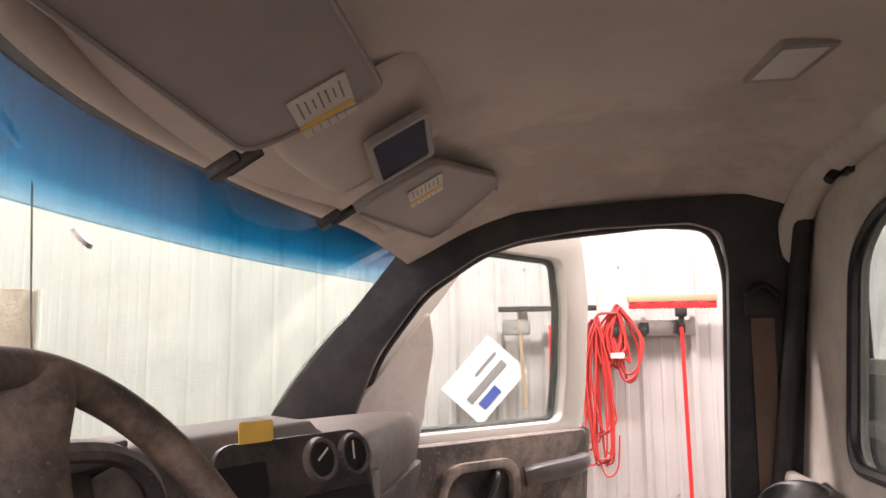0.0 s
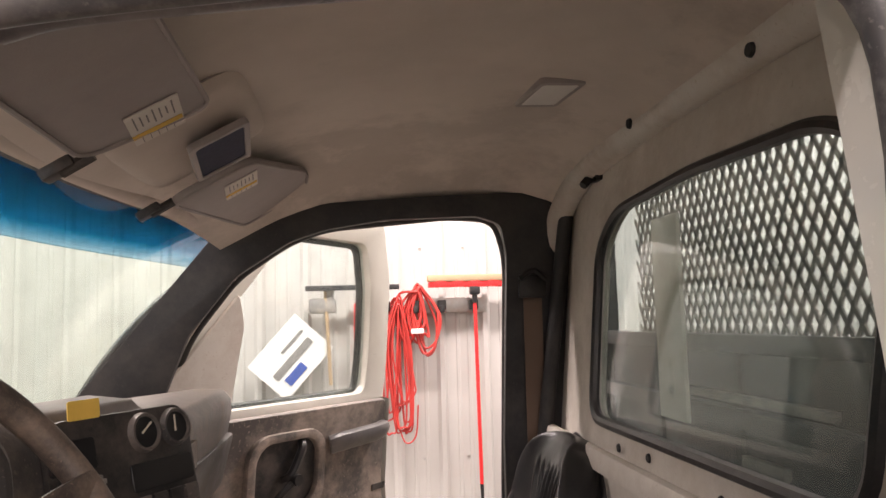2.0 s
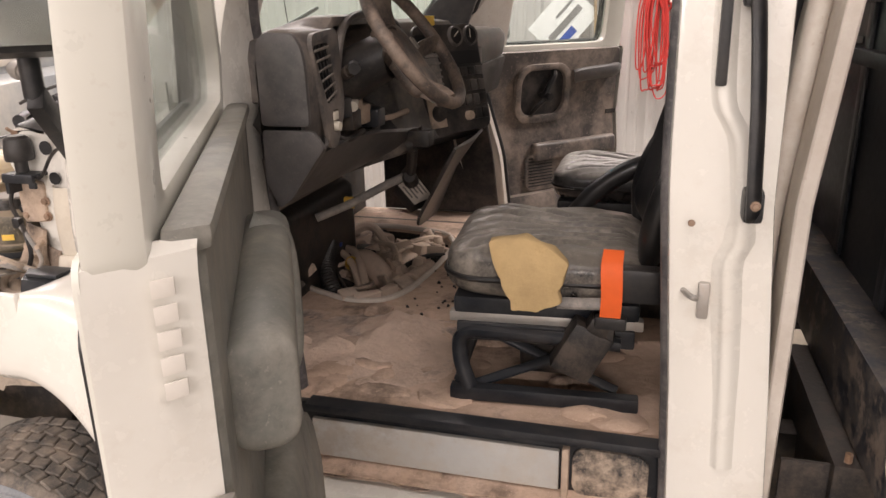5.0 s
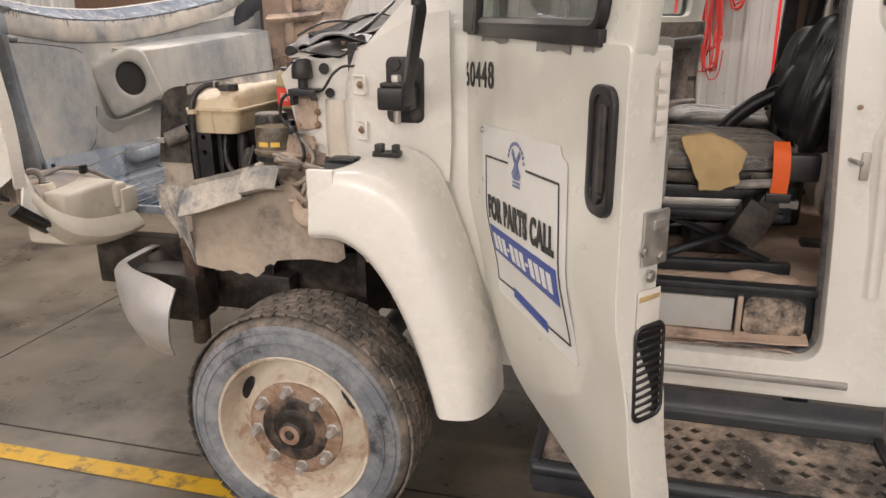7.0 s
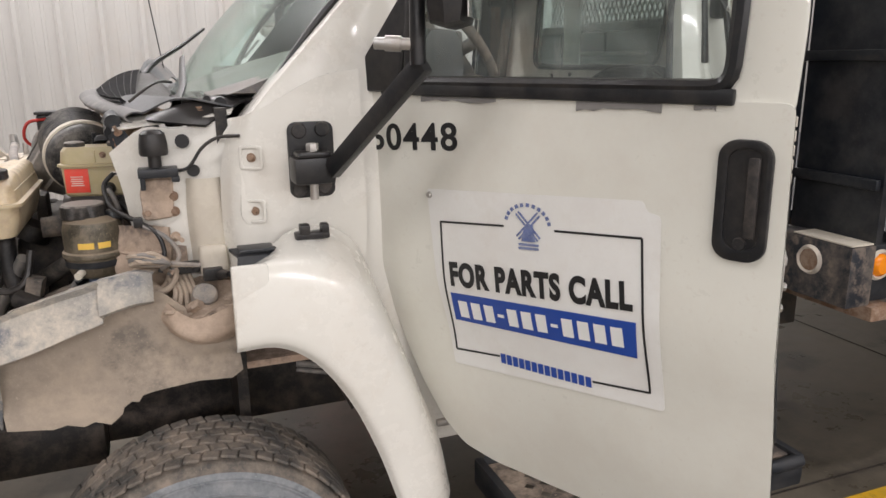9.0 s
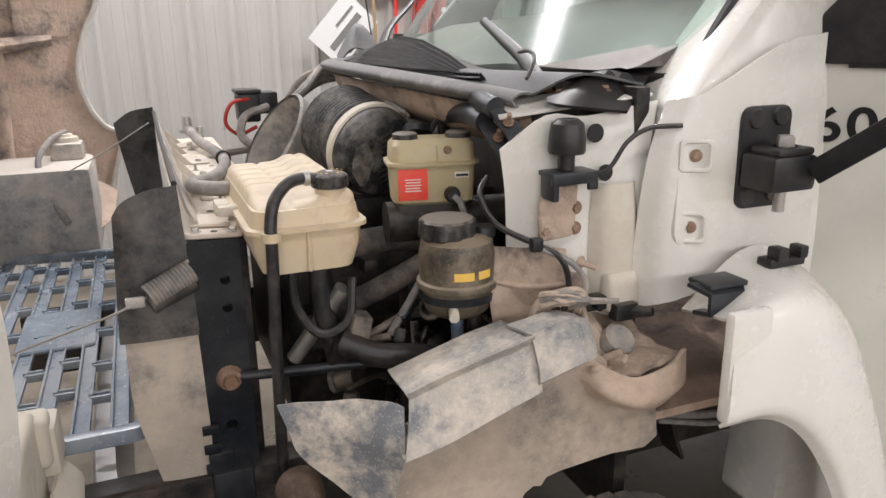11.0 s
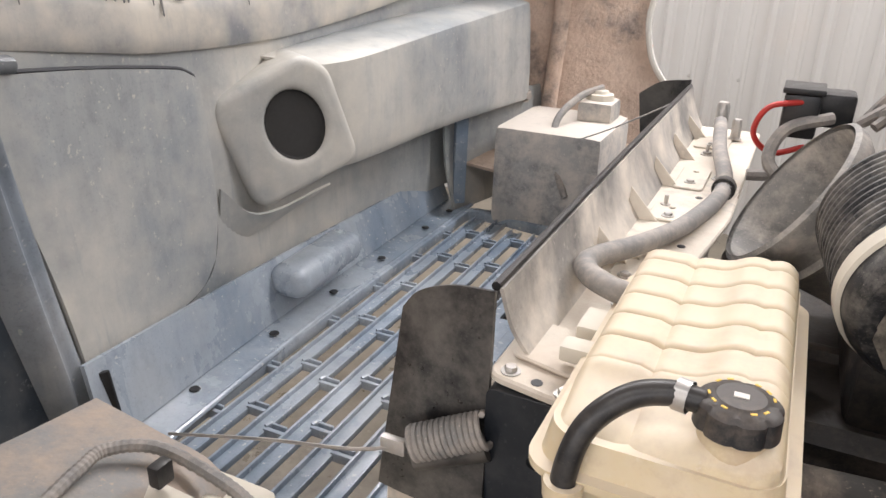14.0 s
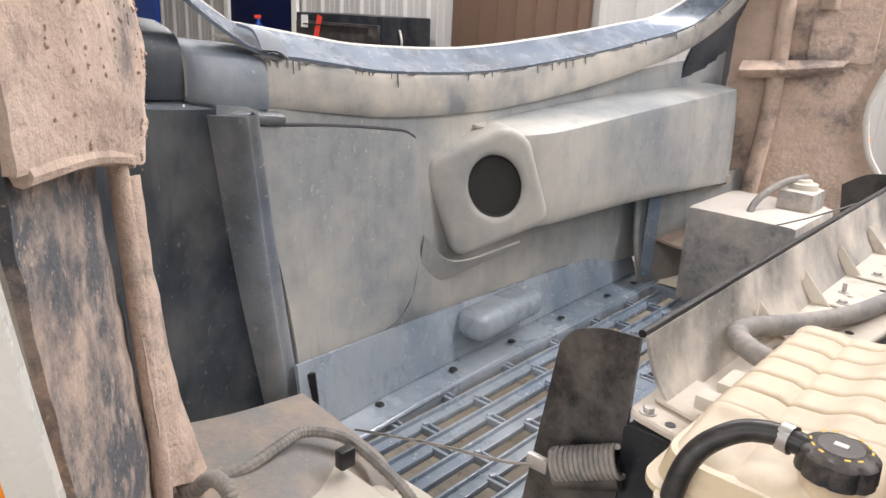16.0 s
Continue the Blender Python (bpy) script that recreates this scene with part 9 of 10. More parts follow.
TIP = [(0.68, 1.66), (0.68, 1.76), (0.70, 1.825), (0.765, 1.820), (0.785, 1.79), (0.79, 1.75), (0.788, 1.67), (0.775, 1.60), (0.735, 1.535), (0.716, 1.475), (0.69, 1.48), (0.68, 1.56)]
secs = [section(TIP, 0.245, 0.05), section(TIP, 0.252, 0.02), section(TIP, 0.27), section(TIP, 0.345), section(END, 0.375), section(END, 0.41), section(HOLLOW, 0.435), section(HOLLOW, 0.60), section(HOLLOW, 0.845), section(shifted(CENTRE, -0.14), 0.90), section(shifted(CENTRE, -0.10), 1.06),
        section(shifted(CENTRE, -0.005), 1.325), section(shifted(CENTRE, -0.005), 1.345, 0.03), section(RIGHT, 1.37, 0.03), section(RIGHT, 1.40), section(RIGHT, 1.75), section(RIGHT, 1.98, 0.03), section(RIGHT, 2.11, 0.12)]
db = loft(secs, 0.0)
bmesh.ops.holes_fill(db, edges=[e for e in db.edges if e.is_boundary])
part("dash_body", bevelled(db, 0.008, 2, 40), DASH, dash, "cracked black dash shell coated in brown dust")
part("end_panel", plate(rounded([(0.676, 1.624), (0.676, 1.795), (0.695, 1.820), (0.765, 1.818), (0.783, 1.785), (0.789, 1.740), (0.790, 1.624)], 0.012, 3), 0.016, 0.005, xz(0.238), (), 2), DASHEND, dash, "grey-black dash end cap")
part("end_panel", plate(rounded([(0.676, 1.50), (0.676, 1.616), (0.797, 1.616), (0.822, 1.580), (0.795, 1.545), (0.735, 1.462), (0.705, 1.440)], 0.010, 3), 0.016, 0.005, xz(0.238), (), 2), DASHEND, dash, "grey-black lower end cap")
part("lower_end", skin([[(0.705, 0.246, 1.445), (0.745, 0.246, 1.490), (0.800, 0.246, 1.552), (0.822, 0.246, 1.582)], [(0.690, 0.30, 1.435), (0.735, 0.30, 1.482), (0.785, 0.30, 1.545), (0.805, 0.30, 1.58)], [(0.66, 0.38, 1.435), (0.70, 0.38, 1.47), (0.745, 0.38, 1.54), (0.765, 0.38, 1.59)]], 12, 5, 0.008), DASHEND, dash, "dark lower dash return")
part("lower_cover", skin([[(0.50, 0.37, 1.42), (0.57, 0.37, 1.405), (0.65, 0.35, 1.435), (0.75, 0.29, 1.55)], [(0.42, 0.60, 1.40), (0.54, 0.60, 1.395), (0.66, 0.60, 1.43), (0.76, 0.60, 1.555)], [(0.45, 0.93, 1.41), (0.58, 0.93, 1.42), (0.72, 0.93, 1.45), (0.83, 0.93, 1.52)]], 14, 5, 0.012), DASHEND, dash, "scuffed grey-black lower dash cover")
bz = rounded([(0.258, 1.815), (0.405, 1.825), (0.425, 1.64), (0.37, 1.56), (0.335, 1.56), (0.30, 1.66)], 0.03, 4)


part("vent_bezel", plate(bz, 0.012, 0.005, yz(0.785), [rounded([(0.268, 1.79), (0.345, 1.795), (0.385, 1.675), (0.33, 1.66)], 0.012, 3), rounded([(0.352, 1.645), (0.385, 1.645), (0.385, 1.60), (0.355, 1.595)], 0.008, 3)], 2), DASH, dash)
part("vent_well", plate(rounded([(0.268, 1.79), (0.345, 1.795), (0.385, 1.675), (0.33, 1.66)], 0.012, 3), 0.003, 0, yz(0.7865)), INK, dash)
for k in range(6):
    t = (k + 0.5) / 6
    a, b = Vector((0.268, 1.79)).lerp(Vector((0.33, 1.66)), t), Vector((0.345, 1.795)).lerp(Vector((0.385, 1.675)), t)
    part("vent_slat", tube([(0.796, a.x + 0.004, a.y), (0.796, b.x - 0.004, b.y)], 0.0055, 6, squash=0.4), GREYHOSE, dash)
for k in range(3):
    t = (k + 1) / 4
    a, b = Vector((0.268, 1.79)).lerp(Vector((0.345, 1.795)), t), Vector((0.33, 1.66)).lerp(Vector((0.385, 1.675)), t)
    part("vent_vane", tube([(0.791, a.x, a.y), (0.791, b.x, b.y)], 0.003, 6), PLASTIC, dash)
part("light_switch", merge(box((0.792, 0.369, 1.632), (0.012, 0.028, 0.02), 0.003), lathe([(0, 0.016), (0.010, 0.016), (0.012, 0.0)], 14, pose(0.79, 0.37, 1.608, 0, 90))), CREAM, dash, "pale light switch")
part("cluster_back", box((0.612, 0.64, 1.715), (0.012, 0.40, 0.15), 0.004), INK, dash)
part("cluster_rim", tube([(0.772, 0.432, 1.62), (0.778, 0.438, 1.75), (0.776, 0.50, 1.83), (0.775, 0.64, 1.85), (0.775, 0.80, 1.84), (0.79, 0.87, 1.79), (0.79, 0.885, 1.68)], 0.011, 8, 6), DASH, dash)
part("column_cover", loft([[(0.62 + 0.08 * k / 6 * 3.2, 0.55 + (0.105 - 0.006 * k) * math.cos(a), 1.635 + 0.021 * k + (0.085 - 0.004 * k) * math.sin(a)) for a in [2 * math.pi * j / 16 for j in range(16)]] for k in range(7)], 0.0, True), DASHDARK, dash, "dusty steering column shroud")
part("ignition", merge(lathe([(0, 0.05), (0.010, 0.05), (0.012, 0.046), (0.012, 0)], 16, pose(0.80, 0.425, 1.72, 0, 70, -30)), lathe([(0.014, 0.0), (0.016, 0.02), (0.0, 0.02)], 16, pose(0.80, 0.425, 1.72, 0, 70, -30))), DARK, dash, "bare ignition barrel")
part("stalk", tube([(0.80, 0.50, 1.735), (0.82, 0.43, 1.74), (0.84, 0.385, 1.735)], 0.009, 8, r2=0.014), PLASTIC, dash)
part("stalk_knob", tube([(0.77, 0.545, 1.645), (0.785, 0.50, 1.635)], 0.013, 10), CREAM, dash)
for k in range(7):
    c = (0.735 + 0.012 * (k % 3), 0.43 + 0.05 * k, 1.60 + 0.035 * (k % 2) - 0.01 * k * (k > 4))
    part("bracket", box(c, (0.05 + 0.02 * (k % 2), 0.06, 0.05), 0.008, pose(0, 0, 0)), (DUSTY, BLACKSTEEL, DARK, DUSTY)[k % 4], dash)
for k, (a, b) in enumerate((((0.74, 0.44, 1.58), (0.77, 0.60, 1.56)), ((0.75, 0.60, 1.61), (0.80, 0.88, 1.575)), ((0.72, 0.50, 1.62), (0.74, 0.40, 1.55)))):
    part("harness_wire", tube([a, ((a[0] + b[0]) / 2, (a[1] + b[1]) / 2, (a[2] + b[2]) / 2 - 0.02), b], 0.008, 7), DUSTY if k == 1 else HOSE, dash)
# centre stack: a leaning panel in its own frame, x across the cab, y up the panel
STK = Matrix.Translation((0.811, 1.111, 1.638)) @ Matrix(((0.480, -0.197, 0.855, 0.000), (0.877, 0.108, -0.468, 0.000), (0.000, 0.974, 0.224, 0.000), (0, 0, 0, 1)))
part("stack_panel", plate(round_rect(0.30, 0.35, 0.035, 5, 0.085, 0.0), 0.014, 0.006, STK, (), 2), DASHDARK, dash, "black centre panel with gauges, radio and heater controls")
for k, gx in enumerate((0.125, 0.197)):
    gm = STK @ Matrix.Translation((gx, 0.135, 0.014))
    g = part("gauge", lathe([(0.0, 0.004), (0.026, 0.004), (0.027, 0.010), (0.031, 0.010), (0.034, 0.0)], 28, gm), DASH, dash, "round gauge with dusty bezel")
    part("dial", lathe([(0.0, 0.0055), (0.0255, 0.0055), (0.0255, 0.004)], 28, gm), INK, g)
    part("needle", box((0.006, 0.004, 0.007), (0.028, 0.003, 0.0015), 0, gm @ pose(0, 0, 0, 0, 0, 35 + 50 * k)), CREAM, g)
part("radio_slot", plate(round_rect(0.14, 0.045, 0.006, 3, 0.155, 0.065), 0.004, 0.001, STK @ Matrix.Translation((0, 0, 0.013))), INK, dash)
part("trim_slot", plate(round_rect(0.085, 0.05, 0.006, 3, -0.02, 0.12), 0.004, 0.001, STK @ Matrix.Translation((0, 0, 0.013))), INK, dash)
part("warning_tag", plate(rounded([(-0.03, 0.0), (0.03, 0.0), (0.034, 0.03), (-0.026, 0.03)], 0.004, 3), 0.002, 0, STK @ Matrix.Translation((0.01, 0.172, 0.014))), PAPERYEL, dash, "yellow warning tag")
for r in range(4):
    for c in range(4):
        if r == 3 and c < 2:
            continue
        part("button", box((0.10 + 0.037 * c, 0.02 - 0.047 * r, 0.017), (0.031, 0.036 if r else 0.028, 0.008), 0.003, STK), (DASH, DASHDARK, DASHDARK, DASH)[(r + c) % 4], dash)
part("knob", lathe([(0.0, 0.02), (0.012, 0.02), (0.015, 0.014), (0.016, 0)], 16, STK @ Matrix.Translation((0.125, -0.125, 0.014))), DUSTY, dash)
part("centre_vent", merge(box((-0.01, 0.03, 0.016), (0.075, 0.11, 0.006), 0.003, STK), *[box((-0.01, 0.03 + 0.022 * (k - 2), 0.024), (0.066, 0.008, 0.012), 0.002, STK) for k in range(5)]), GREYHOSE, dash)
part("shift_panel", box((-0.02, -0.10, 0.016), (0.07, 0.10, 0.01), 0.003, STK), DUSTY, dash)
part("heater_knob", lathe([(0.0, 0.022), (0.02, 0.022), (0.024, 0.016), (0.026, 0)], 20, STK @ Matrix.Translation((-0.02, -0.105, 0.02))), DASHDARK, dash)
part("side_vent", merge(box((0.875, 1.42, 1.70), (0.03, 0.075, 0.075), 0.012), box((0.895, 1.42, 1.70), (0.012, 0.055, 0.055), 0.006)), GREYHOSE, dash, "grey dash corner block")
part("glovebox_door", box((0.862, 1.74, 1.60), (0.02, 0.46, 0.14), 0.012, Matrix.Translation((0.862, 1.74, 1.60)) @ pose(0, 0, 0, 0, 14) @ Matrix.Translation((-0.862, -1.74, -1.60))), DASHDARK, dash)
part("floor_cover", skin([[(0.93, 0.95, 1.45), (0.87, 0.96, 1.34), (0.80, 0.98, 1.22)], [(0.94, 1.15, 1.45), (0.78, 1.40, 1.25), (0.62, 1.55, 1.02)], [(0.93, 1.33, 1.45), (0.72, 1.85, 1.25), (0.55, 2.05, 0.94)]], 12, 5, 0.01), DASHDARK, dash, "black lower passenger panel")
part("bracket_arm", tube([(0.86, 0.86, 1.52), (0.82, 0.87, 1.485), (0.80, 0.90, 1.40), (0.76, 0.96, 1.36)], 0.022, 10, 5, squash=0.7), DARK, dash)
part("bracket_foot", merge(lathe([(0, 0.02), (0.022, 0.02), (0.025, 0.0)], 14, pose(0.81, 0.85, 1.48, 0, 80)), box((0.845, 0.86, 1.50), (0.07, 0.06, 0.05), 0.01)), DARK, dash)

whl = thing("steering_wheel", "tan-dusted steering wheel with broad padded hub", "steering wheel")
WH = Matrix(((0.0, -0.588, 0.809, 0.917), (1.0, 0.0, -0.002, 0.596), (0.0, 0.809, 0.588, 1.783), (0, 0, 0, 1)))
RIMM = surface("dusty_wheel_rim", (0.07, 0.057, 0.05), 0.45, scale=6, dust=0.9, dust_color=(0.27, 0.205, 0.16), bump=0.0015, bump_scale=90, dust_rough=0.7)
part("rim", turned(lathe([(0.1775 + 0.0165 * math.cos(a), 0.0165 * math.sin(a)) for a in [2 * math.pi * k / 12 for k in range(13)]], 64), WH), RIMM, whl)
part("airbag_cover", pad(0.178, 0.205, 0.06, lambda a, b: 0.004 * noise.noise(Vector((a * 2, b * 2, 0))), WH @ pose(0.0, -0.022, -0.045), 24, 24, power=3), RIMM, whl, "scuffed padded hub cover")
for ang, w in ((78, 0.030), (-4, 0.024), (-112, 0.030), (176, 0.024)):
    ca, sa = math.cos(math.radians(ang)), math.sin(math.radians(ang))
    part("spoke", turned(tube([(0.07 * ca, 0.07 * sa - 0.01, -0.050), (0.12 * ca, 0.12 * sa, -0.030), (0.157 * ca, 0.157 * sa, -0.006), (0.177 * ca, 0.177 * sa, 0)], w, 14, 5, squash=0.42), WH), RIMM, whl)
part("badge", merge(*[turned(b, WH) for b in (box((0.045, 0.005, -0.014), (0.014, 0.034, 0.004), 0.001), box((0.064, 0.005, -0.0155), (0.009, 0.026, 0.004), 0.001))]), GREYHOSE, whl, "pale rectangular badge")
part("column", tube([(0.862, 0.614, 1.755), (0.70, 0.60, 1.66)], 0.05, 14), DASHDARK, whl)

# shift tower and the engine parts that show through the floor
shift = thing("shift_tower", "black shift tower box with printed paper label", "shift tower")
SB = Matrix.Translation((0.775, 1.015, 1.30)) @ Matrix(((0.119, 0.883, 0.454, 0), (0.766, 0.207, -0.609, 0), (-0.632, 0.420, 0.651, 0), (0, 0, 0, 1)))
part("tower_body", box((0, 0, -0.03), (0.155, 0.075, 0.056), 0.008, SB), PLASTIC, shift)
lab = part("label", box((0.0, 0.0, -0.0005), (0.145, 0.066, 0.003), 0.001, SB), PAPER, shift, "white printed label")
for k in range(5):
    part("print_bar", box((-0.01 + 0.008 * (k % 2), 0.024 - 0.012 * k, 0.0018), (0.10 - 0.02 * (k % 3), 0.005, 0.001), 0, SB), GREYINK, lab)
part("shift_rod", tube([(0.78, 0.95, 1.37), (0.71, 0.885, 1.34), (0.63, 0.82, 1.30), (0.54, 0.76, 1.265)], 0.013, 10, 5), GREYHOSE, shift)
part("yellow_clip", box((0.62, 0.83, 1.30), (0.03, 0.015, 0.035), 0.003, pose(0, 0, 0)), PAPERYEL, shift)
part("joint", lathe([(0.0, 0.03), (0.018, 0.03), (0.024, 0.02), (0.024, -0.02), (0.0, -0.03)], 14, pose(0.79, 0.92, 1.36, 60, 20)), DARK, shift)
# tan dust, its tone lifted to make up for weak light in the opening
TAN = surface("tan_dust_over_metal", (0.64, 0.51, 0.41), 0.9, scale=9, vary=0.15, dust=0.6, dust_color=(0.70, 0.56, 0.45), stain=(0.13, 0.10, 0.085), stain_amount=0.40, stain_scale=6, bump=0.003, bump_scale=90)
er = random.Random(11)
top_e = thing("engine_top", "dust-caked engine top seen through the floor opening", "engine")
# dark side plate and pan added to keep lit ground out of the opening
part("tunnel_side", box((0.47, 1.96, 0.74), (0.95, 0.03, 0.36), 0.004), DARK, top_e)
part("valley", box((0.47, 1.42, 0.64), (0.80, 1.25, 0.10), 0.02), DARK, top_e)
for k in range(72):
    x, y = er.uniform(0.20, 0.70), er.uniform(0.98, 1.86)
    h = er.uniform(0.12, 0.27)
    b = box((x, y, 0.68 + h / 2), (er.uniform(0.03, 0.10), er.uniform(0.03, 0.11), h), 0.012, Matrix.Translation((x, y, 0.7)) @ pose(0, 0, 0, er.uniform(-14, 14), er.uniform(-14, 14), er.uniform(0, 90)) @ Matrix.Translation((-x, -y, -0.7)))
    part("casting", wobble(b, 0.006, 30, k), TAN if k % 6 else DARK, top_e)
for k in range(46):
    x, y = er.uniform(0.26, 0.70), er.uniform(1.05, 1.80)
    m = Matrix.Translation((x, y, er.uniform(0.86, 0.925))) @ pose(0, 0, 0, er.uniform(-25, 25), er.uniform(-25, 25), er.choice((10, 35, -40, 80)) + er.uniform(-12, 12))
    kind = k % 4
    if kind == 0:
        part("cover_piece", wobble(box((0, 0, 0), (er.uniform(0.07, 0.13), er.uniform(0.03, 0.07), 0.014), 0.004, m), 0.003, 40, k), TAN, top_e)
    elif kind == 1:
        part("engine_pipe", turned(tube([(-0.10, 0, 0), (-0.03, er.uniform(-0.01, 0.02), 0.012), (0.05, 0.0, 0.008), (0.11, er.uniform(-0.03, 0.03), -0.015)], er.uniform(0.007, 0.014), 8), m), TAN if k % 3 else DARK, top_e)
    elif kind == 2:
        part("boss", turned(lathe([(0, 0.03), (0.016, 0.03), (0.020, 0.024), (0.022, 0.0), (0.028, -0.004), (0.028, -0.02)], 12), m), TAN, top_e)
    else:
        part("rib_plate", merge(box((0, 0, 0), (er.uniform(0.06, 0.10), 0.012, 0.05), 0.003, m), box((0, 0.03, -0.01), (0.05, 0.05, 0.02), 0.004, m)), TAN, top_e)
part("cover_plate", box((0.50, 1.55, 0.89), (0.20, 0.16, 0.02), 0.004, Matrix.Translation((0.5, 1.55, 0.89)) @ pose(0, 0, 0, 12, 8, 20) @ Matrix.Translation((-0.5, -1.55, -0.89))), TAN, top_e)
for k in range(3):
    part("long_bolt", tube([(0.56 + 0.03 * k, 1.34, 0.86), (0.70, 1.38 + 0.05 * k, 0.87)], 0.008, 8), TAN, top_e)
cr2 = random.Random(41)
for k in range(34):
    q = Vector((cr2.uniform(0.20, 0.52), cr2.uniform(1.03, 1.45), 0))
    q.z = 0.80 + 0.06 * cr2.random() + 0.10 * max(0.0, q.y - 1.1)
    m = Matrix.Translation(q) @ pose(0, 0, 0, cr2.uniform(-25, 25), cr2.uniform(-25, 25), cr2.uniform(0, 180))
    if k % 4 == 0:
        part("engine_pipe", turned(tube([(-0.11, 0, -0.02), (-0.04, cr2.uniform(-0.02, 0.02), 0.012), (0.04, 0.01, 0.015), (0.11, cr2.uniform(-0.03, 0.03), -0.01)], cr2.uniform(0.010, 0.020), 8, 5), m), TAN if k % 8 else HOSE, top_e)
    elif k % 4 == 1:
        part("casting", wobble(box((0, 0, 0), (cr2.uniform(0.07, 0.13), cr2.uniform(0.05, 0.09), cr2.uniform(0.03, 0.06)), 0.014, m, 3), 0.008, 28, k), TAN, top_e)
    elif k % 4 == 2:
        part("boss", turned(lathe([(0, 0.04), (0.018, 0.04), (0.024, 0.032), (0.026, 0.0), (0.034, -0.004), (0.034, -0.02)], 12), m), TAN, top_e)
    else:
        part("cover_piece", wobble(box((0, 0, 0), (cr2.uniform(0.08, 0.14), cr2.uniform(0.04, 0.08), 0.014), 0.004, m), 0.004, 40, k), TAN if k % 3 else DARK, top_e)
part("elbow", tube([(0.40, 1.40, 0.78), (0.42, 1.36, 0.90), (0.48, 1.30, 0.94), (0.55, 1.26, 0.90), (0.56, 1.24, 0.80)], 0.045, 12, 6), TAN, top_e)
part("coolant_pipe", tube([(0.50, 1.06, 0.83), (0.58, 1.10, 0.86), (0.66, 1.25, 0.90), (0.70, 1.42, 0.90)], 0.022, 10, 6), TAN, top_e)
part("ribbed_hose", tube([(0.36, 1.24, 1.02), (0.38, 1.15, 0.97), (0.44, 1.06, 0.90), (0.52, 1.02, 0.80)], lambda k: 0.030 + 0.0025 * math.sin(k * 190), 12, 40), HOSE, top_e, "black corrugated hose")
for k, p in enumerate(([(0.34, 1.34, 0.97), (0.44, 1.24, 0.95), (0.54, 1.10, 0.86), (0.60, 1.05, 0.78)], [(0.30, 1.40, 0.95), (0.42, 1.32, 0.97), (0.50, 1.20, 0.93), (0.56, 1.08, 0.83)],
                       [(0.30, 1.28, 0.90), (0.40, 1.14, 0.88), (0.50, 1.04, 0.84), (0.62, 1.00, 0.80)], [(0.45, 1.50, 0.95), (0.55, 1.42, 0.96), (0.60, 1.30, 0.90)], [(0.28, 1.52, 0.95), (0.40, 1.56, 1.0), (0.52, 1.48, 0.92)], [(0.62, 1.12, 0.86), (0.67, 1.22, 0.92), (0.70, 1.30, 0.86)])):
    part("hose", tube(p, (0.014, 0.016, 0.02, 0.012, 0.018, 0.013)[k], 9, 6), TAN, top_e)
part("hose_clip", lathe([(0.020, -0.012), (0.023, -0.012), (0.023, 0.012), (0.020, 0.012)], 14, pose(0.44, 1.24, 0.95, 0, 50, -50)), PAPERYEL, top_e, "ochre hose clip")
part("connector", box((0.36, 1.30, 1.0), (0.035, 0.03, 0.02), 0.004), BLUE, top_e, "blue plug")
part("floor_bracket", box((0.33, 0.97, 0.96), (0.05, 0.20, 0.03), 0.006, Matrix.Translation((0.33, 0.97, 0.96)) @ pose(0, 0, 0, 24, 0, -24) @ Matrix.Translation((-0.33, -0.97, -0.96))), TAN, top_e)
ped = thing("pedal_bracket", "dark dusty pedal pads below the dashboard", "pedal")
part("pedal_pad", box((0.40, 0.80, 0.99), (0.10, 0.09, 0.02), 0.006, Matrix.Translation((0.4, 0.8, 0.99)) @ pose(0, 0, 0, 0, -35) @ Matrix.Translation((-0.4, -0.8, -0.99))), RUBBER, ped)
part("pedal_arm", tube([(0.36, 0.80, 1.0), (0.30, 0.80, 1.2), (0.33, 0.80, 1.4)], 0.012, 8), BLACKSTEEL, ped)
heap = []
for i in range(49):
    row = []
    for j in range(37):
        x, y = 0.36 + 0.72 * i / 48, 0.34 + 0.58 * j / 36
        d = math.exp(-(((x - 0.80) / 0.14) ** 2 + ((y - 0.72) / 0.11) ** 2))
        d2 = math.exp(-(((x - 0.60) / 0.16) ** 2 + ((y - 0.56) / 0.10) ** 2))
        edge_f = min(1, i / 5, (48 - i) / 5, j / 5, (36 - j) / 5)
        n = noise.noise(Vector((x * 16, y * 16, 0))) * 0.5 + noise.noise(Vector((x * 42, y * 42, 3))) * 0.3
        cell = noise.cell(Vector((x * 24, y * 24, 1)))
        row.append((x, y, 0.914 + edge_f * max(0.0, d * (0.055 + 0.035 * n + 0.014 * cell) + d2 * (0.035 + 0.03 * n + 0.008 * cell) + 0.006 * n + 0.006)))
    heap.append(row)
part("mud_layer", loft(heap), MUD, cab, "dried cracked mud heap on the cab floor")
crumbs = []
for k in range(70):
    px, py = er.uniform(0.74, 1.0), er.uniform(0.85, 1.6)
    b = bmesh.new()
    r = er.uniform(0.003, 0.009)
    bmesh.ops.create_icosphere(b, subdivisions=1, radius=r, matrix=Matrix.Translation((px, py, 0.92 + r * 0.5)))
    crumbs.append(wobble(b, r * 0.5, 120, k))
part("crumbs", merge(*crumbs), DARK, cab)["kind"] = "stuff"

# roof fittings
VP = Matrix.Translation((0.971, 0, 2.278)) @ Matrix(((0.857, 0, -0.515, 0), (0, 1, 0, 0), (0.515, 0, 0.857, 0), (0, 0, 0, 1)))


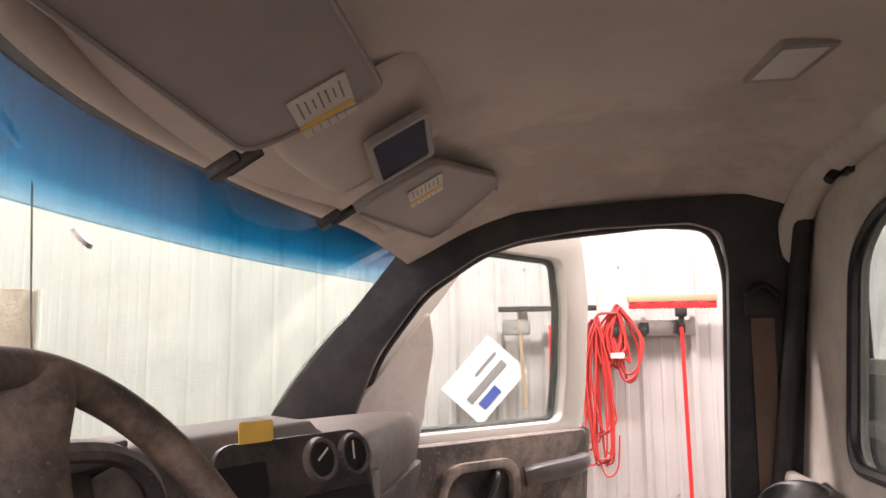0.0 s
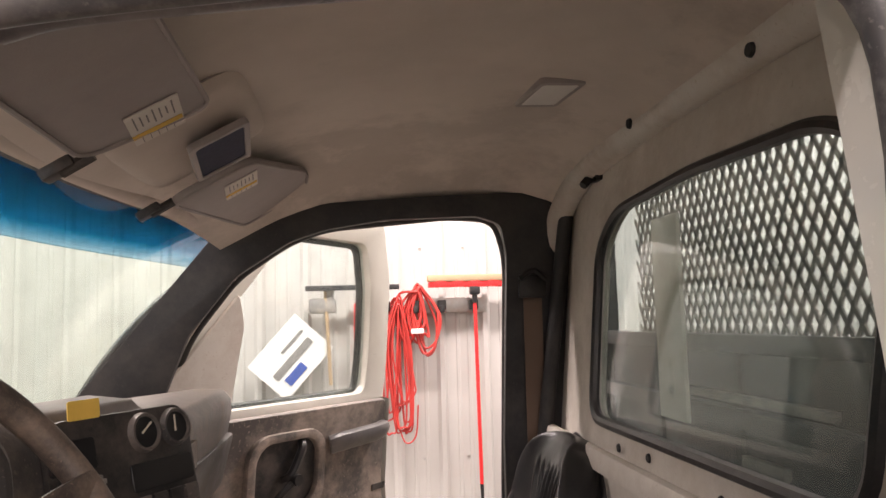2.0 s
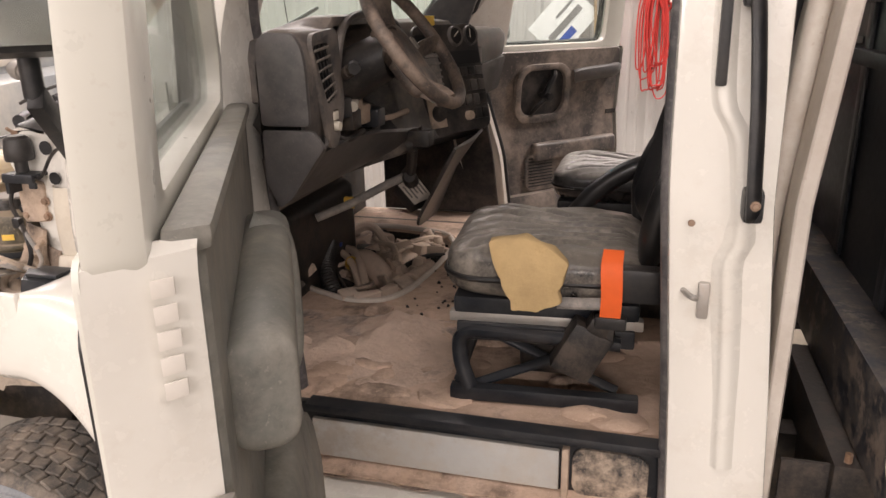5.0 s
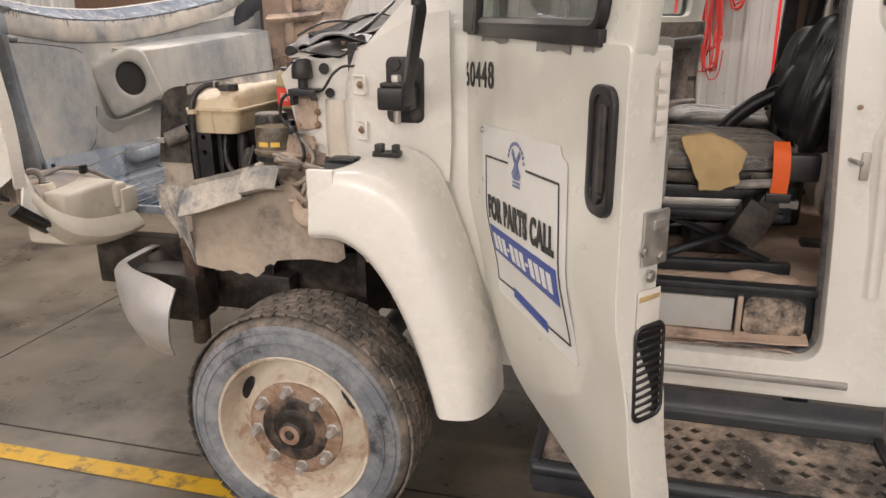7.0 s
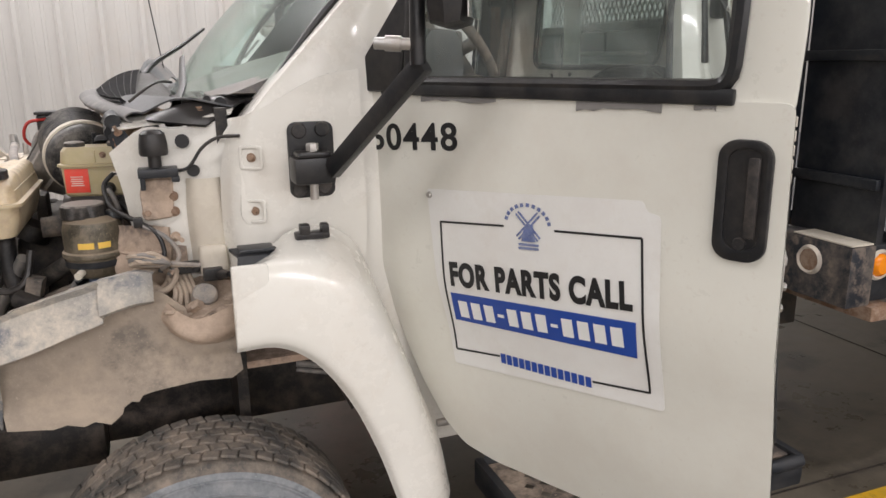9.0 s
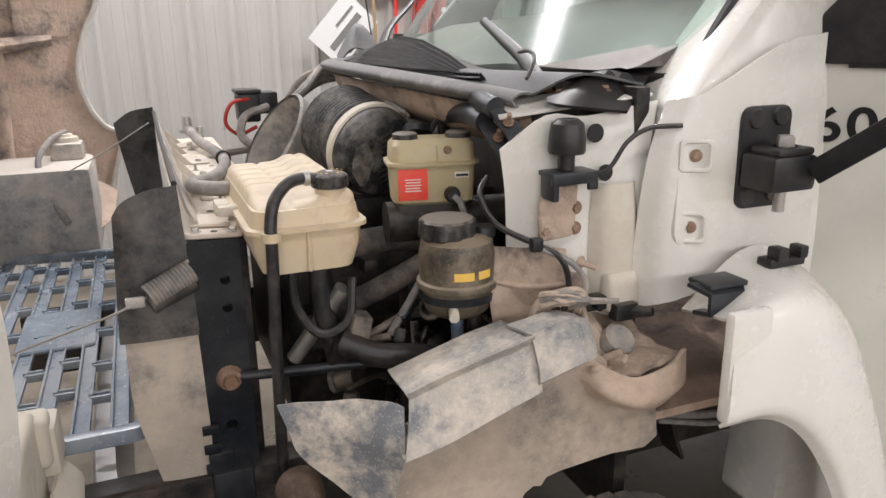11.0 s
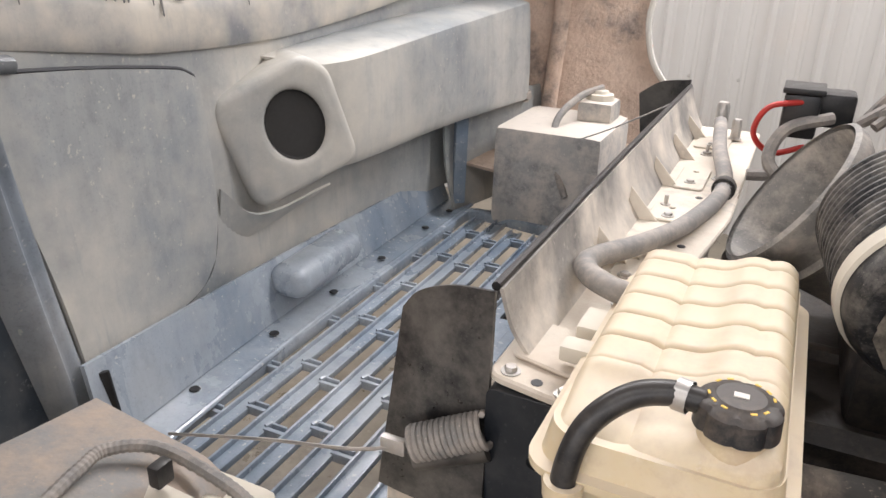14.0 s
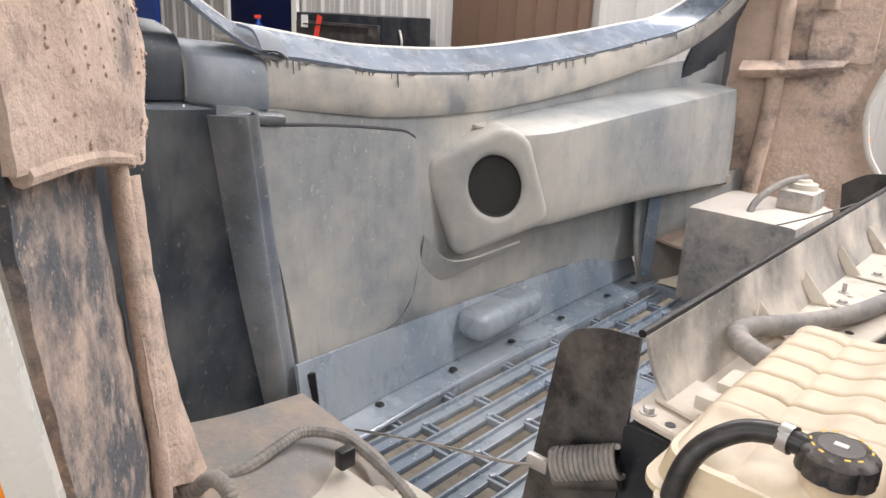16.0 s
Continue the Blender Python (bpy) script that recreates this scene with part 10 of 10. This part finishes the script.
def sun_visor(label, outline, tag, pivots):
    v = thing("sun_visor", label, "sun visor", group="sun visors")
    body = plate(rounded(outline, 0.045, 6), 0.016, 0.006, VP @ Matrix.Translation((0, 0, -0.02)), (), 2)
    part("visor_panel", body, VISOR, v)
    part("visor_hem", tube([VP @ Vector((x, y, -0.021)) for x, y in rounded([(a * 0.965 + (outline[0][0] + outline[2][0]) / 2 * 0.035, b * 0.975 + (outline[0][1] + outline[2][1]) / 2 * 0.025) for a, b in outline], 0.04, 6)], 0.004, 6, 1, True), VISOR, v)
    c0, c1 = tag
    m = VP @ Matrix.Translation((c0, c1, -0.0225)) @ pose(0, 0, 0, 0, 0, 8)
    t = part("warning_label", box((0, 0, 0), (0.078, 0.112, 0.002), 0, m), PAPER, v, "white and yellow printed warning label")
    part("yellow_band", box((-0.001, 0.022, -0.0015), (0.076, 0.014, 0.001), 0, m), PAPERYEL, t)
    for k in range(7):
        part("print_bar", box((-0.028 + 0.0093 * k, -0.024, -0.0015), (0.0022, 0.046 - 0.01 * (k % 3), 0.0006), 0, m), GREYINK, t)
        if k < 5:
            part("print_bar", box((-0.026 + 0.012 * k, 0.042, -0.0015), (0.0010, 0.018, 0.001), 0, m), GREYINK, t)
    for px, py in pivots:
        part("pivot", merge(tube([VP @ Vector((px, py, -0.012)), VP @ Vector((px - 0.05, py, -0.012))], 0.009, 8), box((0, 0, 0), (0.05, 0.03, 0.018), 0.005, VP @ Matrix.Translation((px - 0.05, py, -0.006)))), DASHDARK, v)
    return v


sun_visor("grey-brown driver sun visor with paper label", [(-0.15, 0.46), (0.035, 0.46), (0.028, 1.03), (-0.165, 0.965)], (-0.05, 0.965), ((-0.14, 0.52), (-0.15, 0.99)))
sun_visor("grey-brown passenger sun visor with paper label", [(-0.15, 1.40), (0.03, 1.42), (0.14, 1.80), (0.12, 1.98), (-0.08, 1.99)], (-0.015, 1.55), ((-0.14, 1.42),))
ovm = thing("overhead_mirror", "small dark glass in a grey frame on the header", "mirror")
MM = VP @ Matrix.Translation((-0.005, 1.28, -0.012)) @ pose(0, 0, 0, 0, 0, 8)
part("frame", plate(round_rect(0.115, 0.20, 0.012, 3), 0.014, 0.004, MM @ Matrix.Translation((0, 0, -0.008)), [round_rect(0.092, 0.172, 0.008, 3)], 2), VISOR, ovm)
part("glass", plate(round_rect(0.094, 0.174, 0.004, 2), 0.004, 0, MM @ Matrix.Translation((0, 0, -0.004))), SCREEN, ovm)
part("boss", pad(0.26, 0.38, 0.03, None, VP @ Matrix.Translation((-0.03, 1.24, 0.026)), 16, 16), LINER, ovm)
dome = thing("dome_light", "small rectangular dome lamp in a dark frame", "dome light")
DM = Matrix.Translation((1.618, 1.375, 2.413)) @ pose(0, 0, 0, 2, -2, 4)
part("frame", plate(round_rect(0.095, 0.185, 0.010, 3), 0.016, 0.005, DM @ Matrix.Translation((0, 0, -0.010)), [round_rect(0.075, 0.150, 0.006, 3)], 2), VISOR, dome)
part("lens", box((0, 0, -0.004), (0.077, 0.152, 0.012), 0.004, DM), LENSW, dome, "milky white lens")
part("roof_rail_pad", tube([(0.985, 0.40, 2.142), (1.025, 0.40, 2.154), (1.105, 0.40, 2.165), (1.263, 0.40, 2.183), (1.41, 0.40, 2.198), (1.50, 0.40, 2.205)], 0.0165, 16, 8), RAILVINYL, cab, "scuffed padded rail along the door top")
part("roof_rail_pad", tube([(1.512, 0.40, 2.206), (1.58, 0.402, 2.19), (1.62, 0.405, 2.14)], 0.0165, 16, 6), RAILVINYL, cab)
part("roof_rail_pad", tube([(0.80, 0.37, 2.02), (0.88, 0.383, 2.092), (0.94, 0.386, 2.122), (0.976, 0.388, 2.134)], 0.0185, 16, 6), RAILVINYL, cab)
part("rail_joint", tube([(0.972, 0.388, 2.132), (0.982, 0.390, 2.136)], 0.0205, 14, 2), RAILVINYL, cab)
part("windshield_header", tube([(x + 0.035, y, z - 0.004) for x, y, z in top], 0.020, 10, 8, squash=0.55), LINER, cab, "beige windshield header strip")
part("hook", merge(tube([(1.855, 1.80, 2.318), (1.83, 1.79, 2.305), (1.815, 1.785, 2.29)], 0.012, 8), box((1.85, 1.775, 2.31), (0.02, 0.05, 0.02), 0.004)), PLASTIC, cab, "black coat hook")
for x, y, z in ((1.843, 0.90, 2.325), (1.852, 1.40, 2.352)):
    part("fixing_hole", lathe([(0, 0.006), (0.010, 0.006), (0.012, 0.0)], 12, pose(x - 0.052, y, z, 0, -90)), INK, cab)
for y, z in ((1.335, 1.667), (1.047, 1.651), (0.84, 1.64), (1.50, 1.66)):
    part("fixing_hole", lathe([(0, 0.004), (0.008, 0.004), (0.010, 0.0)], 10, pose(1.776, y, z, 0, -90)), INK, cab)
belt = thing("seat_belt", "brown-black seat belt hanging on the pillar trim", "seat belt")
part("webbing", skin([[(1.70, 2.035, 2.02), (1.705, 2.07, 1.6), (1.71, 2.09, 1.15)], [(1.755, 2.035, 2.02), (1.76, 2.07, 1.6), (1.765, 2.09, 1.15)]], 12, 4, 0.003), BROWN, belt)
part("guide", merge(box((1.728, 2.035, 2.04), (0.085, 0.02, 0.07), 0.015), tube([(1.69, 2.025, 2.06), (1.728, 2.02, 2.085), (1.766, 2.025, 2.06)], 0.008, 8)), PLASTIC, belt)
part("mirror_button", merge(lathe([(0, 0.008), (0.018, 0.006), (0.02, 0)], 16, pose(0.60, 1.00, 2.085, 0, 45) @ Matrix.Diagonal((1, 0.55, 1, 1)))), STEEL, cab, "metal mirror button on the windshield")
part("sill_mud", wobble(loft([[(0.66 + 0.9 * i / 30, 0.255 + 0.06 * j / 4, 0.742 + 0.004 * math.sin(i)) for j in range(5)] for i in range(31)], 0.004), 0.006, 18), MUD, cab)

# ---------------------------------------------------------------- flatbed behind the cab
bed = thing("flatbed", "black steel flatbed headboard and frame behind the cab", "truck body")
part("headboard_panel", box((2.06, 1.32, 1.52), (0.03, 2.0, 0.74), 0.004), BLACKSTEEL, bed)
for y in (0.62, 1.05, 1.48, 1.9):
    part("headboard_rib", box((2.0385, y, 1.52), (0.012, 0.05, 0.70), 0.003), BLACKSTEEL, bed)
part("side_panel", box((2.06, 0.07, 1.62), (0.03, 0.34, 0.92), 0.004), BLACKSTEEL, bed)
for z in (1.74, 1.35):
    part("panel_bar", box((2.03, 0.07, z), (0.02, 0.33, 0.033), 0.004), BLACKSTEEL, bed)
part("post", box((2.02, 0.285, 1.75), (0.06, 0.075, 1.5), 0.006), BLACKSTEEL, bed, "grey-black upright post")
part("post", box((2.04, 2.30, 1.75), (0.06, 0.075, 1.5), 0.006), BLACKSTEEL, bed)
part("top_rail", box((2.04, 1.30, 2.52), (0.05, 2.1, 0.05), 0.006), BLACKSTEEL, bed)
for z in (1.88, 1.72):
    part("cross_rail", box((2.035, 1.30, z), (0.05, 1.95, 0.04), 0.006), BLACKSTEEL, bed)
part("upright_strip", box((1.985, 1.675, 1.94), (0.012, 0.15, 0.50), 0.003), PAINT_IN, bed, "white upright plate with a bolt")
part("strip_bolt", hexbolt((1.978, 1.67, 1.76), (-1, 0, 0), 0.010), STEEL, bed)
part("lamp_blank", merge(box((2.03, 1.36, 1.63), (0.02, 0.16, 0.03), 0.008), box((2.03, 1.42, 1.76), (0.02, 0.6, 0.02), 0.004)), GREYHOSE, bed)


def expanded_mesh(y0, y1, z0, z1, py, pz, w, t):
    """Expanded steel: staggered diamonds of flat strand."""
    bm = bmesh.new()
    nz, ny = int((z1 - z0) / pz), int((y1 - y0) / py)
    for i in range(ny * 2):
        for j in range(nz):
            if (i + j) % 2:
                continue
            a = Vector((0, y0 + i * py / 2, z0 + j * pz))
            for s in (1, -1):
                b = a + Vector((0, s * py / 2, pz))
                d = (b - a).normalized()
                n = Vector((0, -d.z, d.y)) * w / 2
                e = Vector((t, 0, 0))
                q = [bm.verts.new(p) for p in (a - n, a + n, b + n, b - n)]
                q2 = [bm.verts.new(p.co + e) for p in q]
                bm.faces.new(q[::-1])
                bm.faces.new(q2)
                for k in range(4):
                    bm.faces.new((q[k], q[(k + 1) % 4], q2[(k + 1) % 4], q2[k]))
    return turned(bm, Matrix.Translation((2.02, 0, 0)))


part("mesh_guard", expanded_mesh(0.34, 1.98, 1.86, 2.50, 0.036, 0.030, 0.009, 0.004), GREYHOSE, bed, "grey expanded steel mesh guard", smooth=0)
CHIPPED = surface("chipped_black_paint", (0.014, 0.018, 0.026), 0.4, dust=0.6, scale=9, dust_color=(0.20, 0.165, 0.135), stain=(0.30, 0.235, 0.185), stain_amount=0.5, stain_scale=14)
part("cross_beam", box((2.0025, 1.2, 1.06), (0.105, 2.6, 0.20), 0.008), CHIPPED, bed, "chipped black cross beam")
part("beam_top", box((2.0025, 0.02, 1.164), (0.10, 0.23, 0.006), 0.002), CREAM, bed, "pale bare beam top")
part("lamp_hole", lathe([(0.036, 0.006), (0.043, 0.012), (0.050, 0.0)], 24, pose(1.9495, 0.055, 1.088, 0, -90)), RADTOP, bed, "pale ring of an empty lamp hole")
part("lamp_hole_floor", lathe([(0, 0.004), (0.037, 0.004), (0.037, 0)], 24, pose(1.9495, 0.055, 1.088, 0, -90)), RUST, bed)
mk = part("marker_lamp", lathe([(0, 0.022), (0.026, 0.020), (0.036, 0.010), (0.038, 0.0)], 24, pose(2.112, -0.0705, 1.083, 90)), AMBER, bed, "amber marker lamp")
part("lamp_rim", lathe([(0.037, 0.0), (0.044, 0.010), (0.052, 0.0)], 24, pose(2.112, -0.0705, 1.083, 90)), CREAM, mk)
part("side_rail", box((4.557, -0.045, 1.055), (4.99, 0.05, 0.19), 0.006), BLACKSTEEL, bed)
part("tool_box_panel", merge(box((3.6, -0.10, 1.72), (2.85, 0.05, 1.1), 0.01), box((2.20, -0.105, 1.70), (0.05, 0.07, 1.25), 0.006), *[box((x, -0.13, 1.72), (0.04, 0.015, 1.0), 0.004) for x in (2.6, 3.2, 3.8)]), BLACKSTEEL, bed, "tall grey-black side panel")
part("bed_floor", box((4.6, 1.22, 1.17), (4.9, 2.6, 0.03), 0), BLACKSTEEL, bed)
part("rust_sill", box((2.12, 0.3, 0.925), (0.10, 0.8, 0.05), 0.006), RUST, bed)
fr = thing("rear_frame", "dusty steel frame rails running back under the bed", "truck frame")
for y in (0.80, 1.64):
    part("rail", box((4.2, y, 0.83), (5.2, 0.07, 0.22), 0.01), DARK, fr)
part("outrigger", box((1.97, 0.55, 0.86), (0.14, 0.60, 0.20), 0.008), DARK, fr)
part("hang_plate", box((1.98, 0.28, 0.855), (0.35, 0.012, 0.18), 0.004), DARK, fr)
part("hang_bolt", tube([(1.93, 0.27, 0.98), (1.93, 0.27, 0.70)], 0.008, 8), RUST, fr)

# ---------------------------------------------------------------- on the workshop wall
WY = 4.96
rack = thing("tool_rack", "grey metal tool holder strip on the wall", "tool rack")
part("rack_bar", box((1.73, WY - 0.006, 2.055), (0.76, 0.02, 0.10), 0.004), STEEL, rack)
for x in (1.42, 1.62, 1.80, 2.02):
    part("rack_clip", merge(box((x, WY - 0.04, 2.055), (0.06, 0.05, 0.07), 0.01), box((x, WY - 0.07, 2.03), (0.03, 0.03, 0.05), 0.008)), PLASTIC, rack)


def floor_broom(label, x, zt, w, z_low, bristle):
    b = thing("push_broom", label, "broom", group="wall tools")
    part("head", box((x - 0.05, WY - 0.09, zt), (w, 0.07, 0.045), 0.010), WOOD, b)
    rows_b = [box((x - 0.05 + w * (k / 40 - 0.5), WY - 0.09 + 0.004 * math.sin(k * 7.0), zt - 0.040), (w / 41, 0.062, 0.040 + 0.005 * math.sin(k * 3.1)), 0.002, seg=1) for k in range(1, 40)]
    part("bristles", merge(*rows_b), bristle, b)["kind"] = "stuff"
    part("socket", merge(box((x, WY - 0.10, zt - 0.085), (0.07, 0.05, 0.06), 0.012), tube([(x, WY - 0.10, zt - 0.07), (x, WY - 0.095, zt - 0.17)], 0.018, 10)), PLASTIC, b)
    part("handle", tube([(x, WY - 0.095, zt - 0.12), (x + 0.01, WY - 0.09, z_low)], 0.0125, 10), REDPOLE, b)
    part("handle_tip", tube([(x + 0.01, WY - 0.09, z_low + 0.01), (x + 0.012, WY - 0.09, z_low - 0.09)], 0.013, 10, r2=0.010), PLASTIC, b)
    return b


floor_broom("red push broom with wooden head, hung on the wall", 2.02, 2.235, 0.54, 0.86, REDPOLE)
sq = thing("squeegee", "black floor squeegee hung beside a white broom", "squeegee", group="wall tools")
part("blade", box((1.20, WY - 0.09, 2.185), (0.62, 0.03, 0.035), 0.006), PLASTIC, sq)
part("bracket", merge(box((1.0, WY - 0.05, 2.07), (0.18, 0.06, 0.10), 0.02), box((1.05, WY - 0.06, 2.13), (0.05, 0.04, 0.09), 0.01)), GREYHOSE, sq)
part("handle", tube([(1.02, WY - 0.07, 2.17), (1.05, WY - 0.06, 1.55)], 0.012, 8), WOOD, sq)
pole = thing("red_pole", "red tool pole leaning behind the placard", "pole", group="wall tools")
part("shaft", tube([(1.22, WY - 0.05, 2.08), (1.21, WY - 0.05, 1.20)], 0.013, 8), REDPOLE, pole)


def cord(name, label, xc, z_top, z_low, loops, half, r, seed, twist):
    c = thing(name, label, "extension cord", group="hung cords")
    rr = random.Random(seed)
    for k in range(loops):
        dx, dl, dt = rr.uniform(-half, half), rr.uniform(0, 0.35) ** 1.5, rr.uniform(0, 0.06)
        w = rr.uniform(0.03, 0.085)
        y = WY - 0.05 - 0.004 * k
        pts = [(xc + dx * 0.3, y, z_top - dt), (xc + dx - w, y + 0.01, (z_top + z_low) / 2 + 0.12 + rr.uniform(-0.08, 0.08)), (xc + dx * 1.3 - w * 0.6, y, z_low + dl + 0.05),
               (xc + dx * 1.2, y + 0.005, z_low + dl), (xc + dx * 1.3 + w * 0.7, y - 0.01, z_low + dl + 0.06), (xc + dx + w * twist, y, (z_top + z_low) / 2 + rr.uniform(-0.1, 0.1)), (xc + dx * 0.3 + 0.03, y, z_top - dt - 0.02)]
        part("cord_loop", tube(pts, r, 6, 5, True), REDCORD, c)
    return c


ca = cord("extension_cord", "tangled thin red extension cord hung from the rack", 1.48, 2.10, 1.22, 14, 0.075, 0.006, 3, 0.8)
cb_ = cord("extension_cord", "coiled red extension cord tied with a white band", 1.63, 2.19, 1.70, 9, 0.06, 0.0085, 8, 1.2)
part("tie", box((1.625, WY - 0.11, 1.885), (0.085, 0.03, 0.035), 0.01), SIGNW, cb_, "white tie band")
part("stray_end", tube([(1.48, WY - 0.08, 1.30), (1.53, WY - 0.09, 1.16), (1.60, WY - 0.09, 1.20), (1.62, WY - 0.09, 1.40)], 0.005, 6), REDCORD, ca)
pl = thing("placard", "white paper placard with printed bars, hung askew", "sign")
PQ = Matrix.Translation((0.79, WY - 0.05, 1.74)) @ pose(0, 0, 0, 90) @ pose(0, 0, 0, 0, 0, 48)
part("sheet", plate(round_rect(0.46, 0.34, 0.004, 2), 0.004, 0, PQ), SIGNW, pl)
part("print_bar", box((0.0, -0.02, 0.006), (0.34, 0.05, 0.002), 0, PQ), GREYINK, pl)
part("print_bar", box((-0.06, -0.10, 0.006), (0.16, 0.06, 0.002), 0, PQ), BLUE, pl)
part("print_bar", box((0.08, 0.06, 0.006), (0.20, 0.02, 0.002), 0, PQ), GREYINK, pl)

# ---------------------------------------------------------------- far end of the workshop
chest = thing("tool_chest", "tall black tool chest with red and white stickers", "tool chest")
part("chest_body", box((-5.69, 4.62, 0.885), (1.2, 0.6, 1.75), 0.02), BLACKSTEEL, chest)
for k in range(7):
    d = part("drawer", box((-5.69, 4.31, 0.25 + 0.222 * k), (1.14, 0.025, 0.205), 0.006), DASHDARK, chest)
    part("drawer_pull", box((-5.69, 4.293, 0.325 + 0.222 * k), (0.9, 0.018, 0.012), 0.004), PLASTIC, d)
part("sticker", box((0, 0, 0), (0.07, 0.003, 0.24), 0, pose(-5.93, 4.29, 1.62, 0, 18)), RED, chest, "red sticker")
part("sticker", box((-6.12, 4.29, 1.68), (0.10, 0.003, 0.11), 0), SIGNW, chest, "white sticker")
part("side_handle", tube([(-5.07, 4.5, 1.45), (-5.04, 4.5, 1.55), (-5.07, 4.5, 1.65)], 0.012, 8), STEEL, chest)
win = thing("window_1", "white framed shop window above a cluttered sill", "window", kind="structure")
part("window_frame", plate([(-8.45, 1.36), (-7.05, 1.36), (-7.05, 2.45), (-8.45, 2.45)], 0.05, 0.006, xz(4.90), [[(-8.36, 1.45), (-7.14, 1.45), (-7.14, 2.36), (-8.36, 2.36)]]), PAINT, win)
part("window_sill", box((-7.75, 4.85, 1.42), (1.5, 0.16, 0.04), 0.008), PAINT, win)
part("pane", box((-7.75, 4.945, 1.90), (1.24, 0.01, 0.92), 0), SCREEN, win, "dark window pane")
bt = thing("spray_bottle", "blue spray bottle standing on the window sill", "bottle")
part("bottle", lathe([(0, 0), (0.045, 0.0), (0.048, 0.02), (0.046, 0.13), (0.02, 0.18), (0.018, 0.21), (0, 0.21)], 16, pose(-7.66, 4.84, 1.44)), BLUE, bt)
part("trigger", box((-7.66, 4.83, 1.67), (0.03, 0.08, 0.04), 0.008), RED, bt)
solo("storage_tin", lathe([(0, 0), (0.07, 0), (0.07, 0.15), (0, 0.15)], 18, pose(-8.1, 4.84, 1.44)), BROWN, "dark tin on the window sill", "tin")
solo("work_gloves", wobble(box((-7.38, 4.84, 1.49), (0.26, 0.10, 0.10), 0.04, None, 4), 0.02, 12), BROWN, "brown crumpled gloves lying on the sill", "gloves")
solo("door_2", box((-10.55, YB - 0.05, 1.5), (0.85, 0.06, 3.0), 0.006), BLUE, "blue painted workshop door", "door", kind="structure")


# ---------------------------------------------------------------- what is bolted to what
def adopt(ob, owner):
    """Makes a built assembly a part of a larger thing."""
    ob.parent = owner
    for key in ("category", "group", "kind"):
        if key in ob:
            del ob[key]


for ob in (seat, pseat, whl, cowl, inner_cowl, cp, grab):
    adopt(ob, cab)
adopt(top_e, eng)
adopt(wheel, chassis)
